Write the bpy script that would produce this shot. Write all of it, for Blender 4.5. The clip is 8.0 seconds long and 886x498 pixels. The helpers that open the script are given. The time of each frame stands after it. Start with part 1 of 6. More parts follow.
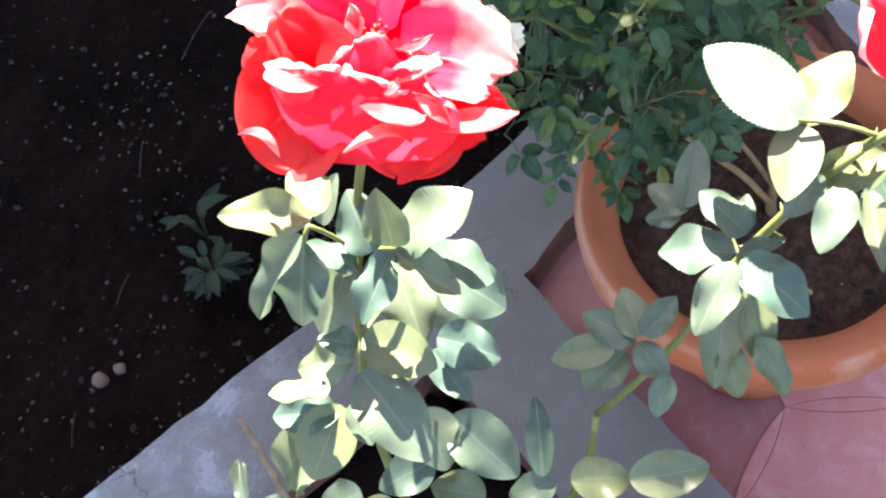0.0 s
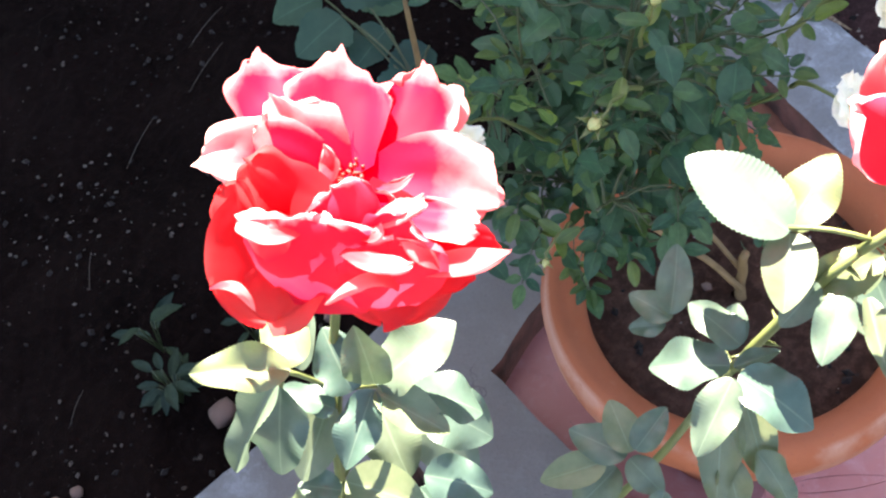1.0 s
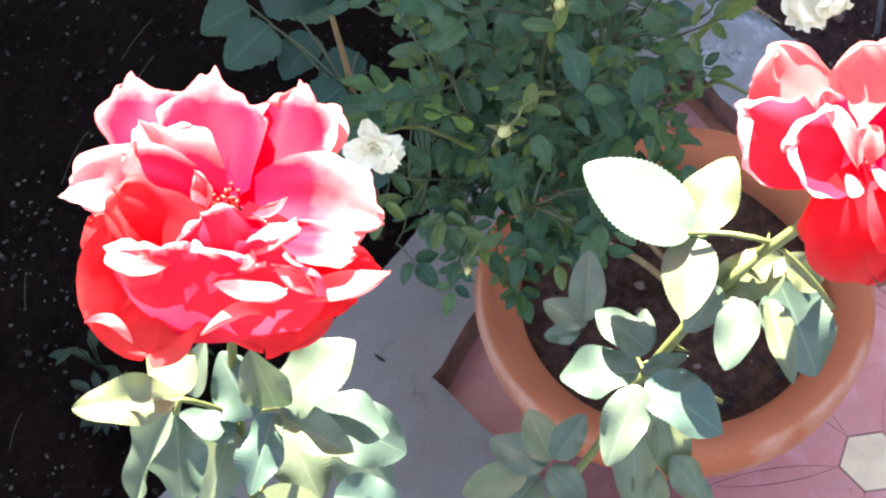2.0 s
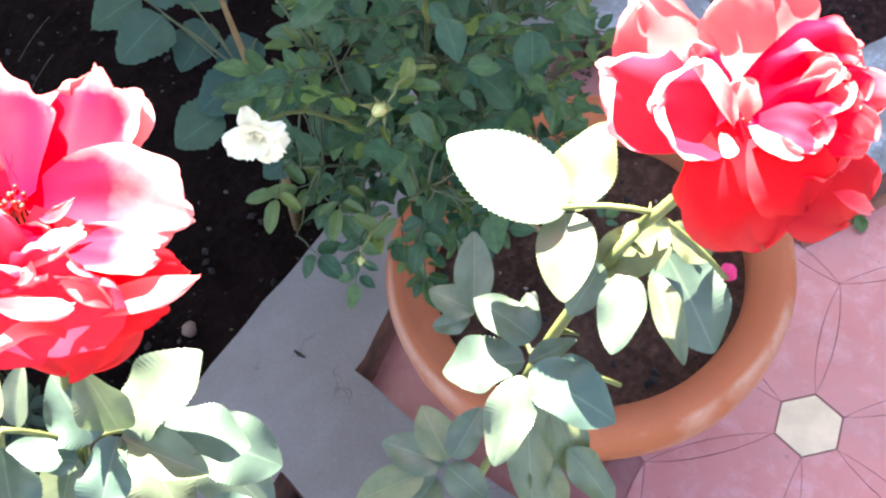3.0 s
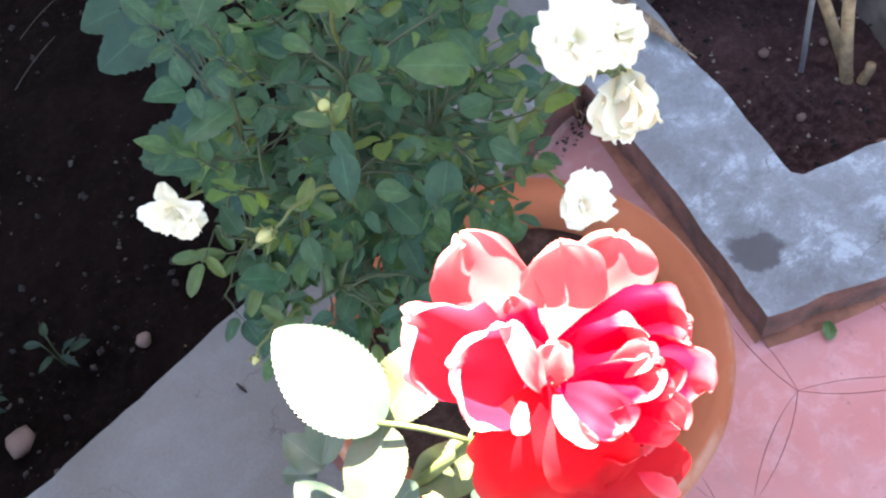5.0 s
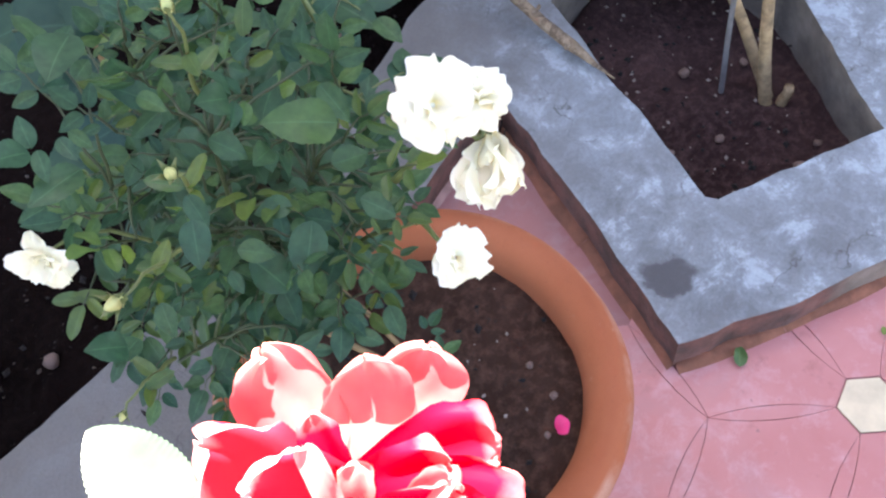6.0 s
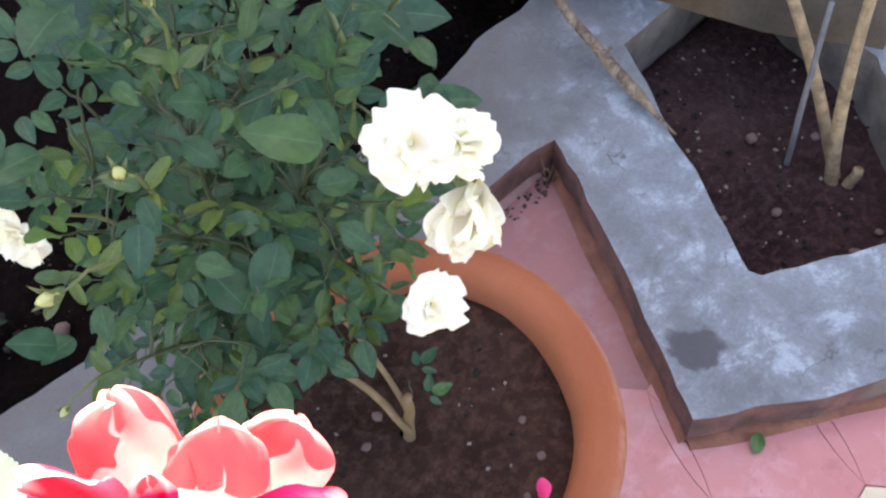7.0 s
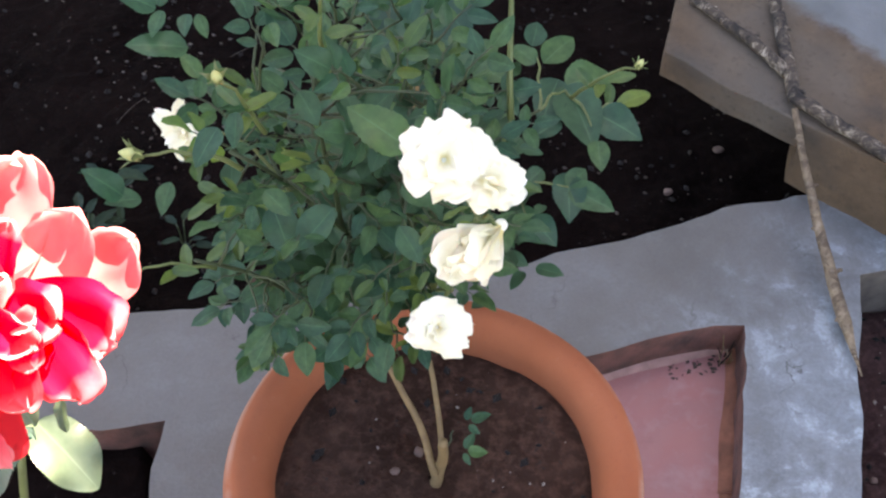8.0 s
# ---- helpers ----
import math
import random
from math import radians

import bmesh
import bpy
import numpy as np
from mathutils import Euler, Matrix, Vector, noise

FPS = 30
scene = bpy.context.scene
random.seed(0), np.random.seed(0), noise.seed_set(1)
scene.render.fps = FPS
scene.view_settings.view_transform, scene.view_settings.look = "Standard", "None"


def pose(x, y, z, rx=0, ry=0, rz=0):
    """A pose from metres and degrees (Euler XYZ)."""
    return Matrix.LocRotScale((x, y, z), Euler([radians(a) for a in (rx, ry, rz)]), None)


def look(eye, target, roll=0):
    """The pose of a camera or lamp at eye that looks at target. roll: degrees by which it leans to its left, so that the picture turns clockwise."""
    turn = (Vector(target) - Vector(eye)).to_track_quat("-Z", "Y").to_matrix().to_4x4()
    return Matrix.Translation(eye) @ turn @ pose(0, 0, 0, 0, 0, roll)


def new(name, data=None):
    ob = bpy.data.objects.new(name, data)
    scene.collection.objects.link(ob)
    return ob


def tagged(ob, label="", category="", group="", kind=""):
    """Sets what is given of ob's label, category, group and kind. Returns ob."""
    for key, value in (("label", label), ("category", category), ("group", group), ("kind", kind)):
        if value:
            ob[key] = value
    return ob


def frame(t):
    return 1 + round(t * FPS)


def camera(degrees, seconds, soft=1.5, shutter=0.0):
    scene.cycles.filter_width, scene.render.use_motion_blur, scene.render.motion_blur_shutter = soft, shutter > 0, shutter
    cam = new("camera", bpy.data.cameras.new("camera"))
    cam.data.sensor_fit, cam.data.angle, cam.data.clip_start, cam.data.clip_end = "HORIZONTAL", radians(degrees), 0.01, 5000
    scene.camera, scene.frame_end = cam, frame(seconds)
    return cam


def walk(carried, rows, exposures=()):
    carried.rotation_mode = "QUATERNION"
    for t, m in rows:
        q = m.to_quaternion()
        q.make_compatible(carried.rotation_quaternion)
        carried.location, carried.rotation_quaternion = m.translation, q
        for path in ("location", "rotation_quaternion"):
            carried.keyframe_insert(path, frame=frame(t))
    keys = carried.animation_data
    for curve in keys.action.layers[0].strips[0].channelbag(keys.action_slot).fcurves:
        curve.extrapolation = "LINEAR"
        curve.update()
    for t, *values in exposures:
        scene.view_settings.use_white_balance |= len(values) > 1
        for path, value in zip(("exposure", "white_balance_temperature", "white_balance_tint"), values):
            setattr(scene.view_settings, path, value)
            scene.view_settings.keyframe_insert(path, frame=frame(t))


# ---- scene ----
cam = camera(40.50, 8.0, soft=2.3)
PATH = [
    (0, (-0.8998, -0.4771, 1.1176), (-0.3339, 0.3904, -0.5933), -16.87),
    (0.5, (-0.8933, -0.4555, 1.1150), (-0.2289, 0.3964, -0.5681), -14.55),
    (1, (-0.8849, -0.4461, 1.1084), (-0.1749, 0.4219, -0.5476), -14.99),
    (1.5, (-0.8737, -0.4523, 1.1031), (-0.1372, 0.3891, -0.5551), -14.46),
    (2, (-0.8645, -0.4593, 1.1033), (-0.1135, 0.3548, -0.5619), -14.27),
    (2.2, (-0.8561, -0.4657, 1.0951), (-0.0795, 0.3308, -0.5670), -14.53),
    (3.3, (-0.8270, -0.4723, 1.0628), (-0.0538, 0.2498, -0.6344), -14.39),
    (3.5, (-0.8320, -0.4918, 1.0886), (-0.0897, 0.2548, -0.6119), -15.54),
    (4, (-0.8230, -0.4998, 1.1006), (-0.1137, 0.2757, -0.6010), -11.96),
    (4.5, (-0.7773, -0.4818, 1.0921), (-0.1150, 0.2964, -0.6271), -13.39),
    (5, (-0.7232, -0.4856, 1.0806), (-0.0040, 0.2717, -0.6250), -9.69),
    (5.2, (-0.7087, -0.4988, 1.0920), (0.0286, 0.2168, -0.6239), -7.46),
    (6.3, (-0.6500, -0.4960, 1.0762), (0.1136, 0.1727, -0.6471), -4.63),
    (6.5, (-0.6393, -0.4955, 1.0698), (0.1608, 0.1467, -0.6471), -0.63),
    (7, (-0.6084, -0.5107, 1.0563), (0.0759, 0.2844, -0.6465), -2.68),
    (7.2, (-0.5919, -0.5021, 1.0644), (0.0373, 0.3596, -0.6272), 4.58),
    (7.5, (-0.5533, -0.5548, 1.0606), (-0.0298, 0.5015, -0.5549), 5.88),
    (7.7, (-0.5353, -0.5940, 1.0655), (-0.0556, 0.5240, -0.5220), 6.72),
    (8, (-0.5199, -0.6394, 1.0728), (-0.1979, 0.5453, -0.5061), 3.42),
]
walk(cam, [(t, look(e, g, r)) for t, e, g, r in PATH], [(0.0, 3.47, 7650, 18), (2.2, 3.60, 7650, 18), (3.3, 3.90, 7650, 18), (5.0, 3.85, 7650, 18), (6.5, 3.78, 7900, 20), (8.0, 3.73, 8450, 19)])

# ---- daylight: clear sky, the sun low enough to be cut off by a house wall ----
SUN_AZ, SUN_EL = 45.0, 55.0
world = bpy.data.worlds.new("sky")
scene.world = world
world.use_nodes = True
wn = world.node_tree.nodes
sky = wn.new("ShaderNodeTexSky")
sky.sky_type, sky.sun_disc = "NISHITA", False
sky.sun_elevation, sky.sun_rotation = radians(SUN_EL), radians(SUN_AZ)
world.node_tree.links.new(sky.outputs[0], wn["Background"].inputs[0])
wn["Background"].inputs[1].default_value = 0.066
SUN_DIR = Vector((math.sin(radians(SUN_AZ)) * math.cos(radians(SUN_EL)), math.cos(radians(SUN_AZ)) * math.cos(radians(SUN_EL)), math.sin(radians(SUN_EL))))
sun = new("sun", bpy.data.lights.new("sun", "SUN"))
sun.data.energy, sun.data.angle, sun.data.color = 5.0, radians(0.53), (1.0, 0.975, 0.95)
sun.matrix_world = look(SUN_DIR * 20, (0, 0, 0))


# ---- materials ----
def material(name):
    m = bpy.data.materials.new(name)
    m.use_nodes = True
    nt = m.node_tree
    return m, nt, nt.nodes["Principled BSDF"]


def node(nt, kind, **values):
    n = nt.nodes.new(kind)
    for key, v in values.items():
        n.inputs[key.replace("_", " ")].default_value = v
    return n


def coords(nt, scale=1.0):
    t = nt.nodes.new("ShaderNodeTexCoord")
    return t.outputs["Object"]


def noise_tex(nt, vec, scale, detail=6.0, rough=0.6, distortion=0.0):
    n = node(nt, "ShaderNodeTexNoise", Scale=scale, Detail=detail, Roughness=rough, Distortion=distortion)
    if vec is not None:
        nt.links.new(vec, n.inputs["Vector"])
    return n.outputs["Fac"]


def ramp(nt, fac, stops, interp="LINEAR"):
    r = nt.nodes.new("ShaderNodeValToRGB")
    r.color_ramp.interpolation = interp
    els = r.color_ramp.elements
    while len(els) < len(stops):
        els.new(0.5)
    for e, (p, c) in zip(els, stops):
        e.position, e.color = p, (*c, 1) if len(c) == 3 else c
    nt.links.new(fac, r.inputs[0])
    return r.outputs[0]


def mix(nt, fac, a, b, blend="MIX"):
    n = nt.nodes.new("ShaderNodeMix")
    n.data_type, n.blend_type = "RGBA", blend
    for sock, v in ((n.inputs[0], fac), (n.inputs[6], a), (n.inputs[7], b)):
        if isinstance(v, (int, float)):
            sock.default_value = v
        elif isinstance(v, tuple):
            sock.default_value = (*v, 1)
        else:
            nt.links.new(v, sock)
    return n.outputs[2]


def bump(nt, bsdf, height, strength, dist=0.01):
    b = node(nt, "ShaderNodeBump", Strength=strength, Distance=dist)
    nt.links.new(height, b.inputs["Height"])
    nt.links.new(b.outputs[0], bsdf.inputs["Normal"])
    return b


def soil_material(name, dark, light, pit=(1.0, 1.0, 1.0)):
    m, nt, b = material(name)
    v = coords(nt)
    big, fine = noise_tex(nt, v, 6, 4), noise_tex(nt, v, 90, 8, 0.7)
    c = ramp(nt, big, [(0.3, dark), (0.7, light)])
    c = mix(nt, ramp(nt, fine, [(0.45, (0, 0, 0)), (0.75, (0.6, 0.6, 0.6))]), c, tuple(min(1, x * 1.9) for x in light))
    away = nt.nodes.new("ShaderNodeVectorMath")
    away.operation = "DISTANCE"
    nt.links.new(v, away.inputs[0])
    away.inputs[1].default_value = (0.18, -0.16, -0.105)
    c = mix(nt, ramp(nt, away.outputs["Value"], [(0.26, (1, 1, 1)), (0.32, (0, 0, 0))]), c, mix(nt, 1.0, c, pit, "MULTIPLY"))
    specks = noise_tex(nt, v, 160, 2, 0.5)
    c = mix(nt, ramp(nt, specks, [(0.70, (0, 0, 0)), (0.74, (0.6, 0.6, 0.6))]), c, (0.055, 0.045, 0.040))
    nt.links.new(c, b.inputs["Base Color"])
    b.inputs["Roughness"].default_value = 0.95
    b.inputs["Specular IOR Level"].default_value = 0.05
    bump(nt, b, fine, 1.0, 0.012)
    return m


# the bed's shade is in its near-black colour; pit soil is multiplied up
SOIL = soil_material("shade_dark_soil", (0.0036, 0.0018, 0.0016), (0.0100, 0.0053, 0.0046), (9.5, 10.0, 10.8))
POT_SOIL = soil_material("pot_soil", (0.034, 0.017, 0.0125), (0.112, 0.060, 0.044))


def concrete_material():
    m, nt, b = material("worn_concrete")
    v = coords(nt)
    blot, mid, fine = noise_tex(nt, v, 4, 5, 0.6), noise_tex(nt, v, 17, 10, 0.74, 0.25), noise_tex(nt, v, 240, 6, 0.6)
    c = ramp(nt, blot, [(0.28, (0.090, 0.079, 0.069)), (0.50, (0.128, 0.115, 0.103)), (0.74, (0.156, 0.149, 0.144))])
    # lime bloom, stronger towards the planting pit
    pos = nt.nodes.new("ShaderNodeSeparateXYZ")
    nt.links.new(v, pos.inputs[0])
    reach = node(nt, "ShaderNodeMapRange")
    slant = nt.nodes.new("ShaderNodeMath")
    slant.operation = "MULTIPLY_ADD"
    nt.links.new(pos.outputs[1], slant.inputs[0])
    slant.inputs[1].default_value = -1.5
    nt.links.new(pos.outputs[0], slant.inputs[2])
    nt.links.new(slant.outputs[0], reach.inputs["Value"])
    for key, val in (("From Min", -0.16), ("From Max", 0.20), ("To Min", 0.06), ("To Max", 0.9)):
        reach.inputs[key].default_value = val
    far = node(nt, "ShaderNodeMapRange")
    nt.links.new(slant.outputs[0], far.inputs["Value"])
    for key, val in (("From Min", -0.85), ("From Max", -1.10), ("To Min", 0.0), ("To Max", 0.7)):
        far.inputs[key].default_value = val
    both = nt.nodes.new("ShaderNodeMath")
    both.operation = "MAXIMUM"
    nt.links.new(reach.outputs[0], both.inputs[0])
    nt.links.new(far.outputs[0], both.inputs[1])
    lime = both.outputs[0]
    c = mix(nt, mix(nt, 1.0, lime, (0.75, 0.75, 0.75), "MULTIPLY"), c, ramp(nt, noise_tex(nt, v, 7, 4), [(0.35, (0.150, 0.166, 0.180)), (0.65, (0.225, 0.248, 0.268))]))
    c = mix(nt, mix(nt, 1.0, ramp(nt, mid, [(0.42, (0, 0, 0)), (0.54, (0.30, 0.30, 0.30)), (0.60, (0.9, 0.9, 0.9)), (0.70, (1, 1, 1))]), lime, "MULTIPLY"), c, (0.37, 0.42, 0.46))
    c = mix(nt, ramp(nt, fine, [(0.3, (0.22, 0.22, 0.22)), (0.6, (0, 0, 0))]), c, (0.08, 0.07, 0.065))
    crack = nt.nodes.new("ShaderNodeTexVoronoi")
    crack.feature = "DISTANCE_TO_EDGE"
    crack.inputs["Scale"].default_value = 7.0
    wv = nt.nodes.new("ShaderNodeVectorMath")
    wv.operation = "MULTIPLY_ADD"
    wn2 = nt.nodes.new("ShaderNodeTexNoise")
    wn2.inputs["Scale"].default_value, wn2.inputs["Detail"].default_value = 20, 5
    nt.links.new(v, wn2.inputs["Vector"])
    nt.links.new(wn2.outputs["Color"], wv.inputs[0])
    wv.inputs[1].default_value = (0.10, 0.10, 0.10)
    nt.links.new(v, wv.inputs[2])
    nt.links.new(wv.outputs[0], crack.inputs["Vector"])
    c = mix(nt, mix(nt, 1.0, ramp(nt, crack.outputs[0], [(0.0, (0.9, 0.9, 0.9)), (0.012, (0, 0, 0))]), ramp(nt, noise_tex(nt, v, 9, 2), [(0.52, (0, 0, 0)), (0.62, (0.8, 0.8, 0.8))]), "MULTIPLY"), c, (0.06, 0.05, 0.045))
    # one bald dark patch near the corner
    d = nt.nodes.new("ShaderNodeVectorMath")
    d.operation = "DISTANCE"
    warp = nt.nodes.new("ShaderNodeTexNoise")
    warp.inputs["Scale"].default_value, warp.inputs["Detail"].default_value = 38, 4
    nt.links.new(v, warp.inputs["Vector"])
    ma = nt.nodes.new("ShaderNodeVectorMath")
    ma.operation = "MULTIPLY_ADD"
    nt.links.new(warp.outputs["Color"], ma.inputs[0])
    ma.inputs[1].default_value = (0.05, 0.05, 0.0)
    nt.links.new(v, ma.inputs[2])
    nt.links.new(ma.outputs[0], d.inputs[0])
    d.inputs[1].default_value = (-0.058, -0.250, 0.0)
    c = mix(nt, ramp(nt, d.outputs["Value"], [(0.023, (0.95, 0.95, 0.95)), (0.029, (0, 0, 0))]), c, (0.070, 0.066, 0.068))
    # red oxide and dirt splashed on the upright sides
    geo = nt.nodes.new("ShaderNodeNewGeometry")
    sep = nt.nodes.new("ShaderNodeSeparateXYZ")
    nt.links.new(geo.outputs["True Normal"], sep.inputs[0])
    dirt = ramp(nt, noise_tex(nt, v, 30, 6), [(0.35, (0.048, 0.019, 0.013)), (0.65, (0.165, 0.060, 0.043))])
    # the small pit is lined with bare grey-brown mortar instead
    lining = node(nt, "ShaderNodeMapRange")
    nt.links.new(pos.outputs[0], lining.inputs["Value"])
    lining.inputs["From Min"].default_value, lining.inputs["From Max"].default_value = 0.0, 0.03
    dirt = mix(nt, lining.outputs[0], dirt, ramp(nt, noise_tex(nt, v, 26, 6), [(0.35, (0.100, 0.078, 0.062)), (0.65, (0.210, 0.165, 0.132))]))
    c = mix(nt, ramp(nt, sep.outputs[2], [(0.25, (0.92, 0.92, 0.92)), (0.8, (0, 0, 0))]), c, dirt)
    nt.links.new(c, b.inputs["Base Color"])
    b.inputs["Roughness"].default_value = 0.85
    bump(nt, b, mix(nt, 0.5, mid, fine), 0.6, 0.004)
    return m


CONCRETE = concrete_material()


def plain(name, colour, rough=0.7, var=0.3, scale=40, bumpy=0.2, metal=0.0, dist=0.003):
    m, nt, b = material(name)
    v = coords(nt)
    n1, n2 = noise_tex(nt, v, scale, 6), noise_tex(nt, v, scale * 0.15, 3)
    lo, hi = tuple(x * (1 - var) for x in colour), tuple(min(1, x * (1 + var)) for x in colour)
    c = ramp(nt, n1, [(0.3, lo), (0.7, hi)])
    c = mix(nt, ramp(nt, n2, [(0.35, (0, 0, 0)), (0.7, (0.5, 0.5, 0.5))]), c, tuple(x * 0.75 for x in colour))
    nt.links.new(c, b.inputs["Base Color"])
    b.inputs["Roughness"].default_value, b.inputs["Metallic"].default_value = rough, metal
    bump(nt, b, n1, bumpy, dist)
    return m


def flaky_material(name="flaking_bark", low=(0.035, 0.028, 0.026), mid=(0.12, 0.085, 0.06), high=(0.36, 0.29, 0.22)):
    m, nt, b = material(name)
    v = coords(nt)
    n1, n2 = noise_tex(nt, v, 45, 6, 0.7, 1.0), noise_tex(nt, v, 140, 5, 0.7)
    c = ramp(nt, n1, [(0.40, low), (0.55, mid), (0.66, high)])
    c = mix(nt, ramp(nt, n2, [(0.55, (0, 0, 0)), (0.7, (0.6, 0.6, 0.6))]), c, (0.30, 0.24, 0.18))
    nt.links.new(c, b.inputs["Base Color"])
    b.inputs["Roughness"].default_value = 0.9
    bump(nt, b, n1, 0.9, 0.004)
    return m


def terracotta_material():
    m, nt, b = material("terracotta")
    v = coords(nt)
    n1, n2, n3 = noise_tex(nt, v, 9, 5), noise_tex(nt, v, 70, 8, 0.7), noise_tex(nt, v, 400, 3)
    c = ramp(nt, n1, [(0.3, (0.300, 0.084, 0.036)), (0.7, (0.375, 0.116, 0.056))])
    c = mix(nt, ramp(nt, n2, [(0.62, (0, 0, 0)), (0.8, (0.3, 0.3, 0.3))]), c, (0.50, 0.30, 0.22))
    # pale rubbed line on the outer shoulder of the rim
    flat = nt.nodes.new("ShaderNodeVectorMath")
    flat.operation = "MULTIPLY"
    nt.links.new(v, flat.inputs[0])
    flat.inputs[1].default_value = (1, 1, 0)
    ln = nt.nodes.new("ShaderNodeVectorMath")
    ln.operation = "LENGTH"
    nt.links.new(flat.outputs[0], ln.inputs[0])
    worn = mix(nt, 1.0, ramp(nt, ln.outputs["Value"], [(0.1575, (0, 0, 0)), (0.1605, (0.9, 0.9, 0.9)), (0.1635, (0.7, 0.7, 0.7)), (0.1650, (0, 0, 0))]), ramp(nt, noise_tex(nt, v, 16, 6), [(0.42, (0, 0, 0)), (0.60, (0.75, 0.75, 0.75))]), "MULTIPLY")
    c = mix(nt, worn, c, (0.50, 0.32, 0.25))
    c = mix(nt, ramp(nt, n3, [(0.25, (0.5, 0.5, 0.5)), (0.4, (0, 0, 0))]), c, (0.22, 0.07, 0.04))
    nt.links.new(c, b.inputs["Base Color"])
    b.inputs["Roughness"].default_value = 0.9
    b.inputs["Specular IOR Level"].default_value = 0.25
    bump(nt, b, n2, 0.15, 0.002)
    return m


TERRACOTTA = terracotta_material()


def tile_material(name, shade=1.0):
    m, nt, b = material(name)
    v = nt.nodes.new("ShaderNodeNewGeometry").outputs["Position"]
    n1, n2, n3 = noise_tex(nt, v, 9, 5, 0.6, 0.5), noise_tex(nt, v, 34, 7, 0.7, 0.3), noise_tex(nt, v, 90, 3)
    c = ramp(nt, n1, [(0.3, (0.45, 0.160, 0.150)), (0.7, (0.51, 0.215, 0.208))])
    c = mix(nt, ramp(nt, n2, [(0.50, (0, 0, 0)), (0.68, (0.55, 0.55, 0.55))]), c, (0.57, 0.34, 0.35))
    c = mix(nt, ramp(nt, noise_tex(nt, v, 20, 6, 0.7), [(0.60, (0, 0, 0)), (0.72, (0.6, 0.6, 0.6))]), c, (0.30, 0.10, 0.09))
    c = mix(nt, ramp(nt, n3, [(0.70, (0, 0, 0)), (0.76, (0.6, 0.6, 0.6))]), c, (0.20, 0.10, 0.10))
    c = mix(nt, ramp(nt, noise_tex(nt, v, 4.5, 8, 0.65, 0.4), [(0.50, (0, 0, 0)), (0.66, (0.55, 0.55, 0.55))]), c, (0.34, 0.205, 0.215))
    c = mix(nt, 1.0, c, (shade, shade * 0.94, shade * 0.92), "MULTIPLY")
    nt.links.new(c, b.inputs["Base Color"])
    nt.links.new(ramp(nt, n2, [(0.3, (0.38, 0.38, 0.38)), (0.7, (0.65, 0.65, 0.65))]), b.inputs["Roughness"])
    bump(nt, b, n2, 0.1, 0.001)
    return m


RED_TILE = tile_material("red_cement_tile")
# bay floor: the same tile colours multiplied down to about 0.6
RED_BAY = tile_material("darker_red_cement", 0.62)
CREAM_TILE = plain("cream_tile", (0.64, 0.52, 0.35), 0.5, 0.25, 22, 0.1)


def slab_material():
    m, nt, b = material("brown_concrete")
    v = coords(nt)
    big, mid, fine = noise_tex(nt, v, 5, 5, 0.6, 0.4), noise_tex(nt, v, 22, 8, 0.7), noise_tex(nt, v, 130, 6, 0.7)
    c = ramp(nt, mid, [(0.3, (0.070, 0.042, 0.024)), (0.7, (0.145, 0.092, 0.055))])
    c = mix(nt, ramp(nt, big, [(0.52, (0, 0, 0)), (0.66, (0.75, 0.75, 0.75))]), c, (0.050, 0.040, 0.034))
    c = mix(nt, ramp(nt, noise_tex(nt, v, 3.2, 3), [(0.54, (0, 0, 0)), (0.64, (0.45, 0.45, 0.45))]), c, (0.145, 0.122, 0.098))
    c = mix(nt, ramp(nt, fine, [(0.28, (0.6, 0.6, 0.6)), (0.45, (0, 0, 0))]), c, (0.03, 0.022, 0.018))
    # bare grey cement on the half away from the kerb
    across = nt.nodes.new("ShaderNodeVectorMath")
    across.operation = "DOT_PRODUCT"
    nt.links.new(v, across.inputs[0])
    across.inputs[1].default_value = (0.868, 0.497, 0.0)
    ragged = nt.nodes.new("ShaderNodeMath")
    ragged.operation = "MULTIPLY_ADD"
    nt.links.new(mid, ragged.inputs[0])
    ragged.inputs[1].default_value = 0.06
    nt.links.new(across.outputs["Value"], ragged.inputs[2])
    c = mix(nt, ramp(nt, ragged.outputs[0], [(0.378, (0, 0, 0)), (0.40, (0.9, 0.9, 0.9))]), c, ramp(nt, noise_tex(nt, v, 9, 6), [(0.3, (0.115, 0.12, 0.12)), (0.7, (0.185, 0.195, 0.20))]))
    nt.links.new(c, b.inputs["Base Color"])
    b.inputs["Roughness"].default_value = 0.9
    bump(nt, b, mix(nt, 0.5, mid, fine), 0.7, 0.006)
    return m


TAN_STONE = slab_material()
PLASTER = plain("house_plaster", (0.55, 0.50, 0.42), 0.9, 0.1, 8, 0.2)
RUST_EDGE = plain("rusty_mortar", (0.21, 0.080, 0.048), 0.95, 0.45, 45, 0.6, 0, 0.005)
PINK_EDGE = plain("pink_stained_mortar", (0.36, 0.20, 0.17), 0.95, 0.35, 45, 0.5, 0, 0.004)
BARK_SCRAP = plain("dry_plant_scrap", (0.075, 0.048, 0.038), 0.9, 0.6, 90, 0.4)
BARK = plain("dry_stick", (0.22, 0.155, 0.11), 0.85, 0.45, 60, 0.6)
PALE_BARK = plain("pale_cut_stem", (0.30, 0.20, 0.11), 0.75, 0.55, 70, 0.7)
GREY_TWIG = plain("grey_twig", (0.16, 0.15, 0.15), 0.7, 0.3, 60, 0.3)
STEM_GREEN = plain("green_stem", (0.125, 0.155, 0.05), 0.5, 0.25, 60, 0.1)
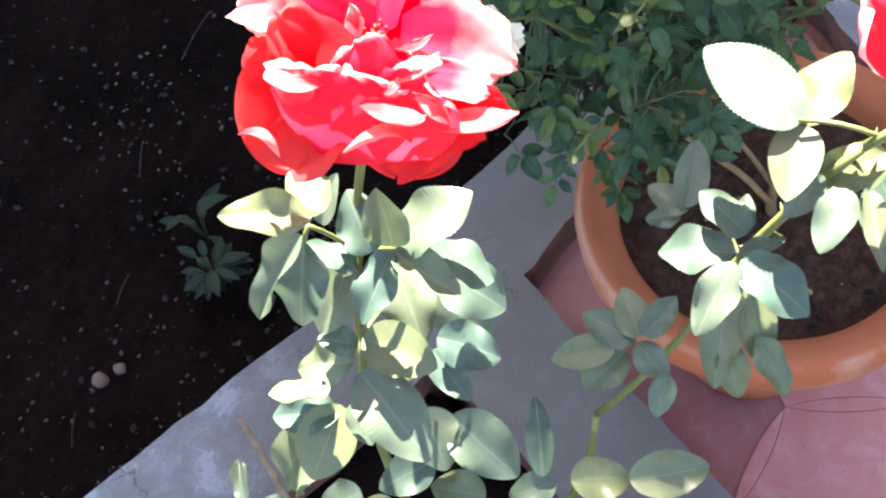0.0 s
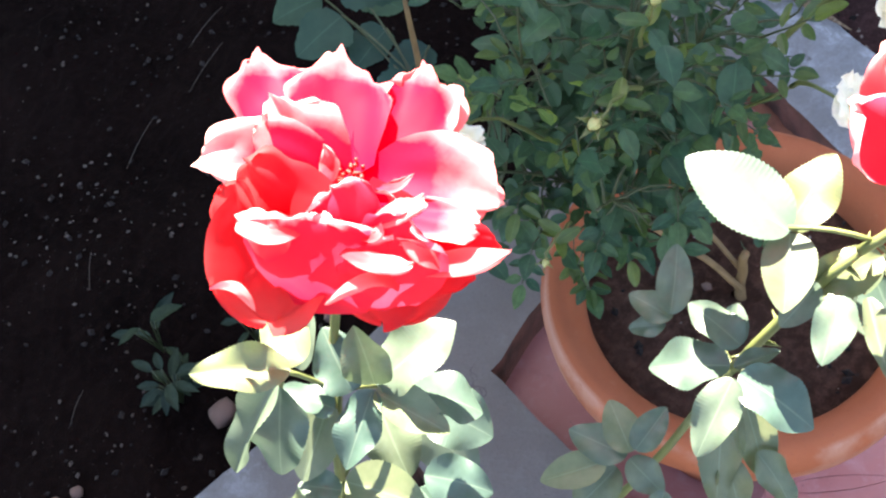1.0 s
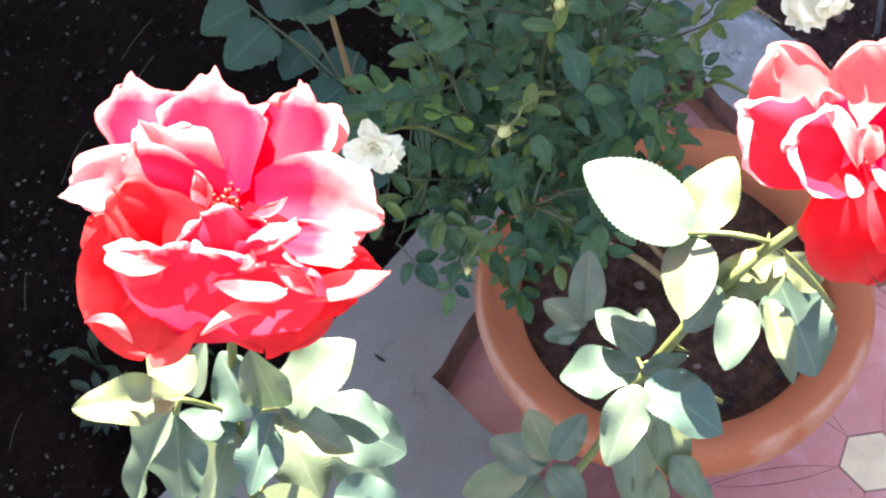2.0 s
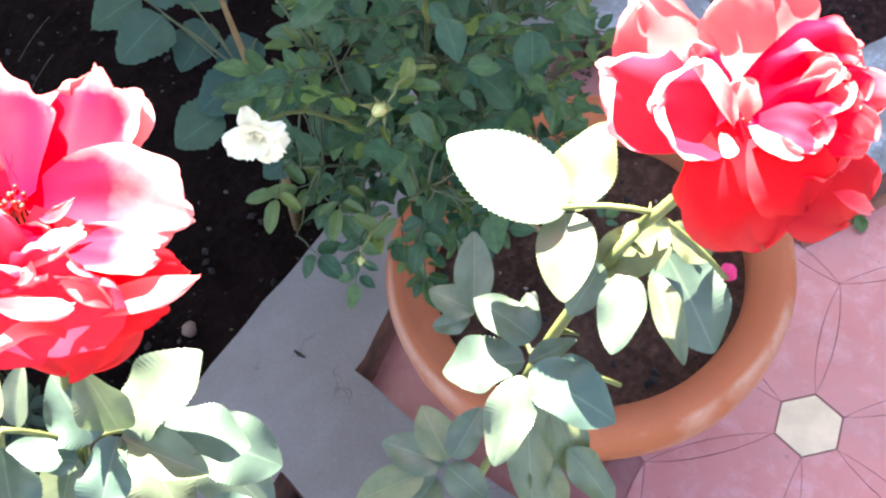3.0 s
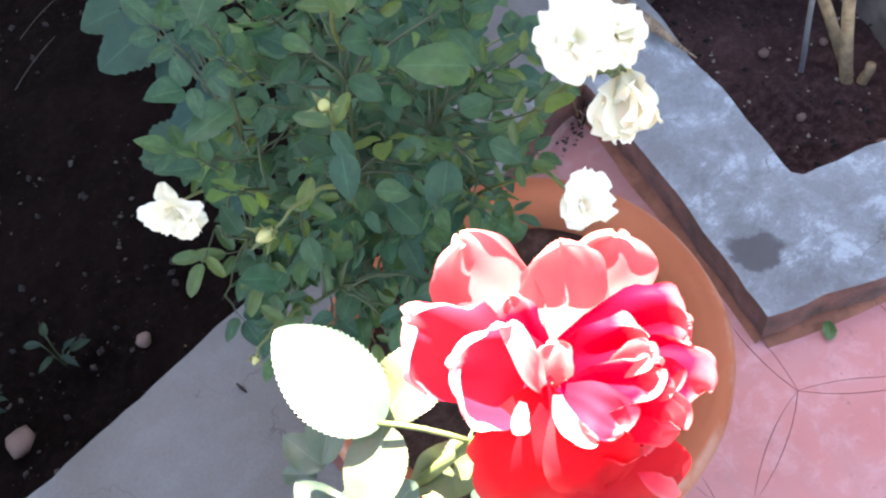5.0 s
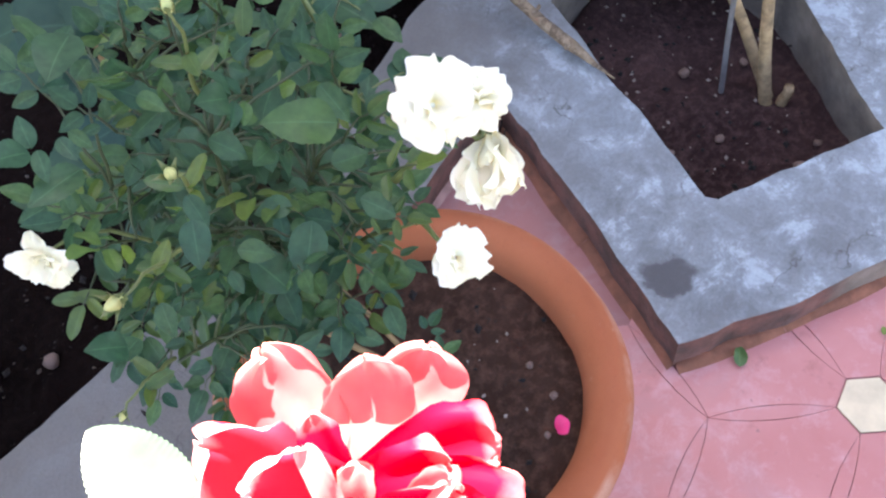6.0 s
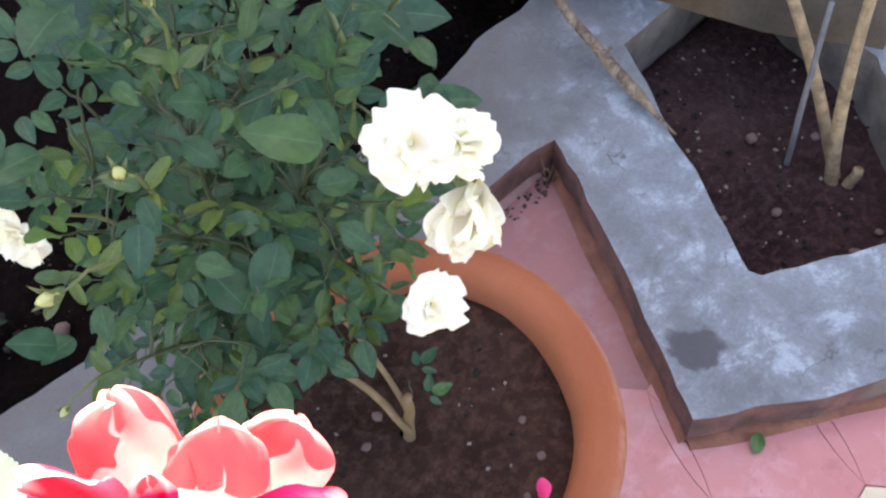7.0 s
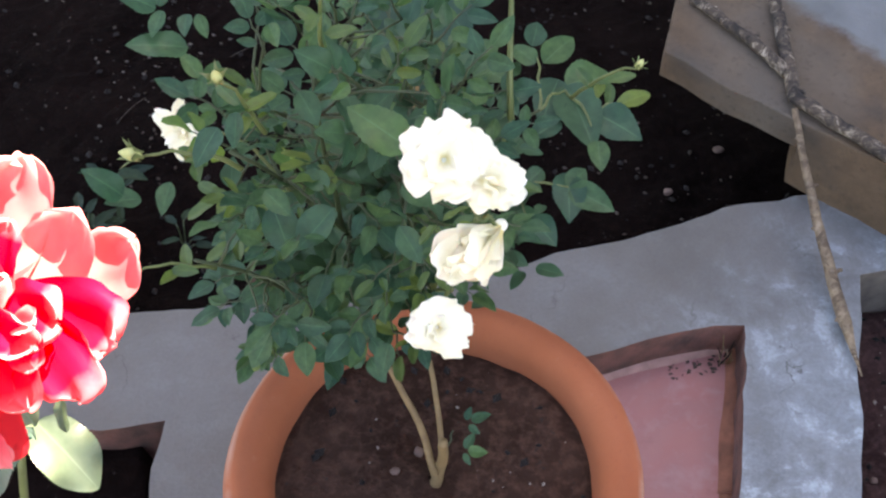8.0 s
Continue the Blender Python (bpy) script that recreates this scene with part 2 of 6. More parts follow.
STEM_BROWN = plain("brown_stem", (0.20, 0.125, 0.055), 0.7, 0.3, 60, 0.3)
PEBBLE = plain("pebble", (0.16, 0.100, 0.080), 0.85, 0.35, 80, 0.3)
PALE_GRIT = plain("pale_grit", (0.26, 0.21, 0.18), 0.9, 0.4, 120, 0.2)
PALE_CHAFF = plain("pale_chaff", (0.085, 0.067, 0.056), 0.9, 0.6, 120, 0.2)
CHAFF = plain("chaff", (0.052, 0.037, 0.029), 0.9, 0.5, 120, 0.2)
CLOD = plain("soil_clod", (0.012, 0.0076, 0.0064), 0.95, 0.6, 60, 0.8, 0, 0.006)
FLAKY = flaky_material(low=(0.022, 0.017, 0.015), mid=(0.085, 0.060, 0.044), high=(0.40, 0.33, 0.25))
DRY_WOOD = flaky_material("dry_wood", (0.09, 0.06, 0.04), (0.20, 0.14, 0.09), (0.30, 0.22, 0.15))
STRAW = plain("straw", (0.055, 0.042, 0.033), 0.8, 0.2, 50, 0.1)
YELLOW = plain("stamen_red", (0.32, 0.025, 0.018), 0.6, 0.6, 300, 0.0)


def leaf_material(name, dark, light, through_light=0.25, rough=0.42, gloss=0.5):
    """Leaf: UV.x runs across, UV.y from base to tip; side veins as fine relief."""
    m, nt, b = material(name)
    uv = nt.nodes.new("ShaderNodeUVMap")
    info = nt.nodes.new("ShaderNodeObjectInfo")
    v = coords(nt)
    n = noise_tex(nt, v, 3.0, 5)
    c = ramp(nt, n, [(0.3, dark), (0.7, light)])
    hue = ramp(nt, info.outputs["Random"], [(0.0, (0.60, 0.80, 0.94)), (0.5, (1, 1, 1)), (1.0, (1.60, 1.34, 0.90))])
    c = mix(nt, 1.0, c, hue, "MULTIPLY")
    sep = nt.nodes.new("ShaderNodeSeparateXYZ")
    nt.links.new(uv.outputs[0], sep.inputs[0])
    sub = nt.nodes.new("ShaderNodeMath")
    sub.operation = "SUBTRACT"
    nt.links.new(sep.outputs[0], sub.inputs[0])
    sub.inputs[1].default_value = 0.5
    ab = nt.nodes.new("ShaderNodeMath")
    ab.operation = "ABSOLUTE"
    nt.links.new(sub.outputs[0], ab.inputs[0])
    rib = ramp(nt, ab.outputs[0], [(0.0, (0.35, 0.35, 0.35)), (0.03, (0, 0, 0))])
    c = mix(nt, rib, c, tuple(min(1, x * 2.0) for x in light))
    sl = nt.nodes.new("ShaderNodeMath")
    sl.operation = "MULTIPLY_ADD"
    nt.links.new(ab.outputs[0], sl.inputs[0])
    sl.inputs[1].default_value = -0.55
    nt.links.new(sep.outputs[1], sl.inputs[2])
    sn = nt.nodes.new("ShaderNodeMath")
    sn.operation = "SINE"
    sc = nt.nodes.new("ShaderNodeMath")
    sc.operation = "MULTIPLY"
    nt.links.new(sl.outputs[0], sc.inputs[0])
    sc.inputs[1].default_value = 55.0
    nt.links.new(sc.outputs[0], sn.inputs[0])
    nt.links.new(c, b.inputs["Base Color"])
    b.inputs["Roughness"].default_value = rough
    b.inputs["Specular IOR Level"].default_value = gloss
    bump(nt, b, sn.outputs[0], 0.018, 0.0004)
    tr = nt.nodes.new("ShaderNodeBsdfTranslucent")
    nt.links.new(mix(nt, 1.0, c, (1.05, 1.20, 0.95), "MULTIPLY"), tr.inputs[0])
    ms = nt.nodes.new("ShaderNodeMixShader")
    ms.inputs[0].default_value = through_light
    nt.links.new(b.outputs[0], ms.inputs[1])
    nt.links.new(tr.outputs[0], ms.inputs[2])
    nt.links.new(ms.outputs[0], nt.nodes["Material Output"].inputs[0])
    return m


LEAF_ROSE = leaf_material("rose_leaf", (0.068, 0.106, 0.066), (0.113, 0.156, 0.107), 0.20, 0.40, 0.6)
LEAF_BUSH = leaf_material("bush_leaf", (0.022, 0.065, 0.034), (0.057, 0.132, 0.062), 0.28, 0.45, 0.35)
LEAF_YOUNG = leaf_material("young_leaf", (0.065, 0.115, 0.035), (0.10, 0.165, 0.045), 0.35)
LEAF_YELLOW = leaf_material("yellow_green_leaf", (0.085, 0.165, 0.045), (0.13, 0.22, 0.06), 0.35)
LEAF_WEED = leaf_material("weed_leaf", (0.009, 0.022, 0.014), (0.018, 0.040, 0.024), 0.2, 0.6, 0.25)
LEAF_BROAD = leaf_material("broad_leaf", (0.020, 0.054, 0.038), (0.034, 0.080, 0.050), 0.2, 0.55, 0.25)


def petal_material(name, claw, body, edge, blotch, spread=0.35, glow=0.45, rim=0.80, patchy=0.8):
    """Petal: UV.y runs from the claw to the rim; pale claw and pale, uneven rim."""
    m, nt, b = material(name)
    uv = nt.nodes.new("ShaderNodeUVMap")
    sep = nt.nodes.new("ShaderNodeSeparateXYZ")
    nt.links.new(uv.outputs[0], sep.inputs[0])
    v = coords(nt)
    wob = noise_tex(nt, v, 55, 4)
    add = nt.nodes.new("ShaderNodeMath")
    add.operation = "MULTIPLY_ADD"
    nt.links.new(wob, add.inputs[0])
    add.inputs[1].default_value = spread
    nt.links.new(sep.outputs[1], add.inputs[2])
    low = nt.nodes.new("ShaderNodeMath")
    low.operation = "SUBTRACT"
    nt.links.new(add.outputs[0], low.inputs[0])
    low.inputs[1].default_value = spread * 0.5
    c = ramp(nt, low.outputs[0], [(0.0, claw), (0.30, body), (rim, body), (1.0, edge)])
    blush = noise_tex(nt, v, 28, 3, 0.5)
    c = mix(nt, ramp(nt, blush, [(0.42, (0, 0, 0)), (0.62, (patchy, patchy, patchy))]), c, blotch)
    nt.links.new(c, b.inputs["Base Color"])
    b.inputs["Roughness"].default_value = 0.55
    b.inputs["Specular IOR Level"].default_value = 0.10
    bump(nt, b, noise_tex(nt, v, 160, 3), 0.10, 0.0006)
    tr = nt.nodes.new("ShaderNodeBsdfTranslucent")
    nt.links.new(c, tr.inputs[0])
    ms = nt.nodes.new("ShaderNodeMixShader")
    ms.inputs[0].default_value = glow
    nt.links.new(b.outputs[0], ms.inputs[1])
    nt.links.new(tr.outputs[0], ms.inputs[2])
    nt.links.new(ms.outputs[0], nt.nodes["Material Output"].inputs[0])
    return m


PETAL_RED = petal_material("red_petal", (0.70, 0.014, 0.035), (0.86, 0.026, 0.034), (0.88, 0.085, 0.085), (0.74, 0.015, 0.030), 0.30, 0.6, 0.70)
# pale rims put sun glare into the colour, besides the petals' own pink
PETAL_LIPPED = petal_material("white_lipped_petal", (0.76, 0.016, 0.05), (0.84, 0.030, 0.068), (0.95, 0.72, 0.70), (0.80, 0.05, 0.09), 0.5, 0.5, 0.86)
PETAL_PALE = petal_material("pale_pink_petal", (0.78, 0.14, 0.16), (0.85, 0.27, 0.255), (0.89, 0.44, 0.41), (0.78, 0.11, 0.13), 0.4, 0.5, 0.80)
PETAL_EAST = petal_material("white_margined_petal", (0.78, 0.004, 0.034), (0.86, 0.012, 0.045), (0.95, 0.52, 0.48), (0.86, 0.03, 0.06), 0.45, 0.40, 0.56, 0.35)
PETAL_FAR = petal_material("magenta_hearted_petal", (0.74, 0.004, 0.034), (0.85, 0.008, 0.034), (0.93, 0.30, 0.29), (0.84, 0.010, 0.06), 0.42, 0.45, 0.76, 0.40)
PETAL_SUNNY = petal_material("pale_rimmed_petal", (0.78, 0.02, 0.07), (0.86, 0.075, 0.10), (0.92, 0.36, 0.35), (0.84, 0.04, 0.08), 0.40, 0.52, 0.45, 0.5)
PETAL_RIM = petal_material("sunlit_petal_rim", (0.84, 0.03, 0.05), (0.88, 0.07, 0.08), (0.93, 0.42, 0.40), (0.86, 0.05, 0.06), 0.40, 0.45, 0.30, 0.4)
PETAL_WHITE = petal_material("white_petal", (0.90, 0.80, 0.42), (0.98, 0.95, 0.80), (0.98, 0.96, 0.84), (0.98, 0.90, 0.66), 0.2, 0.35)
PETAL_FALLEN = plain("fallen_petal_pink", (0.80, 0.03, 0.16), 0.5, 0.1, 60, 0.0)


# ---- building helpers ----
def obj_from(bm, name, mat, smooth=True):
    me = bpy.data.meshes.new(name)
    bm.to_mesh(me)
    bm.free()
    if mat:
        me.materials.append(mat)
    if smooth:
        me.polygons.foreach_set("use_smooth", [True] * len(me.polygons))
    return new(name, me)


def part(name, bm, mat, parent, label="", smooth=True):
    ob = obj_from(bm, name, mat, smooth)
    ob.parent = parent
    return tagged(ob, label)


def thing(name, place, label, category, group="", kind=""):
    ob = new(name)
    ob.empty_display_size = 0.05
    ob.location = place
    return tagged(ob, label, category, group, kind)


def put(name, me, parent, m):
    """A piece on shared mesh data; m is its pose in the world (parents are unrotated empties or sit at the origin)."""
    ob = new(name, me)
    ob.parent = parent
    base = parent.matrix_world if parent else Matrix()
    off = Vector((0, 0, 0))
    p = parent
    while p:
        off += p.location
        p = p.parent
    ob.matrix_basis = Matrix.Translation(-off) @ m
    return ob


def tube(bm, pts, radii, sides=8, cap=True):
    pts = [Vector(p) for p in pts]
    rings = []
    side = None
    for i, p in enumerate(pts):
        d = (pts[min(i + 1, len(pts) - 1)] - pts[max(i - 1, 0)]).normalized()
        if side is None:
            side = d.orthogonal().normalized()
        side = (side - d * side.dot(d)).normalized()
        other = d.cross(side)
        r = radii[i] if hasattr(radii, "__len__") else radii
        rings.append([bm.verts.new(p + (side * math.cos(a) + other * math.sin(a)) * r) for a in [2 * math.pi * k / sides for k in range(sides)]])
    for a, b in zip(rings, rings[1:]):
        for k in range(sides):
            bm.faces.new((a[k], a[(k + 1) % sides], b[(k + 1) % sides], b[k]))
    if cap:
        bm.faces.new(rings[0][::-1])
        bm.faces.new(rings[-1])


def bend(a, b, sag, n=10, wob=0.0, seed=0.0):
    """Points on a curve from a to b, bowed by the vector sag, with small kinks."""
    a, b, sag = Vector(a), Vector(b), Vector(sag)
    out = []
    for i in range(n + 1):
        t = i / n
        p = a.lerp(b, t) + sag * (4 * t * (1 - t))
        if 0 < i < n and wob:
            p += noise.noise_vector(Vector((t * 3 + seed, seed * 1.7, 4.2))) * wob
        out.append(p)
    return out


def lathe(bm, profile, segs=72, centre=(0, 0), wob=0.0):
    rings = []
    for r, z in profile:
        ring = []
        for k in range(segs):
            a = 2 * math.pi * k / segs
            rr = r * (1 + wob * noise.noise(Vector((math.cos(a) * 1.5, math.sin(a) * 1.5, z * 8))))
            ring.append(bm.verts.new((centre[0] + rr * math.cos(a), centre[1] + rr * math.sin(a), z)))
        rings.append(ring)
    for a, b in zip(rings, rings[1:]):
        for k in range(segs):
            bm.faces.new((a[k], a[(k + 1) % segs], b[(k + 1) % segs], b[k]))
    return rings


# ---- ground, kerb, paving ----
def rough_loop(corners, step, amp, seed):
    """A closed outline through the corners, worn uneven."""
    out = []
    n = len(corners)
    for i in range(n):
        a, b = Vector((*corners[i], 0)), Vector((*corners[(i + 1) % n], 0))
        k = max(1, int((b - a).length / step))
        for j in range(k):
            p = a.lerp(b, j / k)
            q = noise.noise_vector(Vector((p.x * 14 + seed, p.y * 14, seed))) * amp + noise.noise_vector(Vector((p.x * 60, p.y * 60 + seed, 3))) * amp * 0.45
            out.append((p.x + q.x, p.y + q.y))
    return out


def slab_from(loops, z0, z1, round_by=0.012):
    """Solid with the outline loops[0] and holes loops[1:], from z0 to z1, with rounded upper edges."""
    bm = bmesh.new()
    edges = []
    for loop in loops:
        vs = [bm.verts.new((x, y, z1)) for x, y in loop]
        edges += [bm.edges.new((vs[i], vs[(i + 1) % len(vs)])) for i in range(len(vs))]
    bmesh.ops.triangle_fill(bm, use_beauty=True, use_dissolve=False, edges=edges)
    for f in bm.faces:
        if f.normal.z < 0:
            f.normal_flip()
    rim = [e for e in bm.edges if len(e.link_faces) == 1]
    got = bmesh.ops.extrude_edge_only(bm, edges=rim)
    for g in got["geom"]:
        if isinstance(g, bmesh.types.BMVert):
            g.co.z = z0
    top_rim = [e for e in bm.edges if e.is_valid and len(e.link_faces) == 2 and all(abs(v.co.z - z1) < 1e-6 for v in e.verts) and any(abs(f.normal.z) < 0.5 for f in e.link_faces)]
    if round_by:
        bmesh.ops.bevel(bm, geom=top_rim, offset=round_by, segments=3, profile=0.6, affect="EDGES", clamp_overlap=True)
    bmesh.ops.recalc_face_normals(bm, faces=bm.faces)
    return bm


def build_ground():
    """One sheet of soil out to the horizon; close by it is lumpy."""
    xs = [-900, -120, -20, -6, -3] + [round(-1.9 + 0.014 * i, 4) for i in range(208)] + [2, 4, 12, 120, 900]
    ys = [-900, -120, -20, -6, -3] + [round(-0.9 + 0.014 * i, 4) for i in range(158)] + [2, 4, 12, 120, 900]
    verts = []
    for y in ys:
        for x in xs:
            z = -0.105
            if -1.9 < x < 1.01 and -0.9 < y < 1.3:
                if -1.10 < x < -0.64 and -0.49 < y < 0.03:
                    z = -0.038
                if 0.02 < x < 0.37 and -0.36 < y < 0.05:
                    z = -0.082
                z += 0.016 * noise.noise(Vector((x * 5, y * 5, 1))) + 0.009 * noise.noise(Vector((x * 22, y * 22, 5))) + 0.006 * noise.noise(Vector((x * 60, y * 60, 9)))
            verts.append((x, y, z))
    w = len(xs)
    faces = [(j * w + i, j * w + i + 1, (j + 1) * w + i + 1, (j + 1) * w + i) for j in range(len(ys) - 1) for i in range(w - 1)]
    me = bpy.data.meshes.new("ground")
    me.from_pydata(verts, [], faces)
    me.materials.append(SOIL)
    me.polygons.foreach_set("use_smooth", [True] * len(me.polygons))
    return tagged(new("ground", me), "dark crumbly garden soil with grit and chaff", "soil", kind="structure")


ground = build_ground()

kerb_outline = [(-2.2, 0.30), (-0.971, 0.187), (-0.764, 0.160), (-0.60, 0.138), (-0.48, 0.131), (-0.366, 0.118), (-0.235, 0.124), (-0.10, 0.140), (0.036, 0.160), (0.13, 0.166), (0.62, 0.10),
                (0.62, -0.72), (0.119, -0.468), (-0.039, -0.386), (-0.142, -0.321), (-0.070, -0.166), (0.002, 0.005), (-0.030, 0.009), (-0.112, 0.003), (-0.185, -0.005), (-0.35, 0.002), (-0.5, 0.0), (-0.521, -0.097), (-0.545, -0.230), (-0.61, -0.62), (-0.64, -1.2), (-2.2, -1.2)]
pit_a = [(-0.628, 0.006), (-0.687, 0.010), (-1.05, 0.045), (-1.13, -0.50), (-0.71, -0.50), (-0.657, -0.120)]
pit_b = [(0.153, 0.040), (0.047, -0.199), (0.028, -0.236), (0.022, -0.252), (0.028, -0.264), (0.044, -0.274), (0.209, -0.362), (0.345, -0.17), (0.37, 0.05)]
bm = slab_from([rough_loop(kerb_outline, 0.018, 0.006, 3.0), rough_loop(pit_a, 0.018, 0.006, 8.0), rough_loop(pit_b, 0.018, 0.006, 15.0)], -0.16, 0.0)
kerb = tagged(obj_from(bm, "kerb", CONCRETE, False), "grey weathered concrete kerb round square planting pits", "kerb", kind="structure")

# red cement floor of the bay and the path in front of it
floor_outline = [(-0.56, 0.045), (0.045, 0.045), (0.0, -0.14), (-0.075, -0.31), (-0.02, -0.36), (0.62, -0.69), (0.62, -1.2), (-0.70, -1.2), (-0.60, -0.40)]
bm = slab_from([floor_outline], -0.16, -0.0518, 0)
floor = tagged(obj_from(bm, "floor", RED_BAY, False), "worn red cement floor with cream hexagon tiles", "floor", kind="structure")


# ---- terracotta pot ----
POT = Vector((-0.400, -0.2165, -0.05))


def build_pot():
    pot = thing("flower_pot", POT, "large terracotta pot with thick rounded rim, on red tiles", "flower pot")
    bm = bmesh.new()
    lathe(bm, [(0.001, 0.0), (0.064, 0.0), (0.068, 0.005), (0.108, 0.13), (0.136, 0.236), (0.145, 0.242), (0.158, 0.245), (0.163, 0.252), (0.1645, 0.272), (0.160, 0.284), (0.150, 0.2895),
               (0.140, 0.287), (0.131, 0.279), (0.127, 0.268), (0.124, 0.235), (0.118, 0.20), (0.001, 0.198)], 96, wob=0.012)
    part("pot_body", bm, TERRACOTTA, pot)
    bm = bmesh.new()
    rings = []
    for i in range(26):
        r = 0.1265 * i / 25
        ring = []
        for k in range(72):
            a = 2 * math.pi * k / 72
            x, y = r * math.cos(a), r * math.sin(a)
            z = 0.262 + 0.006 * noise.noise(Vector((x * 14, y * 14, 2))) + 0.004 * noise.noise(Vector((x * 55, y * 55, 7))) - 0.006 * (i / 25) ** 3
            ring.append(bm.verts.new((x, y, z)))
        rings.append(ring)
    for a, b in zip(rings[1:], rings[2:]):
        for k in range(72):
            bm.faces.new((a[k], a[(k + 1) % 72], b[(k + 1) % 72], b[k]))
    bm.faces.new(rings[1])
    part("potting_soil", bm, POT_SOIL, pot, "brown potting soil")
    return pot


flower_pot = build_pot()
SOIL_Z = POT.z + 0.262


# ---- leaves and petals ----
def leaf_mesh(name, mat, width=0.62, teeth=10, serr=0.05, fold=0.18, curl=0.12, wave=0.04, seed=0, n=24, half=4, blunt=0.55, tipped=0.66):
    """A leaf of length 1 along +y, face up along +z."""
    verts, uvs, faces = [], [], []
    m = 2 * half + 1
    kink, lopsided = 0.08 * math.sin(seed * 2.3 + 0.7), 0.12 * math.sin(seed * 3.1)
    for i in range(n + 1):
        s = i / n
        prof = (s ** blunt * (1 - s) ** tipped) / ((blunt / (blunt + tipped)) ** blunt * (tipped / (blunt + tipped)) ** tipped)
        w = width * 0.5 * prof
        tooth = 1 + serr * (2 * ((s * teeth) % 1.0) - 1) * (1 if 0.04 < s < 0.97 else 0)
        for k in range(m):
            u = (k - half) / half
            x = w * u * (1 + (tooth - 1) * u * u) * (1 + lopsided * u) + kink * s * s
            z = abs(u) * w * fold * 2 - curl * (s - 0.2) ** 2 + wave * u * u * math.sin(s * 9 + seed * 2.1 + (2 if u > 0 else 0)) * prof
            verts.append((x, s + 0.02 * abs(u) * serr, z))
            uvs.append((0.5 + 0.5 * u, s))
    for i in range(n):
        for k in range(m - 1):
            faces.append((i * m + k, i * m + k + 1, (i + 1) * m + k + 1, (i + 1) * m + k))
    me = bpy.data.meshes.new(name)
    me.from_pydata(verts, [], faces)
    layer = me.uv_layers.new(name="UVMap")
    for loop in me.loops:
        layer.data[loop.index].uv = uvs[loop.vertex_index]
    me.materials.append(mat)
    me.polygons.foreach_set("use_smooth", [True] * len(me.polygons))
    return me


ROSE_LEAVES = [leaf_mesh("rose_leaflet", LEAF_ROSE, w * 1.00, 24, 0.034, f, c, wv * 0.75, i, 72, 4, 0.52, 0.74) for i, (w, f, c, wv) in enumerate([(0.60, 0.14, 0.12, 0.02), (0.68, 0.08, 0.20, 0.12), (0.56, 0.22, 0.10, 0.08), (0.66, 0.12, 0.26, 0.15), (0.62, 0.18, 0.20, 0.14), (0.60, 0.05, 0.16, 0.12)])]
BUSH_LEAVES = [leaf_mesh("bush_leaflet", LEAF_BUSH, w * 1.05, 10, 0.05, f, c, wv, i + 7, 20, 3, 0.62, 0.95) for i, (w, f, c, wv) in enumerate([(0.56, 0.12, 0.12, 0.03), (0.62, 0.08, 0.2, 0.05), (0.52, 0.18, 0.05, 0.03)])]
YOUNG_LEAVES = [leaf_mesh("young_leaflet", LEAF_YOUNG, w, 12, 0.03, f, c, 0.03, i + 17, 16, 3) for i, (w, f, c) in enumerate([(0.45, 0.2, 0.1), (0.40, 0.3, 0.0)])]
YELLOW_LEAVES = [leaf_mesh("yellow_leaflet", LEAF_YELLOW, 0.6, 10, 0.04, 0.15, 0.15, 0.05, 31, 16, 3)]
WEED_LEAVES = [leaf_mesh("weed_blade", LEAF_WEED, w, 7, 0.10, 0.2, 0.25, 0.04, i + 41, 16, 3, 0.7, 0.95) for i, w in enumerate((0.34, 0.42))]
BROAD_LEAVES = [leaf_mesh("broad_leaf", LEAF_BROAD, w, 9, 0.07, f, c, 0.05, i + 27, 24, 4, 0.40, 0.72) for i, (w, f, c) in enumerate([(0.86, 0.08, 0.15), (0.95, 0.05, 0.22)])]


def leaf(parent, meshes, base, tip, facing, width=1.0, pick=0, name="leaf"):
    """A leaf from base to tip (world), its face turned towards the direction facing."""
    base, tip, facing = Vector(base), Vector(tip), Vector(facing)
    y = tip - base
    size = y.length
    y.normalize()
    z = (facing - y * facing.dot(y)).normalized()
    x = y.cross(z)
    m = Matrix((x * size * width, y * size, z * size)).transposed().to_4x4()
    m.translation = base
    return put(name, meshes[pick % len(meshes)], parent, m)


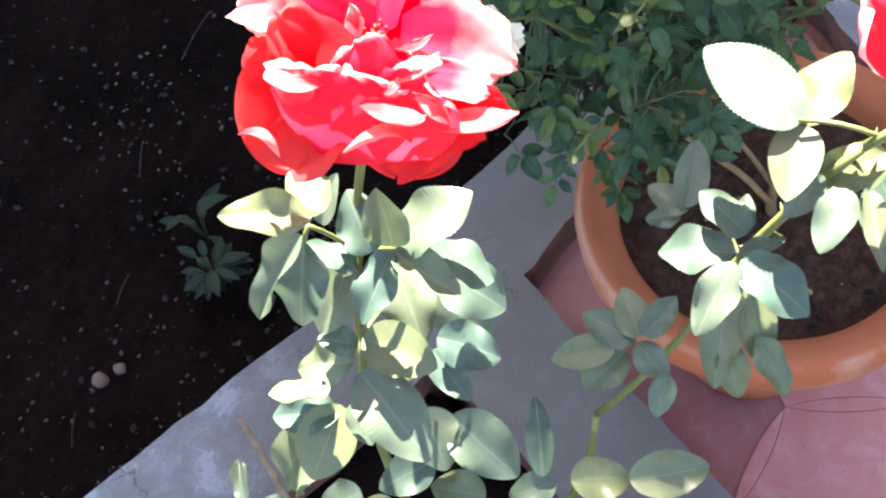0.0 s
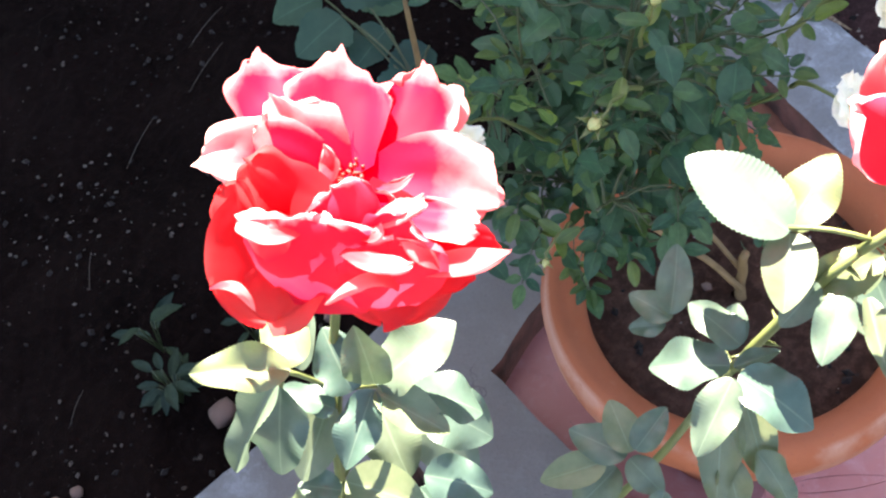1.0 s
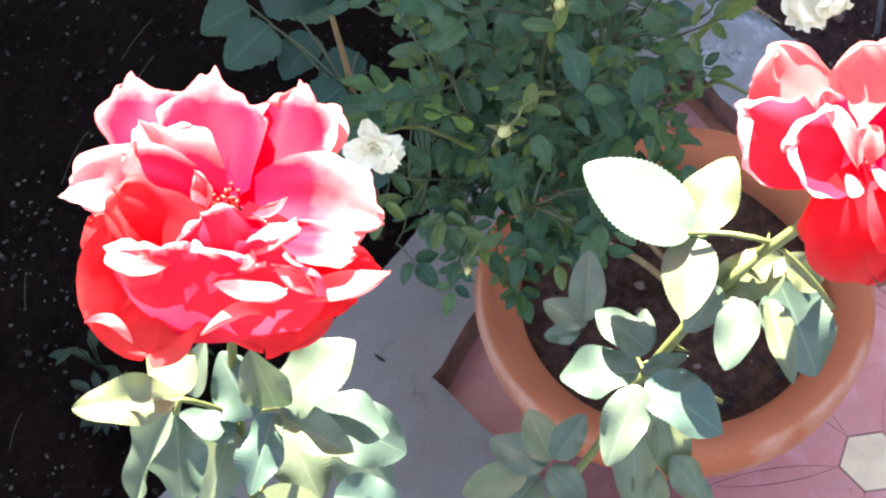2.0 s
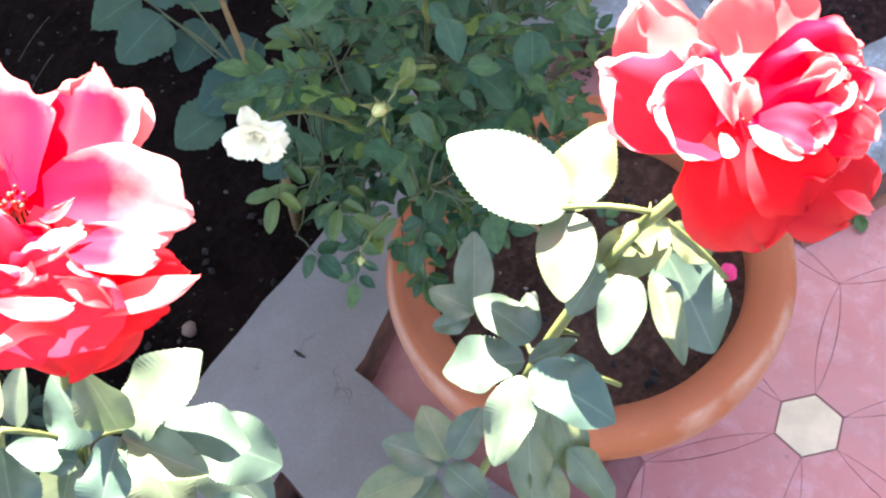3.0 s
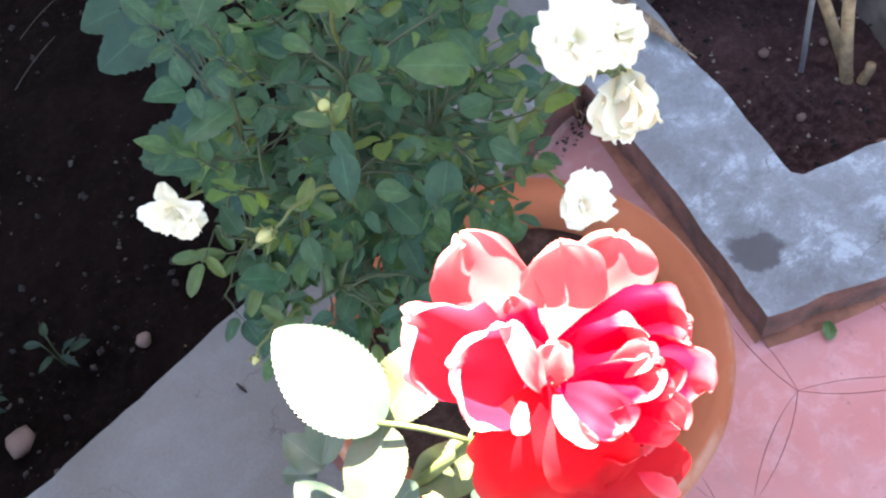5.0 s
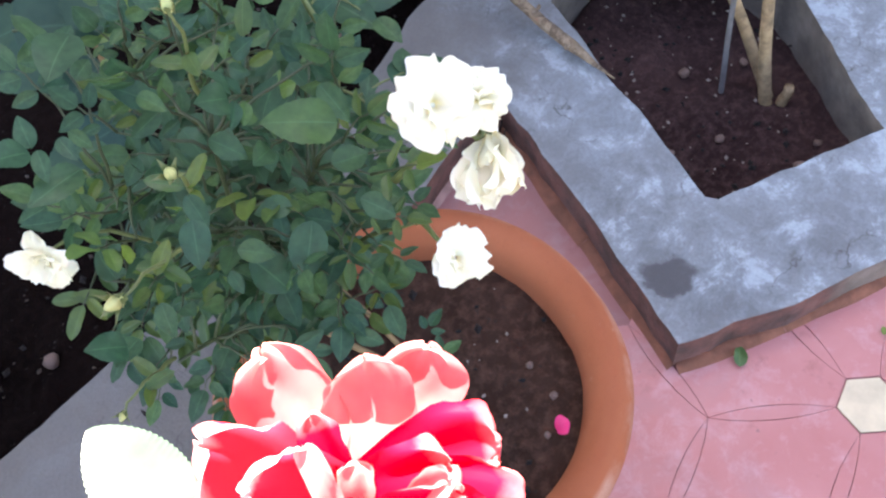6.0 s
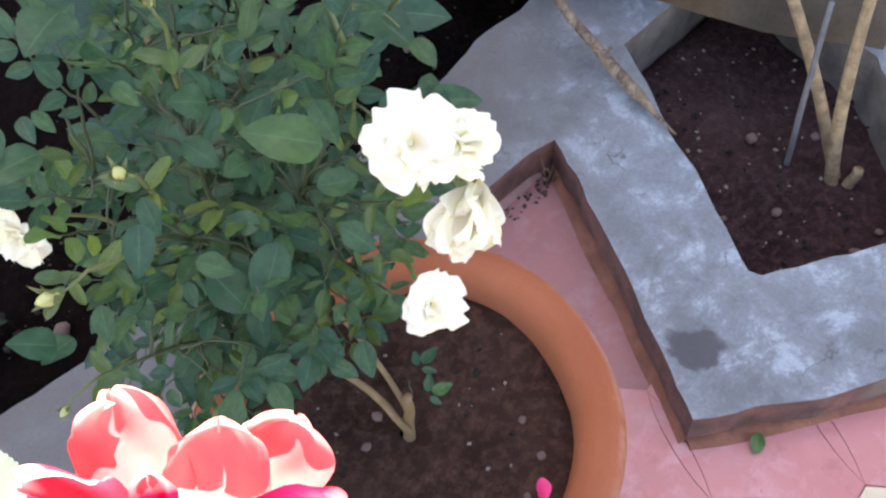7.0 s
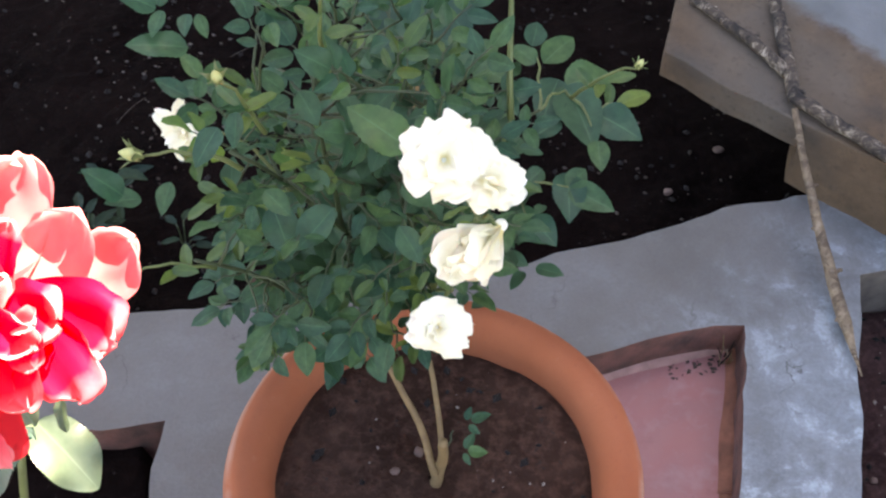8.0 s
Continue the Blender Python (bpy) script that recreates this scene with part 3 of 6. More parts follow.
def spray(parent, meshes, base, tip, facing, pairs=2, size=0.03, rng=random, spread=62, stalk=None, bms=None):
    """A compound leaf: a stalk with a leaflet at its tip and pairs along it."""
    base, tip, facing = Vector(base), Vector(tip), Vector(facing).normalized()
    axis = (tip - base)
    length = axis.length
    axis.normalize()
    side = axis.cross(facing).normalized()
    up = side.cross(axis)
    if bms is not None:
        tube(bms, bend(base, tip, up * 0.04 * length, 5), [0.0011, 0.001, 0.0009, 0.0008, 0.0007, 0.0005], 5)
    def one(p, d, s):
        f = up + Vector((rng.uniform(-0.35, 0.35), rng.uniform(-0.35, 0.35), rng.uniform(-0.2, 0.2)))
        leaf(parent, meshes, p, p + d * s, f, rng.uniform(0.9, 1.12), rng.randrange(9))
    one(tip, (axis - up * rng.uniform(0.0, 0.25)).normalized(), size * 1.15)
    for i in range(pairs):
        p = base + axis * length * (0.95 - 0.42 * (i + 0.35))
        a = radians(spread + rng.uniform(-10, 10))
        for sgn in (1, -1):
            d = (axis * math.cos(a) + side * sgn * math.sin(a) - up * rng.uniform(-0.05, 0.25)).normalized()
            one(p + side * sgn * 0.002, d, size * rng.uniform(0.75, 1.0) * (1 - 0.12 * i))


def petal(bm, phi, opening, length, width, cup=0.35, curl=0.0, point=0.10, ruffle=0.05, seed=0.0, base_r=0.0012, base_z=0.0, nu=15, nv=16, belly=0.0, roll=0.45):
    """Adds one petal to bm: it leaves the axis at azimuth phi, leaning out by opening degrees, its rim curling by curl degrees."""
    uvl = bm.loops.layers.uv.verify()
    grid = []
    cp, sp = math.cos(radians(phi)), math.sin(radians(phi))
    out, tang = Vector((cp, sp, 0)), Vector((-sp, cp, 0))
    r, z = base_r, base_z
    for j in range(nv + 1):
        v = j / nv
        a = radians(opening * ((0.35 + 0.8 * v) * (1 - belly) + (1.5 - 0.68 * v) * belly) + curl * max(0.0, v - 0.62) / 0.38)
        if j:
            r += math.sin(a) * length / nv
            z += math.cos(a) * length / nv
        w = width * 0.5 * (0.22 + 0.78 * math.sin(min(1.0, v / 0.72) * math.pi / 2) ** 1.2) * (1 - 0.34 * max(0.0, (v - 0.70) / 0.30) ** 2)
        along = out * math.sin(a) + Vector((0, 0, math.cos(a)))
        inward = -out * math.cos(a) + Vector((0, 0, math.sin(a)))
        row = []
        for i in range(nu + 1):
            u = 2 * i / nu - 1
            p = out * r + Vector((0, 0, z)) + tang * (w * u)
            p += inward * (cup * w * u * u)
            p += along * length * v ** 3 * (point * (1 - u * u) ** 3 - 0.16 * u * u)
            if abs(u) > 0.5:
                p -= inward * (roll * w * ((abs(u) - 0.5) / 0.5) ** 2 * v * v)
            q = noise.noise(Vector((u * 2.1 + seed * 3.1, v * 1.5, seed)))
            p += inward * (ruffle * width * v * q * (0.3 + abs(u))) + inward * (ruffle * 0.5 * width * v ** 3 * math.sin(u * 7 + seed * 5))
            row.append(bm.verts.new(p))
        grid.append(row)
    for j in range(nv):
        for i in range(nu):
            f = bm.faces.new((grid[j][i], grid[j][i + 1], grid[j + 1][i + 1], grid[j + 1][i]))
            for loop, (a, b) in zip(f.loops, ((i, j), (i + 1, j), (i + 1, j + 1), (i, j + 1))):
                loop[uvl].uv = (a / nu, b / nv)


def frame_of(centre, axis, right):
    z = Vector(axis).normalized()
    x = Vector(right)
    x = (x - z * x.dot(z)).normalized()
    m = Matrix((x, z.cross(x), z)).transposed().to_4x4()
    m.translation = centre
    return m


def bloom(parent, name, label, centre, axis, right, petals, mats, core=True, core_r=0.009, hub_mat=None, hub_r=0.007, core_z=0.0):
    """A flower: the hub with its stamens is the part, every petal a sub-part."""
    m = frame_of(centre, axis, right)
    bm = bmesh.new()
    bmesh.ops.create_uvsphere(bm, u_segments=12, v_segments=8, radius=hub_r, matrix=Matrix.Translation((0, 0, -0.002)))
    if core:
        rng = random.Random(5)
        for k in range(34):
            a, q = rng.uniform(0, 6.283), math.sqrt(rng.random()) * core_r
            h = rng.uniform(0.002, 0.005)
            p = Vector((q * math.cos(a), q * math.sin(a), 0))
            p.z = core_z
            tube(bm, [Vector((p.x * 0.5, p.y * 0.5, 0)), p + Vector((0, 0, h))], [0.0003, 0.0003], 4)
            bmesh.ops.create_icosphere(bm, subdivisions=1, radius=0.0008, matrix=Matrix.Translation(p + Vector((0, 0, h))))
    hub = obj_from(bm, name, hub_mat or YELLOW)
    hub.parent = parent
    hub.matrix_basis = Matrix.Translation(-parent.location) @ m
    tagged(hub, label)
    for i, (phi, opening, length, width, cup, curl, pt, ruf, which, *belly) in enumerate(petals):
        bm = bmesh.new()
        petal(bm, phi, opening, length, width, cup, curl, pt, ruf, i * 1.37, belly=belly[0] if belly else 0.0)
        ob = obj_from(bm, "petal", mats[which])
        ob.parent = hub
    return hub


def rose_petal(hub, base, mid, tip, facing, width, taper=0.6, cup=0.3, lip=0.0, mat=None, sides=1.0, ruffle=1.0):
    """One rose petal, in millimetres about the hub: a broad sheet along the arc base, mid, tip, its upper face towards facing;
    taper 0.5 is a round end, 1.7 a broad one with a cusp and above 2 a narrow point, cup hollows it, lip flares the rim towards (or, below 0, away from) its face; sides is how far the pale rim runs down the edges, ruffle how wavy they are."""
    base, mid, tip, facing = Vector(base), Vector(mid), Vector(tip), Vector(facing).normalized()
    ctrl = mid * 2 - (base + tip) * 0.5
    seed = tip.x * 0.37 + tip.y * 0.21 + mid.z
    square = max(0.0, min(1.0, (taper - 0.5) / 1.2))
    end, power = 0.05 + 0.50 * square, 3.2
    if taper > 2:
        end, power, square = 0.06, 1.5, 0.35
    nu, nv = 18, 18
    bm = bmesh.new()
    uvl = bm.loops.layers.uv.verify()
    grid, uvs = [], []
    for j in range(nv + 1):
        v = math.sin(j / nv * math.pi / 2)
        s = 1 - v
        p = base * (s * s) + ctrl * (2 * v * s) + tip * (v * v)
        d = ((ctrl - base) * s + (tip - ctrl) * v).normalized()
        side = d.cross(facing).normalized()
        n = side.cross(d)
        if v < 0.60:
            w = 0.40 + 0.60 * math.sin(v / 0.60 * math.pi / 2) ** 1.1
        else:
            w = end + (1 - end) * max(0.0, 1 - ((v - 0.60) / 0.40) ** power) ** (0.5 if taper <= 2 else 0.9)
        w *= width * 0.5
        row, urow = [], []
        for i in range(nu + 1):
            u = 2 * i / nu - 1
            rim = ((0.92 * v) ** 6 + (abs(u) * min(1.0, 0.35 + v)) ** 6) ** (1 / 6)
            roll = max(0.0, (rim - 0.62) / 0.38)
            q = p + side * (w * u * (1 - 0.10 * roll))
            q += n * (cup * w * u * u)
            q += n * (lip * width * roll ** 2 * min(1.0, 2 * v))
            pleat = noise.noise(Vector((u * 1.7 + seed, v * 1.2, seed * 0.7)))
            q += n * (0.035 * width * v * noise.noise(Vector((u * 3.2 + seed, v * 3.4, seed * 1.3))) + 0.07 * ruffle * width * v * pleat + 0.03 * width * v * v * math.sin(u * 6.5 + seed * 3) + (0.03 * ruffle + 0.015 * square) * width * roll * math.sin(5.0 * math.atan2(u, v - 0.45) + seed * 4) * (0.6 + noise.noise(Vector((u * 2, v * 2, seed)))))
            q += d * (0.30 * square * width * max(0.0, (v - 0.50) / 0.50) ** 1.6 * ((1 - abs(u)) ** 1.35 - 1))
            q += d * (0.03 * ruffle * width * roll * noise.noise(Vector((u * 3.0, seed, 4)))) + (d * v + side * u) * (0.05 * ruffle * width * roll * noise.noise(Vector((u * 4.5, v * 4.5 + seed, 9))))
            row.append(bm.verts.new(q * 0.001))
            urow.append((0.5 + 0.5 * u, (v ** 6 + (sides * abs(u) * min(1.0, 0.35 + v) * min(1.0, 4 * v)) ** 6) ** (1 / 6)))
        grid.append(row)
        uvs.append(urow)
    for j in range(nv):
        for i in range(nu):
            f = bm.faces.new((grid[j][i], grid[j][i + 1], grid[j + 1][i + 1], grid[j + 1][i]))
            for loop, (a, b) in zip(f.loops, ((i, j), (i + 1, j), (i + 1, j + 1), (i, j + 1))):
                loop[uvl].uv = uvs[b][a]
    ob = obj_from(bm, "petal", mat)
    ob.parent = hub
    return ob


def rose_hub(plant, label, centre, right, up, toward, spread, count):
    """Small fleshy hub with short reddish stamens; its axes are right, up and toward the path."""
    m = Matrix((Vector(right), Vector(up), Vector(toward))).transposed().to_4x4()
    m.translation = Vector(centre) - plant.location
    axis = Vector((0, 0.7, 0.7))
    across = Vector((0, 0.7, -0.7))
    rng = random.Random(5)
    bm = bmesh.new()
    bmesh.ops.create_uvsphere(bm, u_segments=12, v_segments=8, radius=0.004, matrix=Matrix.Translation((-0.001, -0.003, 0.002)))
    for k in range(count):
        a, q = rng.uniform(0, 6.283), math.sqrt(rng.random()) * spread
        p = Vector((-0.001, -0.002, 0.004)) + Vector((1, 0, 0)) * (q * math.cos(a)) + across * (q * math.sin(a))
        h = axis * rng.uniform(0.002, 0.006)
        tube(bm, [p - axis * 0.003, p + h], [0.0002, 0.0002], 4)
        bmesh.ops.create_icosphere(bm, subdivisions=1, radius=0.0007, matrix=Matrix.Translation(p + h))
    hub = obj_from(bm, "rose_bloom", YELLOW)
    hub.parent = plant
    hub.matrix_basis = m
    return tagged(hub, label)


UP = Vector((0, 0, 1))


def leaves_below_first_bloom(plant):
    leaf(plant, ROSE_LEAVES, (-0.805, -0.258, 0.775), (-0.826, -0.236, 0.785), (-0.2, -0.2, 1.0), 0.8, 4)
    leaf(plant, ROSE_LEAVES, (-0.800, -0.258, 0.772), (-0.794, -0.234, 0.772), (-0.2, -0.2, 1.0), 1.15, 5)
    leaf(plant, ROSE_LEAVES, (-0.794, -0.238, 0.735), (-0.780, -0.236, 0.752), (-0.03, -0.05, 1.06), 0.8, 0)
    leaf(plant, ROSE_LEAVES, (-0.781, -0.244, 0.702), (-0.775, -0.227, 0.722), (-0.03, -0.05, 1.06), 1.2, 3)
    leaf(plant, ROSE_LEAVES, (-0.774, -0.249, 0.702), (-0.767, -0.243, 0.730), (-0.03, -0.05, 1.06), 1.15, 2)
    leaf(plant, ROSE_LEAVES, (-0.774, -0.250, 0.702), (-0.742, -0.264, 0.720), (-0.03, -0.05, 1.06), 0.98, 1)
    leaf(plant, ROSE_LEAVES, (-0.802, -0.235, 0.735), (-0.833, -0.224, 0.700), (-0.03, -0.05, 1.06), 0.62, 2)
    leaf(plant, ROSE_LEAVES, (-0.801, -0.232, 0.725), (-0.824, -0.239, 0.690), (-0.2, -0.2, 1.0), 0.8, 1)
    leaf(plant, ROSE_LEAVES, (-0.790, -0.242, 0.700), (-0.799, -0.223, 0.712), (0.15, 0.15, 1.0), 1.1, 5)
    leaf(plant, ROSE_LEAVES, (-0.788, -0.235, 0.694), (-0.816, -0.241, 0.675), (-0.2, -0.2, 1.0), 1.0, 0)
    leaf(plant, ROSE_LEAVES, (-0.776, -0.250, 0.702), (-0.805, -0.258, 0.690), (-0.03, -0.05, 1.06), 0.86, 3)
    leaf(plant, ROSE_LEAVES, (-0.776, -0.251, 0.702), (-0.772, -0.282, 0.692), (-0.03, -0.05, 1.06), 0.92, 2)
    leaf(plant, ROSE_LEAVES, (-0.765, -0.258, 0.694), (-0.750, -0.282, 0.680), (0.15, 0.15, 1.0), 1.15, 1)
    leaf(plant, ROSE_LEAVES, (-0.766, -0.232, 0.655), (-0.784, -0.259, 0.640), (-0.2, -0.2, 1.0), 1.2, 4)
    leaf(plant, ROSE_LEAVES, (-0.751, -0.242, 0.640), (-0.742, -0.273, 0.625), (-0.2, -0.2, 1.0), 1.2, 1)
    leaf(plant, ROSE_LEAVES, (-0.751, -0.238, 0.625), (-0.758, -0.270, 0.600), (-0.2, -0.2, 1.0), 1.1, 5)
    leaf(plant, ROSE_LEAVES, (-0.803, -0.247, 0.660), (-0.788, -0.277, 0.650), (-0.2, -0.2, 1.0), 1.15, 0)
    leaf(plant, ROSE_LEAVES, (-0.780, -0.268, 0.650), (-0.764, -0.292, 0.640), (-0.2, -0.2, 1.0), 1.1, 3)
    leaf(plant, ROSE_LEAVES, (-0.783, -0.266, 0.640), (-0.790, -0.291, 0.630), (-0.2, -0.2, 1.0), 1.0, 2)
    leaf(plant, ROSE_LEAVES, (-0.808, -0.252, 0.668), (-0.817, -0.237, 0.672), (-0.03, -0.05, 1.06), 1.1, 1)
    leaf(plant, ROSE_LEAVES, (-0.813, -0.252, 0.660), (-0.830, -0.227, 0.650), (-0.2, -0.2, 1.0), 0.95, 4)
    leaf(plant, ROSE_LEAVES, (-0.814, -0.255, 0.655), (-0.821, -0.300, 0.640), (-0.03, -0.05, 1.06), 0.88, 1)
    leaf(plant, ROSE_LEAVES, (-0.824, -0.238, 0.630), (-0.843, -0.218, 0.635), (0.15, 0.15, 1.0), 0.85, 5)
    leaf(plant, ROSE_LEAVES, (-0.825, -0.242, 0.620), (-0.857, -0.251, 0.600), (-0.2, -0.2, 1.0), 1.25, 0)
    leaf(plant, ROSE_LEAVES, (-0.827, -0.243, 0.618), (-0.851, -0.219, 0.615), (-0.2, -0.2, 1.0), 0.9, 3)
    leaf(plant, ROSE_LEAVES, (-0.822, -0.251, 0.630), (-0.831, -0.267, 0.620), (-0.03, -0.05, 1.06), 1.1, 2)
    leaf(plant, ROSE_LEAVES, (-0.788, -0.245, 0.550), (-0.803, -0.272, 0.535), (-0.2, -0.2, 1.0), 1.2, 1)
    leaf(plant, ROSE_LEAVES, (-0.781, -0.257, 0.545), (-0.782, -0.300, 0.525), (-0.2, -0.2, 1.0), 1.05, 4)
    leaf(plant, ROSE_LEAVES, (-0.802, -0.261, 0.530), (-0.832, -0.247, 0.525), (-0.2, -0.2, 1.0), 1.0, 1)
    leaf(plant, ROSE_LEAVES, (-0.840, -0.235, 0.600), (-0.866, -0.205, 0.540), (-0.2, -0.2, 1.0), 0.9, 5)
    leaf(plant, ROSE_LEAVES, (-0.770, -0.306, 0.515), (-0.739, -0.278, 0.525), (-0.2, -0.2, 1.0), 0.62, 2)
    leaf(plant, ROSE_LEAVES, (-0.760, -0.316, 0.505), (-0.735, -0.337, 0.500), (-0.2, -0.2, 1.0), 1.1, 3)
    leaf(plant, ROSE_LEAVES, (-0.739, -0.338, 0.500), (-0.705, -0.367, 0.490), (-0.2, -0.2, 1.0), 1.0, 2)
    leaf(plant, ROSE_LEAVES, (-0.767, -0.312, 0.510), (-0.788, -0.296, 0.505), (-0.2, -0.2, 1.0), 1.0, 1)
    leaf(plant, ROSE_LEAVES, (-0.883, -0.196, 0.525), (-0.867, -0.176, 0.530), (-0.36, -0.42, 0.83), 0.6, 4)
    leaf(plant, ROSE_LEAVES, (-0.797, -0.290, 0.515), (-0.812, -0.263, 0.515), (-0.2, -0.2, 1.0), 1.1, 1)
    leaf(plant, ROSE_LEAVES, (-0.839, -0.243, 0.530), (-0.860, -0.226, 0.515), (-0.2, -0.2, 1.0), 1.2, 5)
    leaf(plant, ROSE_LEAVES, (-0.830, -0.253, 0.520), (-0.854, -0.250, 0.505), (-0.2, -0.2, 1.0), 1.1, 0)
    leaf(plant, ROSE_LEAVES, (-0.866, -0.219, 0.530), (-0.890, -0.207, 0.515), (-0.2, -0.2, 1.0), 1.0, 3)
    leaf(plant, ROSE_LEAVES, (-0.812, -0.277, 0.505), (-0.814, -0.298, 0.495), (-0.2, -0.2, 1.0), 1.1, 2)
    leaf(plant, ROSE_LEAVES, (-0.781, -0.314, 0.505), (-0.784, -0.335, 0.495), (-0.2, -0.2, 1.0), 1.1, 1)


def leaves_below_second_bloom(plant):
    leaf(plant, ROSE_LEAVES, (-0.633, -0.346, 0.708), (-0.632, -0.297, 0.720), (-0.03, -0.05, 1.06), 1.08, 0)
    leaf(plant, ROSE_LEAVES, (-0.628, -0.342, 0.700), (-0.596, -0.345, 0.716), (-0.03, -0.05, 1.06), 1.08, 5)
    leaf(plant, ROSE_LEAVES, (-0.631, -0.345, 0.704), (-0.659, -0.361, 0.698), (-0.03, -0.05, 1.06), 1.1, 0)
    leaf(plant, ROSE_LEAVES, (-0.637, -0.362, 0.690), (-0.655, -0.358, 0.675), (-0.2, -0.2, 1.0), 0.95, 0)
    leaf(plant, ROSE_LEAVES, (-0.614, -0.377, 0.692), (-0.640, -0.359, 0.680), (-0.2, -0.2, 1.0), 0.9, 3)
    leaf(plant, ROSE_LEAVES, (-0.615, -0.376, 0.690), (-0.608, -0.393, 0.672), (-0.2, -0.2, 1.0), 1.05, 2)
    leaf(plant, ROSE_LEAVES, (-0.637, -0.373, 0.690), (-0.665, -0.380, 0.686), (-0.03, -0.05, 1.06), 0.86, 1)
    leaf(plant, ROSE_LEAVES, (-0.634, -0.381, 0.692), (-0.658, -0.403, 0.684), (-0.03, -0.05, 1.06), 0.58, 2)
    leaf(plant, ROSE_LEAVES, (-0.615, -0.377, 0.676), (-0.632, -0.408, 0.650), (-0.2, -0.2, 1.0), 0.95, 1)
    leaf(plant, ROSE_LEAVES, (-0.613, -0.370, 0.640), (-0.592, -0.392, 0.615), (-0.03, -0.05, 1.06), 0.95, 1)
    leaf(plant, ROSE_LEAVES, (-0.612, -0.385, 0.672), (-0.608, -0.394, 0.665), (-0.03, -0.05, 1.06), 0.55, 2)
    leaf(plant, ROSE_LEAVES, (-0.613, -0.378, 0.684), (-0.624, -0.377, 0.675), (-0.03, -0.05, 1.06), 0.6, 0)
    leaf(plant, ROSE_LEAVES, (-0.596, -0.383, 0.675), (-0.598, -0.390, 0.660), (-0.03, -0.05, 1.06), 0.6, 2)
    leaf(plant, ROSE_LEAVES, (-0.634, -0.294, 0.595), (-0.605, -0.282, 0.610), (-0.2, -0.2, 1.0), 0.92, 2)
    leaf(plant, ROSE_LEAVES, (-0.634, -0.295, 0.592), (-0.635, -0.271, 0.596), (-0.2, -0.2, 1.0), 0.95, 1)
    leaf(plant, ROSE_LEAVES, (-0.638, -0.294, 0.590), (-0.646, -0.277, 0.585), (-0.2, -0.2, 1.0), 1.0, 4)
    leaf(plant, ROSE_LEAVES, (-0.640, -0.327, 0.625), (-0.629, -0.325, 0.628), (-0.2, -0.2, 1.0), 0.9, 1)
    leaf(plant, ROSE_LEAVES, (-0.660, -0.344, 0.655), (-0.657, -0.318, 0.664), (-0.03, -0.05, 1.06), 1.05, 5)
    leaf(plant, ROSE_LEAVES, (-0.660, -0.342, 0.652), (-0.646, -0.333, 0.660), (-0.2, -0.2, 1.0), 0.9, 0)
    leaf(plant, ROSE_LEAVES, (-0.668, -0.344, 0.650), (-0.684, -0.312, 0.640), (-0.03, -0.05, 1.06), 0.95, 3)
    leaf(plant, ROSE_LEAVES, (-0.667, -0.345, 0.648), (-0.651, -0.358, 0.650), (-0.03, -0.05, 1.06), 0.75, 2)
    leaf(plant, ROSE_LEAVES, (-0.676, -0.352, 0.664), (-0.674, -0.387, 0.654), (-0.03, -0.05, 1.06), 0.98, 1)
    leaf(plant, ROSE_LEAVES, (-0.656, -0.353, 0.640), (-0.656, -0.369, 0.632), (-0.2, -0.2, 1.0), 0.8, 4)
    leaf(plant, ROSE_LEAVES, (-0.679, -0.351, 0.664), (-0.711, -0.354, 0.650), (-0.03, -0.05, 1.06), 0.78, 1)
    leaf(plant, ROSE_LEAVES, (-0.667, -0.342, 0.625), (-0.705, -0.362, 0.590), (-0.2, -0.2, 1.0), 0.62, 5)
    leaf(plant, ROSE_LEAVES, (-0.664, -0.349, 0.622), (-0.683, -0.376, 0.600), (-0.2, -0.2, 1.0), 0.82, 0)
    leaf(plant, ROSE_LEAVES, (-0.679, -0.366, 0.610), (-0.685, -0.392, 0.595), (-0.03, -0.05, 1.06), 0.75, 3)
    leaf(plant, ROSE_LEAVES, (-0.684, -0.355, 0.600), (-0.698, -0.370, 0.580), (-0.2, -0.2, 1.0), 1.0, 2)
    leaf(plant, ROSE_LEAVES, (-0.689, -0.307, 0.551), (-0.675, -0.285, 0.561), (-0.2, -0.2, 1.0), 1.0, 1)
    leaf(plant, ROSE_LEAVES, (-0.687, -0.308, 0.551), (-0.664, -0.312, 0.563), (-0.2, -0.2, 1.0), 1.0, 4)
    leaf(plant, ROSE_LEAVES, (-0.691, -0.306, 0.549), (-0.696, -0.274, 0.551), (-0.2, -0.2, 1.0), 0.9, 1)
    leaf(plant, ROSE_LEAVES, (-0.691, -0.307, 0.547), (-0.694, -0.329, 0.537), (-0.2, -0.2, 1.0), 1.2, 5)
    leaf(plant, ROSE_LEAVES, (-0.698, -0.298, 0.546), (-0.725, -0.277, 0.541), (-0.2, -0.2, 1.0), 0.9, 0)
    leaf(plant, ROSE_LEAVES, (-0.696, -0.303, 0.541), (-0.724, -0.298, 0.531), (-0.2, -0.2, 1.0), 1.1, 3)
    leaf(plant, ROSE_LEAVES, (-0.693, -0.329, 0.541), (-0.713, -0.333, 0.531), (-0.2, -0.2, 1.0), 1.1, 2)


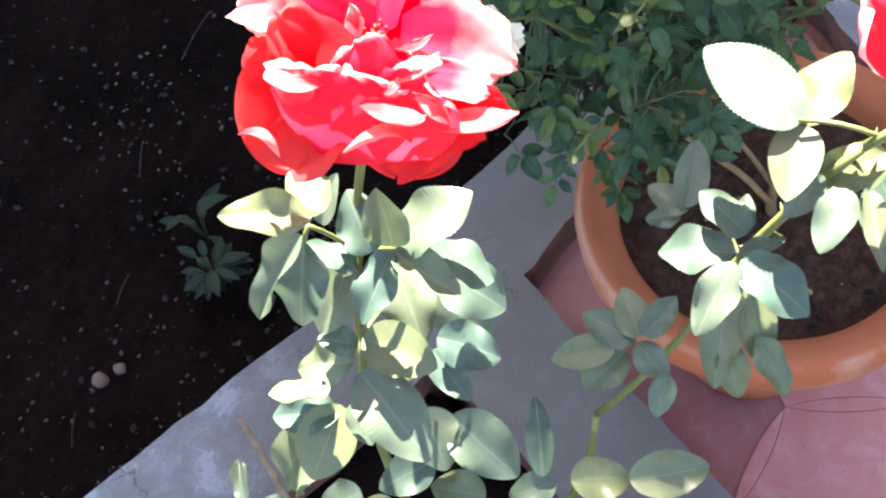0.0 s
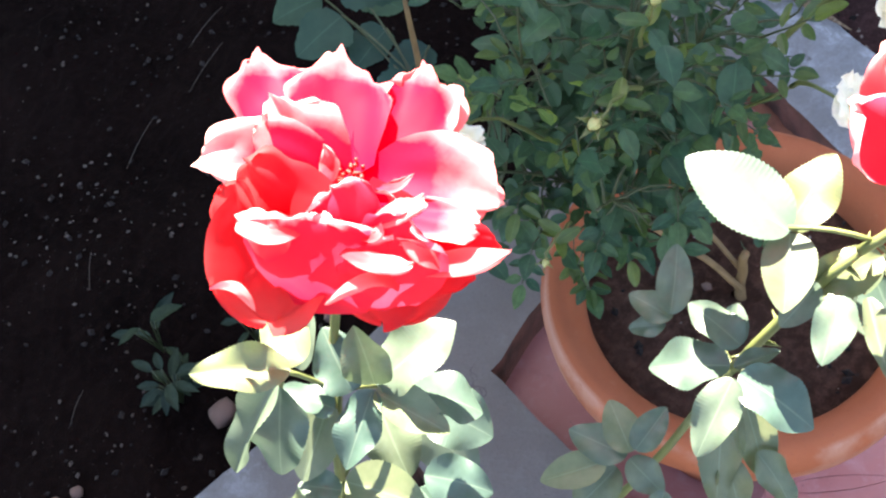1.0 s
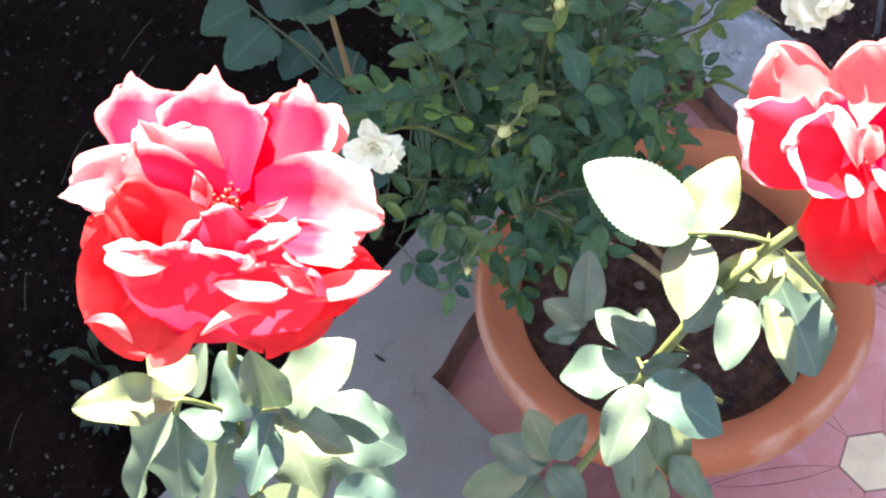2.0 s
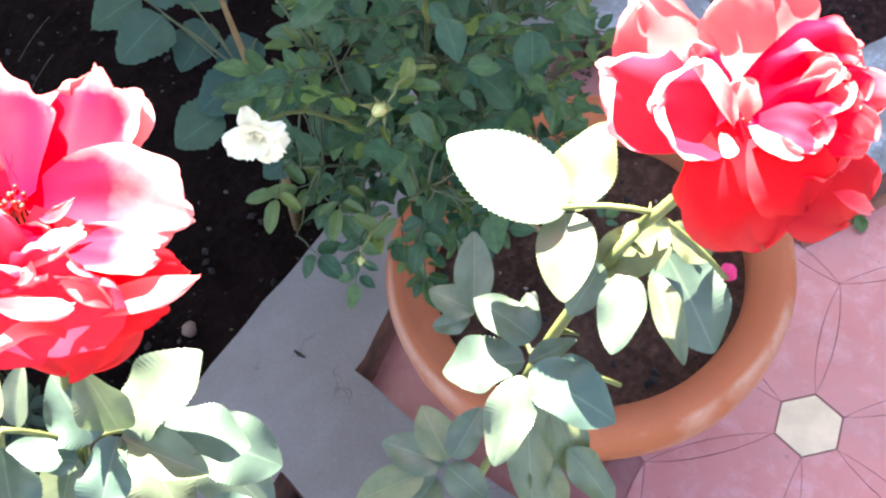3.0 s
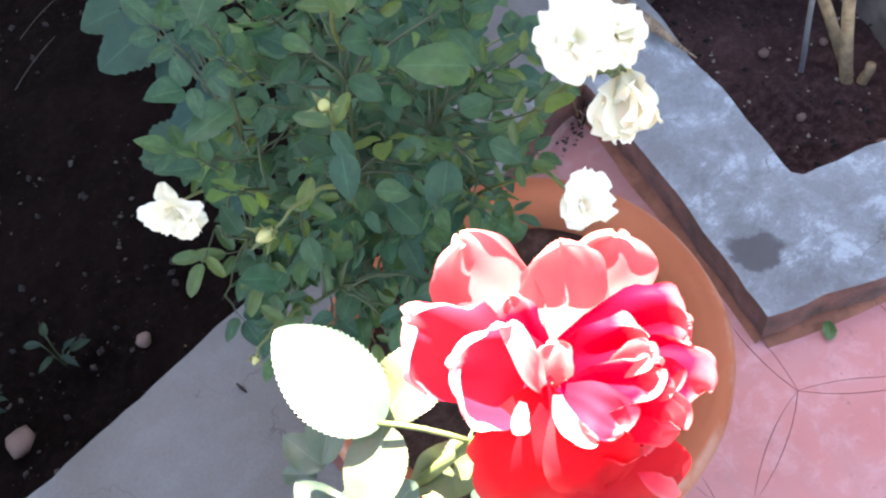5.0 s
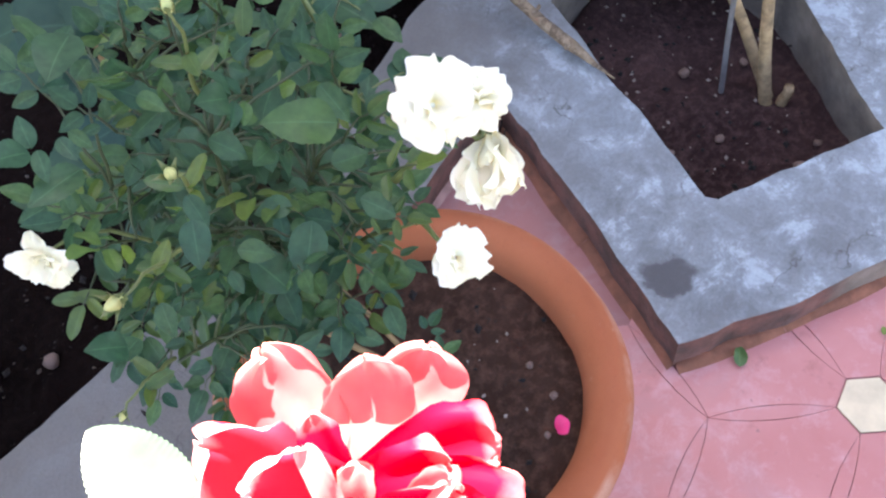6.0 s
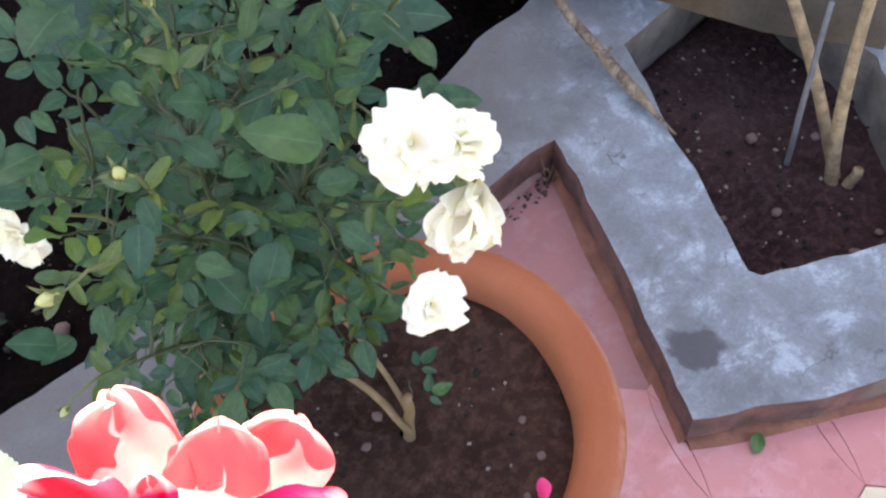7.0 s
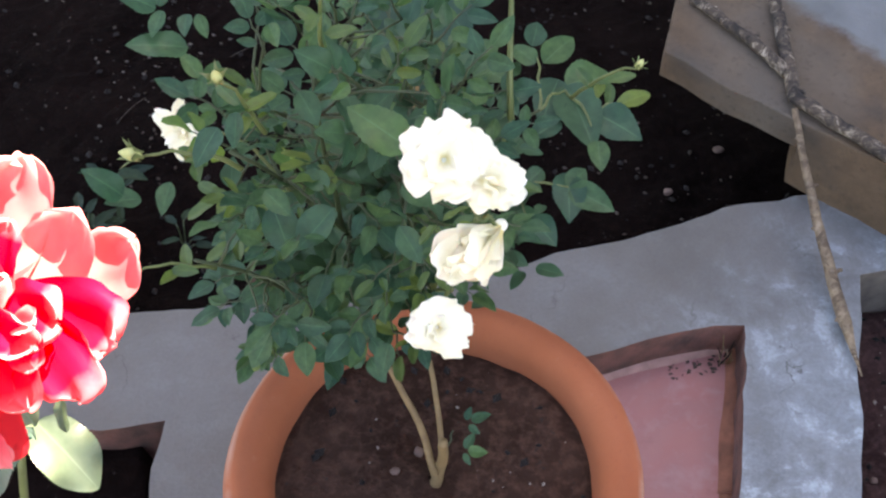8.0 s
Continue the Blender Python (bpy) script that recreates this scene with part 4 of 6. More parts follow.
def leaves_on_white_bush(plant):
    leaf(plant, BUSH_LEAVES, (-0.427, -0.217, 0.602), (-0.456, -0.196, 0.619), (-0.21, -0.24, 1.01), 1.0, 1)
    leaf(plant, BUSH_LEAVES, (-0.471, -0.234, 0.583), (-0.493, -0.246, 0.565), (-0.21, -0.24, 1.01), 1.2, 2)
    leaf(plant, BUSH_LEAVES, (-0.471, -0.221, 0.585), (-0.486, -0.209, 0.588), (-0.21, -0.24, 1.01), 1.1, 0)
    leaf(plant, BUSH_LEAVES, (-0.524, -0.220, 0.640), (-0.538, -0.236, 0.632), (-0.21, -0.24, 1.01), 1.0, 1)
    leaf(plant, BUSH_LEAVES, (-0.413, -0.192, 0.600), (-0.416, -0.215, 0.590), (-0.21, -0.24, 1.01), 1.0, 2)
    leaf(plant, BUSH_LEAVES, (-0.443, -0.246, 0.463), (-0.453, -0.263, 0.453), (-0.21, -0.24, 1.01), 1.0, 0)
    leaf(plant, BUSH_LEAVES, (-0.480, -0.183, 0.621), (-0.472, -0.200, 0.611), (-0.21, -0.24, 1.01), 1.0, 1)
    leaf(plant, BUSH_LEAVES, (-0.490, -0.153, 0.643), (-0.487, -0.170, 0.642), (-0.21, -0.24, 1.01), 1.0, 2)
    leaf(plant, BUSH_LEAVES, (-0.481, -0.097, 0.641), (-0.511, -0.111, 0.648), (-0.21, -0.24, 1.01), 1.3, 0)
    leaf(plant, BUSH_LEAVES, (-0.505, -0.214, 0.581), (-0.493, -0.228, 0.575), (-0.21, -0.24, 1.01), 1.0, 1)
    leaf(plant, BUSH_LEAVES, (-0.512, -0.212, 0.568), (-0.515, -0.223, 0.561), (-0.21, -0.24, 1.01), 1.0, 2)
    leaf(plant, BUSH_LEAVES, (-0.552, -0.213, 0.597), (-0.561, -0.226, 0.588), (-0.21, -0.24, 1.01), 1.0, 0)
    leaf(plant, BUSH_LEAVES, (-0.577, -0.215, 0.594), (-0.592, -0.215, 0.617), (-0.21, -0.24, 1.01), 0.9, 1)
    leaf(plant, BUSH_LEAVES, (-0.513, -0.217, 0.450), (-0.526, -0.229, 0.432), (-0.21, -0.24, 1.01), 1.2, 2)
    leaf(plant, BUSH_LEAVES, (-0.569, -0.211, 0.585), (-0.587, -0.215, 0.593), (-0.21, -0.24, 1.01), 1.0, 0)
    leaf(plant, BUSH_LEAVES, (-0.442, -0.175, 0.587), (-0.426, -0.174, 0.607), (-0.21, -0.24, 1.01), 1.0, 1)
    leaf(plant, BUSH_LEAVES, (-0.435, -0.231, 0.555), (-0.424, -0.246, 0.539), (-0.21, -0.24, 1.01), 1.1, 2)
    leaf(plant, BUSH_LEAVES, (-0.429, -0.207, 0.559), (-0.407, -0.215, 0.550), (-0.21, -0.24, 1.01), 1.1, 0)
    leaf(plant, BUSH_LEAVES, (-0.502, -0.218, 0.573), (-0.495, -0.236, 0.547), (-0.21, -0.24, 1.01), 1.0, 1)
    leaf(plant, BUSH_LEAVES, (-0.514, -0.205, 0.634), (-0.517, -0.220, 0.623), (-0.21, -0.24, 1.01), 1.0, 2)
    leaf(plant, BUSH_LEAVES, (-0.546, -0.146, 0.656), (-0.565, -0.145, 0.672), (-0.16, -0.32, 0.98), 1.0, 0)
    leaf(plant, BUSH_LEAVES, (-0.544, -0.146, 0.657), (-0.539, -0.135, 0.667), (-0.16, -0.32, 0.98), 1.0, 1)
    leaf(plant, BUSH_LEAVES, (-0.543, -0.147, 0.655), (-0.550, -0.160, 0.649), (-0.16, -0.32, 0.98), 1.0, 2)
    leaf(plant, BUSH_LEAVES, (-0.531, -0.146, 0.650), (-0.535, -0.161, 0.649), (-0.16, -0.32, 0.98), 0.9, 0)
    leaf(plant, BUSH_LEAVES, (-0.533, -0.158, 0.638), (-0.563, -0.161, 0.649), (-0.16, -0.32, 0.98), 0.8, 1)
    leaf(plant, BUSH_LEAVES, (-0.526, -0.147, 0.650), (-0.522, -0.156, 0.641), (-0.16, -0.32, 0.98), 1.0, 2)
    leaf(plant, BUSH_LEAVES, (-0.277, 0.026, 0.430), (-0.262, 0.054, 0.430), (-0.1, -0.36, 0.97), 1.0, 0)
    leaf(plant, BUSH_LEAVES, (-0.279, 0.007, 0.430), (-0.292, 0.032, 0.430), (-0.1, -0.36, 0.97), 1.0, 1)
    leaf(plant, BUSH_LEAVES, (-0.273, 0.006, 0.430), (-0.242, 0.033, 0.430), (-0.1, -0.36, 0.97), 1.05, 2)
    leaf(plant, BUSH_LEAVES, (-0.324, 0.024, 0.430), (-0.300, 0.033, 0.430), (-0.1, -0.36, 0.97), 1.2, 0)
    leaf(plant, BUSH_LEAVES, (-0.329, 0.016, 0.430), (-0.304, -0.006, 0.430), (-0.1, -0.36, 0.97), 1.0, 1)
    leaf(plant, BUSH_LEAVES, (-0.263, -0.020, 0.430), (-0.221, -0.014, 0.430), (-0.1, -0.36, 0.97), 1.15, 1)
    leaf(plant, BUSH_LEAVES, (-0.266, -0.013, 0.430), (-0.294, -0.054, 0.430), (-0.1, -0.36, 0.97), 1.0, 0)
    leaf(plant, BUSH_LEAVES, (-0.262, -0.020, 0.430), (-0.257, -0.087, 0.430), (-0.1, -0.36, 0.97), 1.0, 2)
    leaf(plant, BUSH_LEAVES, (-0.250, -0.052, 0.430), (-0.221, -0.082, 0.430), (-0.1, -0.36, 0.97), 1.1, 1)
    leaf(plant, BUSH_LEAVES, (-0.255, -0.080, 0.430), (-0.263, -0.108, 0.430), (-0.1, -0.36, 0.97), 1.0, 0)
    leaf(plant, BUSH_LEAVES, (-0.277, -0.055, 0.430), (-0.305, -0.071, 0.430), (-0.1, -0.36, 0.97), 1.0, 2)
    leaf(plant, BUSH_LEAVES, (-0.293, -0.023, 0.430), (-0.314, -0.030, 0.430), (-0.1, -0.36, 0.97), 1.1, 0)
    leaf(plant, YOUNG_LEAVES, (-0.231, -0.049, 0.430), (-0.201, -0.037, 0.430), (-0.1, -0.36, 0.97), 0.95, 0)
    leaf(plant, YOUNG_LEAVES, (-0.238, -0.049, 0.430), (-0.227, -0.026, 0.430), (-0.1, -0.36, 0.97), 0.8, 1)
    leaf(plant, BUSH_LEAVES, (-0.301, -0.144, 0.460), (-0.282, -0.131, 0.460), (-0.1, -0.36, 0.97), 1.2, 0)
    leaf(plant, BUSH_LEAVES, (-0.297, -0.131, 0.460), (-0.306, -0.171, 0.460), (-0.1, -0.36, 0.97), 0.9, 1)
    leaf(plant, BUSH_LEAVES, (-0.300, -0.145, 0.460), (-0.274, -0.168, 0.460), (-0.1, -0.36, 0.97), 1.1, 2)
    leaf(plant, BUSH_LEAVES, (-0.333, -0.164, 0.460), (-0.321, -0.189, 0.460), (-0.1, -0.36, 0.97), 1.1, 1)
    leaf(plant, BUSH_LEAVES, (-0.340, -0.160, 0.460), (-0.338, -0.183, 0.460), (-0.1, -0.36, 0.97), 1.1, 0)
    leaf(plant, BUSH_LEAVES, (-0.313, -0.125, 0.460), (-0.330, -0.137, 0.460), (-0.1, -0.36, 0.97), 1.0, 1)


def leaves_of_broad_plant(plant):
    leaf(plant, BROAD_LEAVES, (-0.292, 0.370, 0.170), (-0.343, 0.406, 0.160), (-0.19, -0.19, 0.93), 1.0, 0)
    leaf(plant, BROAD_LEAVES, (-0.315, 0.314, 0.190), (-0.378, 0.326, 0.180), (-0.19, -0.19, 0.93), 1.0, 1)
    leaf(plant, BROAD_LEAVES, (-0.292, 0.274, 0.170), (-0.350, 0.277, 0.160), (-0.19, -0.19, 0.93), 0.95, 0)
    leaf(plant, BROAD_LEAVES, (-0.344, 0.189, 0.190), (-0.394, 0.209, 0.180), (-0.19, -0.19, 0.93), 1.05, 1)
    leaf(plant, BROAD_LEAVES, (-0.381, 0.193, 0.170), (-0.429, 0.223, 0.160), (-0.19, -0.19, 0.93), 1.1, 0)
    leaf(plant, BROAD_LEAVES, (-0.365, 0.126, 0.190), (-0.421, 0.144, 0.180), (-0.19, -0.19, 0.93), 1.0, 1)
    leaf(plant, BROAD_LEAVES, (-0.288, 0.218, 0.170), (-0.347, 0.222, 0.160), (-0.19, -0.19, 0.93), 0.95, 0)
    leaf(plant, BROAD_LEAVES, (-0.280, 0.319, 0.190), (-0.261, 0.273, 0.180), (-0.19, -0.19, 0.93), 1.0, 1)
    leaf(plant, BROAD_LEAVES, (-0.389, 0.097, 0.170), (-0.421, 0.120, 0.160), (-0.19, -0.19, 0.93), 1.0, 0)
    leaf(plant, BROAD_LEAVES, (-0.329, 0.204, 0.361), (-0.294, 0.147, 0.338), (-0.08, -0.30, 0.89), 1.2, 0)
    leaf(plant, BROAD_LEAVES, (-0.378, 0.227, 0.330), (-0.324, 0.176, 0.331), (-0.08, -0.30, 0.89), 1.0, 1)


def first_bloom_petals(hub):
    rose_petal(hub, (5.9, -0.7, 4.0), (24.7, 15.7, -12.0), (29.9, 30.8, -16.0), (-0.3, -0.1, 0.95), 20.4, 1.0, 0.15, -0.08, PETAL_SUNNY, 1.0, ruffle=1.6)
    rose_petal(hub, (2.5, -0.7, 4.0), (-19.5, 21.4, -9.0), (-29.2, 43.0, -15.0), (0.25, -0.1, 0.95), 31.5, 1.7, 0.12, -0.1, PETAL_FAR, 1.0, ruffle=1.6)
    rose_petal(hub, (5.9, -0.4, 4.0), (18.4, 18.8, -6.0), (22.9, 38.4, -11.0), (-0.15, -0.1, 0.95), 32.3, 1.7, 0.14, -0.09, PETAL_FAR, 1.0, ruffle=1.6)
    rose_petal(hub, (3.5, -0.4, 5.0), (-2.2, 20.6, -3.0), (-2.0, 42.2, -8.0), (0.0, -0.1, 0.95), 36.6, 1.7, 0.14, -0.09, PETAL_FAR, 1.0, ruffle=1.6)
    rose_petal(hub, (-0.4, -4.3, 4.0), (-11.2, 8.7, 9.0), (-21.1, 23.7, 12.0), (0.35, -0.12, 0.9), 30.3, 1.5, 0.16, -0.06, PETAL_EAST, 1.0, ruffle=1.6)
    rose_petal(hub, (-0.9, -5.6, 4.0), (-19.6, 3.8, 13.0), (-43.1, 1.3, 16.0), (0.1, 0.1, 0.95), 28.1, 1.4, 0.16, -0.08, PETAL_EAST, 1.0, ruffle=1.6)
    rose_petal(hub, (8.3, -3.4, 4.0), (28.7, -1.5, 6.0), (50.6, -7.9, 6.0), (-0.05, 0.25, 0.92), 32.3, 1.25, 0.22, -0.1, PETAL_EAST, 1.0, ruffle=1.6)
    rose_petal(hub, (12.1, -11.1, 8.0), (29.5, -13.1, 17.0), (42.7, -14.9, 17.0), (0.0, 0.5, 0.85), 16.2, 0.7, 0.15, -0.08, PETAL_EAST, 1.0, ruffle=1.6)
    rose_petal(hub, (-0.9, -6.1, 4.0), (-21.2, -14.6, 13.0), (-34.2, -31.9, 2.0), (-0.4, -0.45, 0.8), 27.2, 0.5, -0.06, 0.03, PETAL_RED, 1.0)
    rose_petal(hub, (0.1, -7.0, 5.0), (-18.2, -21.9, 14.0), (-21.3, -44.6, 2.0), (-0.15, -0.5, 0.85), 42.5, 0.45, -0.05, 0.05, PETAL_RED, 1.0)
    rose_petal(hub, (5.1, -7.1, 5.0), (15.7, -26.3, 12.0), (13.2, -44.8, 2.0), (0.1, -0.5, 0.85), 42.5, 0.45, -0.05, 0.02, PETAL_RED, 1.0)
    rose_petal(hub, (9.3, -11.0, 6.0), (28.1, -22.7, 13.0), (41.2, -30.1, 6.0), (0.2, -0.35, 0.9), 32.3, 0.9, -0.05, 0.03, PETAL_RED, 1.0)
    rose_petal(hub, (17.3, -17.4, 11.0), (34.9, -20.7, 16.0), (48.6, -20.7, 13.0), (0.05, -0.4, 0.9), 15.3, 1.4, -0.05, 0.0, PETAL_RED, 1.0)
    rose_petal(hub, (17.6, -27.9, 15.0), (35.9, -25.7, 19.0), (51.7, -21.3, 17.0), (0.05, 0.55, 0.83), 10.5, 2.2, 0.1, -0.14, PETAL_RIM, 1.0, ruffle=1.6)
    rose_petal(hub, (-19.2, -31.4, 3.0), (-27.3, -17.2, 15.0), (-33.5, -3.0, 15.0), (-0.3, -0.45, 0.85), 20.4, 0.9, 0.0, 0.02, PETAL_RED, 1.0)
    rose_petal(hub, (1.2, -10.9, 12.0), (-12.9, -7.1, 22.0), (-26.7, 3.6, 20.0), (-0.2, -0.4, 0.9), 25.5, 0.9, -0.03, 0.03, PETAL_RED, 1.0)
    rose_petal(hub, (-9.1, -16.2, 26.0), (-18.3, -16.6, 28.0), (-28.1, -12.7, 26.0), (0.05, 0.4, 0.9), 11.9, 1.2, 0.05, -0.12, PETAL_RIM, 1.0, ruffle=1.6)
    rose_petal(hub, (-16.4, -26.1, 22.0), (-17.5, -20.1, 27.0), (-19.0, -14.3, 27.0), (0.05, 0.1, 0.97), 12.8, 1.0, 0.05, -0.08, PETAL_SUNNY, 1.0, ruffle=1.6)
    rose_petal(hub, (-1.2, -42.3, 6.0), (-3.3, -24.8, 24.0), (-3.1, -12.9, 28.0), (-0.1, -0.42, 0.9), 49.3, 0.7, -0.06, 0.04, PETAL_LIPPED, 0.5, ruffle=1.6)
    rose_petal(hub, (13.8, -41.1, 6.0), (17.2, -28.9, 22.0), (17.8, -17.9, 27.0), (0.1, -0.42, 0.9), 35.7, 0.7, -0.05, 0.04, PETAL_LIPPED, 0.5, ruffle=1.6)
    rose_petal(hub, (3.9, -25.8, 20.0), (2.0, -13.3, 28.0), (-1.4, -4.0, 28.0), (-0.15, -0.4, 0.9), 29.8, 1.1, -0.04, 0.03, PETAL_LIPPED, 0.7, ruffle=1.6)
    rose_petal(hub, (15.3, -28.9, 22.0), (18.8, -18.6, 29.0), (22.0, -11.5, 29.0), (0.1, -0.4, 0.9), 22.1, 1.4, -0.04, 0.05, PETAL_LIPPED, 0.7, ruffle=1.6)
    rose_petal(hub, (3.4, -22.8, 28.0), (13.8, -25.7, 33.0), (23.6, -25.9, 31.0), (0.0, 0.6, 0.8), 8.2, 1.0, -0.15, -0.1, PETAL_RIM, 1.0, ruffle=1.6)
    rose_petal(hub, (19.4, -33.4, 25.0), (10.3, -30.7, 29.0), (-2.5, -38.6, 23.0), (0.0, 0.6, 0.8), 6.1, 2.2, -0.15, -0.12, PETAL_RIM, 1.0, ruffle=1.6)
    rose_petal(hub, (30.9, -26.6, 25.0), (25.3, -22.3, 28.0), (19.4, -15.9, 27.0), (-0.15, 0.55, 0.83), 7.8, 1.1, -0.1, -0.1, PETAL_RIM, 1.0, ruffle=1.6)
    rose_petal(hub, (-38.3, -34.7, 9.0), (-29.2, -34.6, 13.0), (-24.5, -42.0, 8.0), (0.1, 0.6, 0.8), 4.4, 2.2, -0.15, -0.12, PETAL_RIM, 1.0, ruffle=1.6)
    rose_petal(hub, (7.5, -15.1, 26.0), (18.3, -11.8, 30.0), (26.1, -6.0, 27.0), (0.0, 0.6, 0.8), 9.2, 1.8, -0.1, -0.08, PETAL_RIM, 1.0, ruffle=1.6)
    rose_petal(hub, (8.8, -19.4, 30.0), (13.0, -18.3, 32.0), (14.0, -14.6, 31.0), (0.2, 0.3, 0.9), 3.7, 2.2, 0.0, -0.1, PETAL_RIM, 1.0, ruffle=1.6)
    rose_petal(hub, (-5.2, -3.3, 8.0), (-2.8, 1.8, 14.0), (-4.2, 8.4, 16.0), (0.3, 0.0, 0.9), 6.8, 2.2, 0.3, 0.0, PETAL_SUNNY, 1.0, ruffle=1.6)
    rose_petal(hub, (11.4, -3.6, 8.0), (16.9, -4.0, 16.0), (22.8, 0.0, 19.0), (0.0, 0.3, 0.9), 4.4, 2.2, 0.3, 0.0, PETAL_SUNNY, 1.0, ruffle=1.6)
    rose_petal(hub, (3.7, -8.0, 12.0), (11.7, -8.7, 22.0), (17.9, -7.7, 24.0), (0.0, -0.1, 0.95), 6.8, 1.0, 0.1, 0.05, PETAL_FAR, 1.0, ruffle=1.6)


def second_bloom_petals(hub):
    rose_petal(hub, (-3.2, 3.9, 2.0), (11.5, 26.3, -7.2), (17.4, 44.7, -0.7), (-0.12, -0.27, 0.94), 32, 0.55, 0.2, -0.05, PETAL_PALE, 0.6, ruffle=2.2)
    rose_petal(hub, (-3.2, 3.9, 2.0), (-19.5, 23.1, -4.1), (-30.5, 43.5, 3.1), (0.13, -0.22, 0.95), 32, 0.6, 0.2, -0.05, PETAL_PALE, 0.6, ruffle=2.2)
    rose_petal(hub, (-3.2, 3.9, 2.0), (0.7, 26.2, -1.5), (-1.0, 42.2, 5.8), (-0.02, -0.27, 0.94), 31, 0.5, 0.25, -0.04, PETAL_PALE, 0.6, ruffle=2.2)
    rose_petal(hub, (-3.2, 3.9, 2.0), (-30.5, 10.4, -0.6), (-47.6, 19.9, 13.2), (0.49, -0.36, 0.81), 35, 0.6, 0.4, 0.05, PETAL_LIPPED, 1, ruffle=2.2)
    rose_petal(hub, (-3.2, 3.9, 2.0), (22.9, 15.4, 4.9), (38.6, 19.0, 7.3), (-0.17, 0.03, 0.97), 29, 0.55, 0.25, -0.1, PETAL_FAR, 0.5, ruffle=2.2)
    rose_petal(hub, (-3.2, 3.9, 2.0), (29.3, 3.9, 8.8), (43.3, -1.2, 9.1), (-0.08, 0.03, 1.00), 25, 0.6, 0.25, -0.08, PETAL_FAR, 1, ruffle=2.2)
    rose_petal(hub, (3.2, -3.0, 8.0), (20.2, -5.6, 15.4), (33.5, -11.6, 12.6), (-0.03, 0.08, 1.00), 21, 0.6, 0.15, 0.1, PETAL_FAR, 0.8, ruffle=2.2)
    rose_petal(hub, (3.2, -5.1, 8.0), (15.2, -11.6, 14.2), (23.3, -18.3, 12.2), (0.03, -0.02, 1.00), 21, 0.5, 0.15, 0.08, PETAL_FAR, 0.6, ruffle=2.2)
    rose_petal(hub, (-3.2, 3.9, 2.0), (-11.4, 14.9, 6.0), (-16.1, 26.5, 8.1), (0.18, -0.16, 0.95), 14, 0.6, 0.35, -0.06, PETAL_FAR, 0.3, ruffle=2.2)
    rose_petal(hub, (-3.2, 3.9, 2.0), (-19.7, 2.9, 11.6), (-33.9, 5.2, 17.3), (0.17, 0.04, 0.98), 33, 0.5, 0.35, 0.1, PETAL_LIPPED, 1, ruffle=2.2)
    rose_petal(hub, (-5.7, -0.8, 9.8), (-11.3, 6.7, 17.9), (-17.3, 18.5, 17.9), (0.27, 0.09, 0.96), 9, 0.6, 0.3, 0.05, PETAL_PALE, 1, ruffle=2.2)
    rose_petal(hub, (-12.2, -4.3, 17.6), (-13.4, -8.3, 23.5), (-13.4, -11.9, 24.5), (-0.03, 0.08, 1.00), 5.5, 0.5, 0.1, 0.15, PETAL_PALE, 1, ruffle=2.2)
    rose_petal(hub, (-3.2, 3.9, 2.0), (11.1, 7.8, 14.4), (24.3, 14.5, 16.9), (-0.13, 0.08, 0.98), 25, 0.6, 0.3, -0.08, PETAL_FAR, 0.4, ruffle=2.2)
    rose_petal(hub, (-0.5, -2.6, 11.9), (11.9, 0.5, 20.3), (27.3, 6.5, 20.8), (-0.08, 0.13, 0.98), 16, 0.6, 0.25, 0.08, PETAL_FAR, 1, ruffle=2.2)
    rose_petal(hub, (-1.7, -3.5, 3.9), (-2.6, 4.5, 9.0), (-2.7, 13.1, 10.2), (-0.02, -0.22, 0.97), 12, 0.5, 0.2, -0.03, PETAL_PALE, 0.2, ruffle=2.2)
    rose_petal(hub, (12.5, 4.3, 16.4), (18.6, 9.0, 22.6), (24.3, 11.3, 24.8), (-0.03, 0.18, 0.97), 10, 0.7, 0.3, 0.1, PETAL_PALE, 1, ruffle=2.2)
    rose_petal(hub, (0.3, -2.4, 14.0), (8.4, -5.4, 23.1), (15.4, -10.6, 22.2), (0.03, -0.02, 1.00), 17, 0.5, 0.1, 0.1, PETAL_LIPPED, 0.5, ruffle=2.2)
    rose_petal(hub, (-1.8, -2.4, 13.9), (0.2, -9.6, 23.8), (7.8, -14.2, 24.9), (-0.08, 0.03, 1.00), 7, 0.7, 0.1, 0.2, PETAL_PALE, 1, ruffle=2.2)
    rose_petal(hub, (22.9, 5.5, 16.7), (25.9, 4.0, 22.7), (30.5, 0.8, 20.8), (-0.02, -0.02, 1.00), 13, 0.6, 0.3, 0.08, PETAL_FAR, 0.4, ruffle=2.2)
    rose_petal(hub, (-1.3, -3.8, 4.0), (-12.5, -17.8, 10.0), (-15.5, -27.2, 0.0), (-0.2, -0.45, 0.85), 29.7, 0.5, -0.05, 0.02, PETAL_RED, 1.0)
    rose_petal(hub, (0.4, -3.9, 5.0), (-6.7, -21.8, 14.0), (0.2, -39.2, -0.0), (-0.05, -0.5, 0.85), 42.6, 0.5, -0.08, 0.03, PETAL_RED, 1.0)
    rose_petal(hub, (4.4, -5.9, 5.0), (16.0, -19.9, 12.0), (30.1, -34.4, -0.0), (0.2, -0.5, 0.85), 37.6, 0.7, -0.06, 0.03, PETAL_RED, 1.0)
    rose_petal(hub, (2.7, -5.1, 8.0), (6.8, -18.2, 18.0), (13.1, -29.5, 8.0), (0.1, -0.45, 0.88), 29.7, 0.5, -0.08, 0.03, PETAL_RED, 1.0)
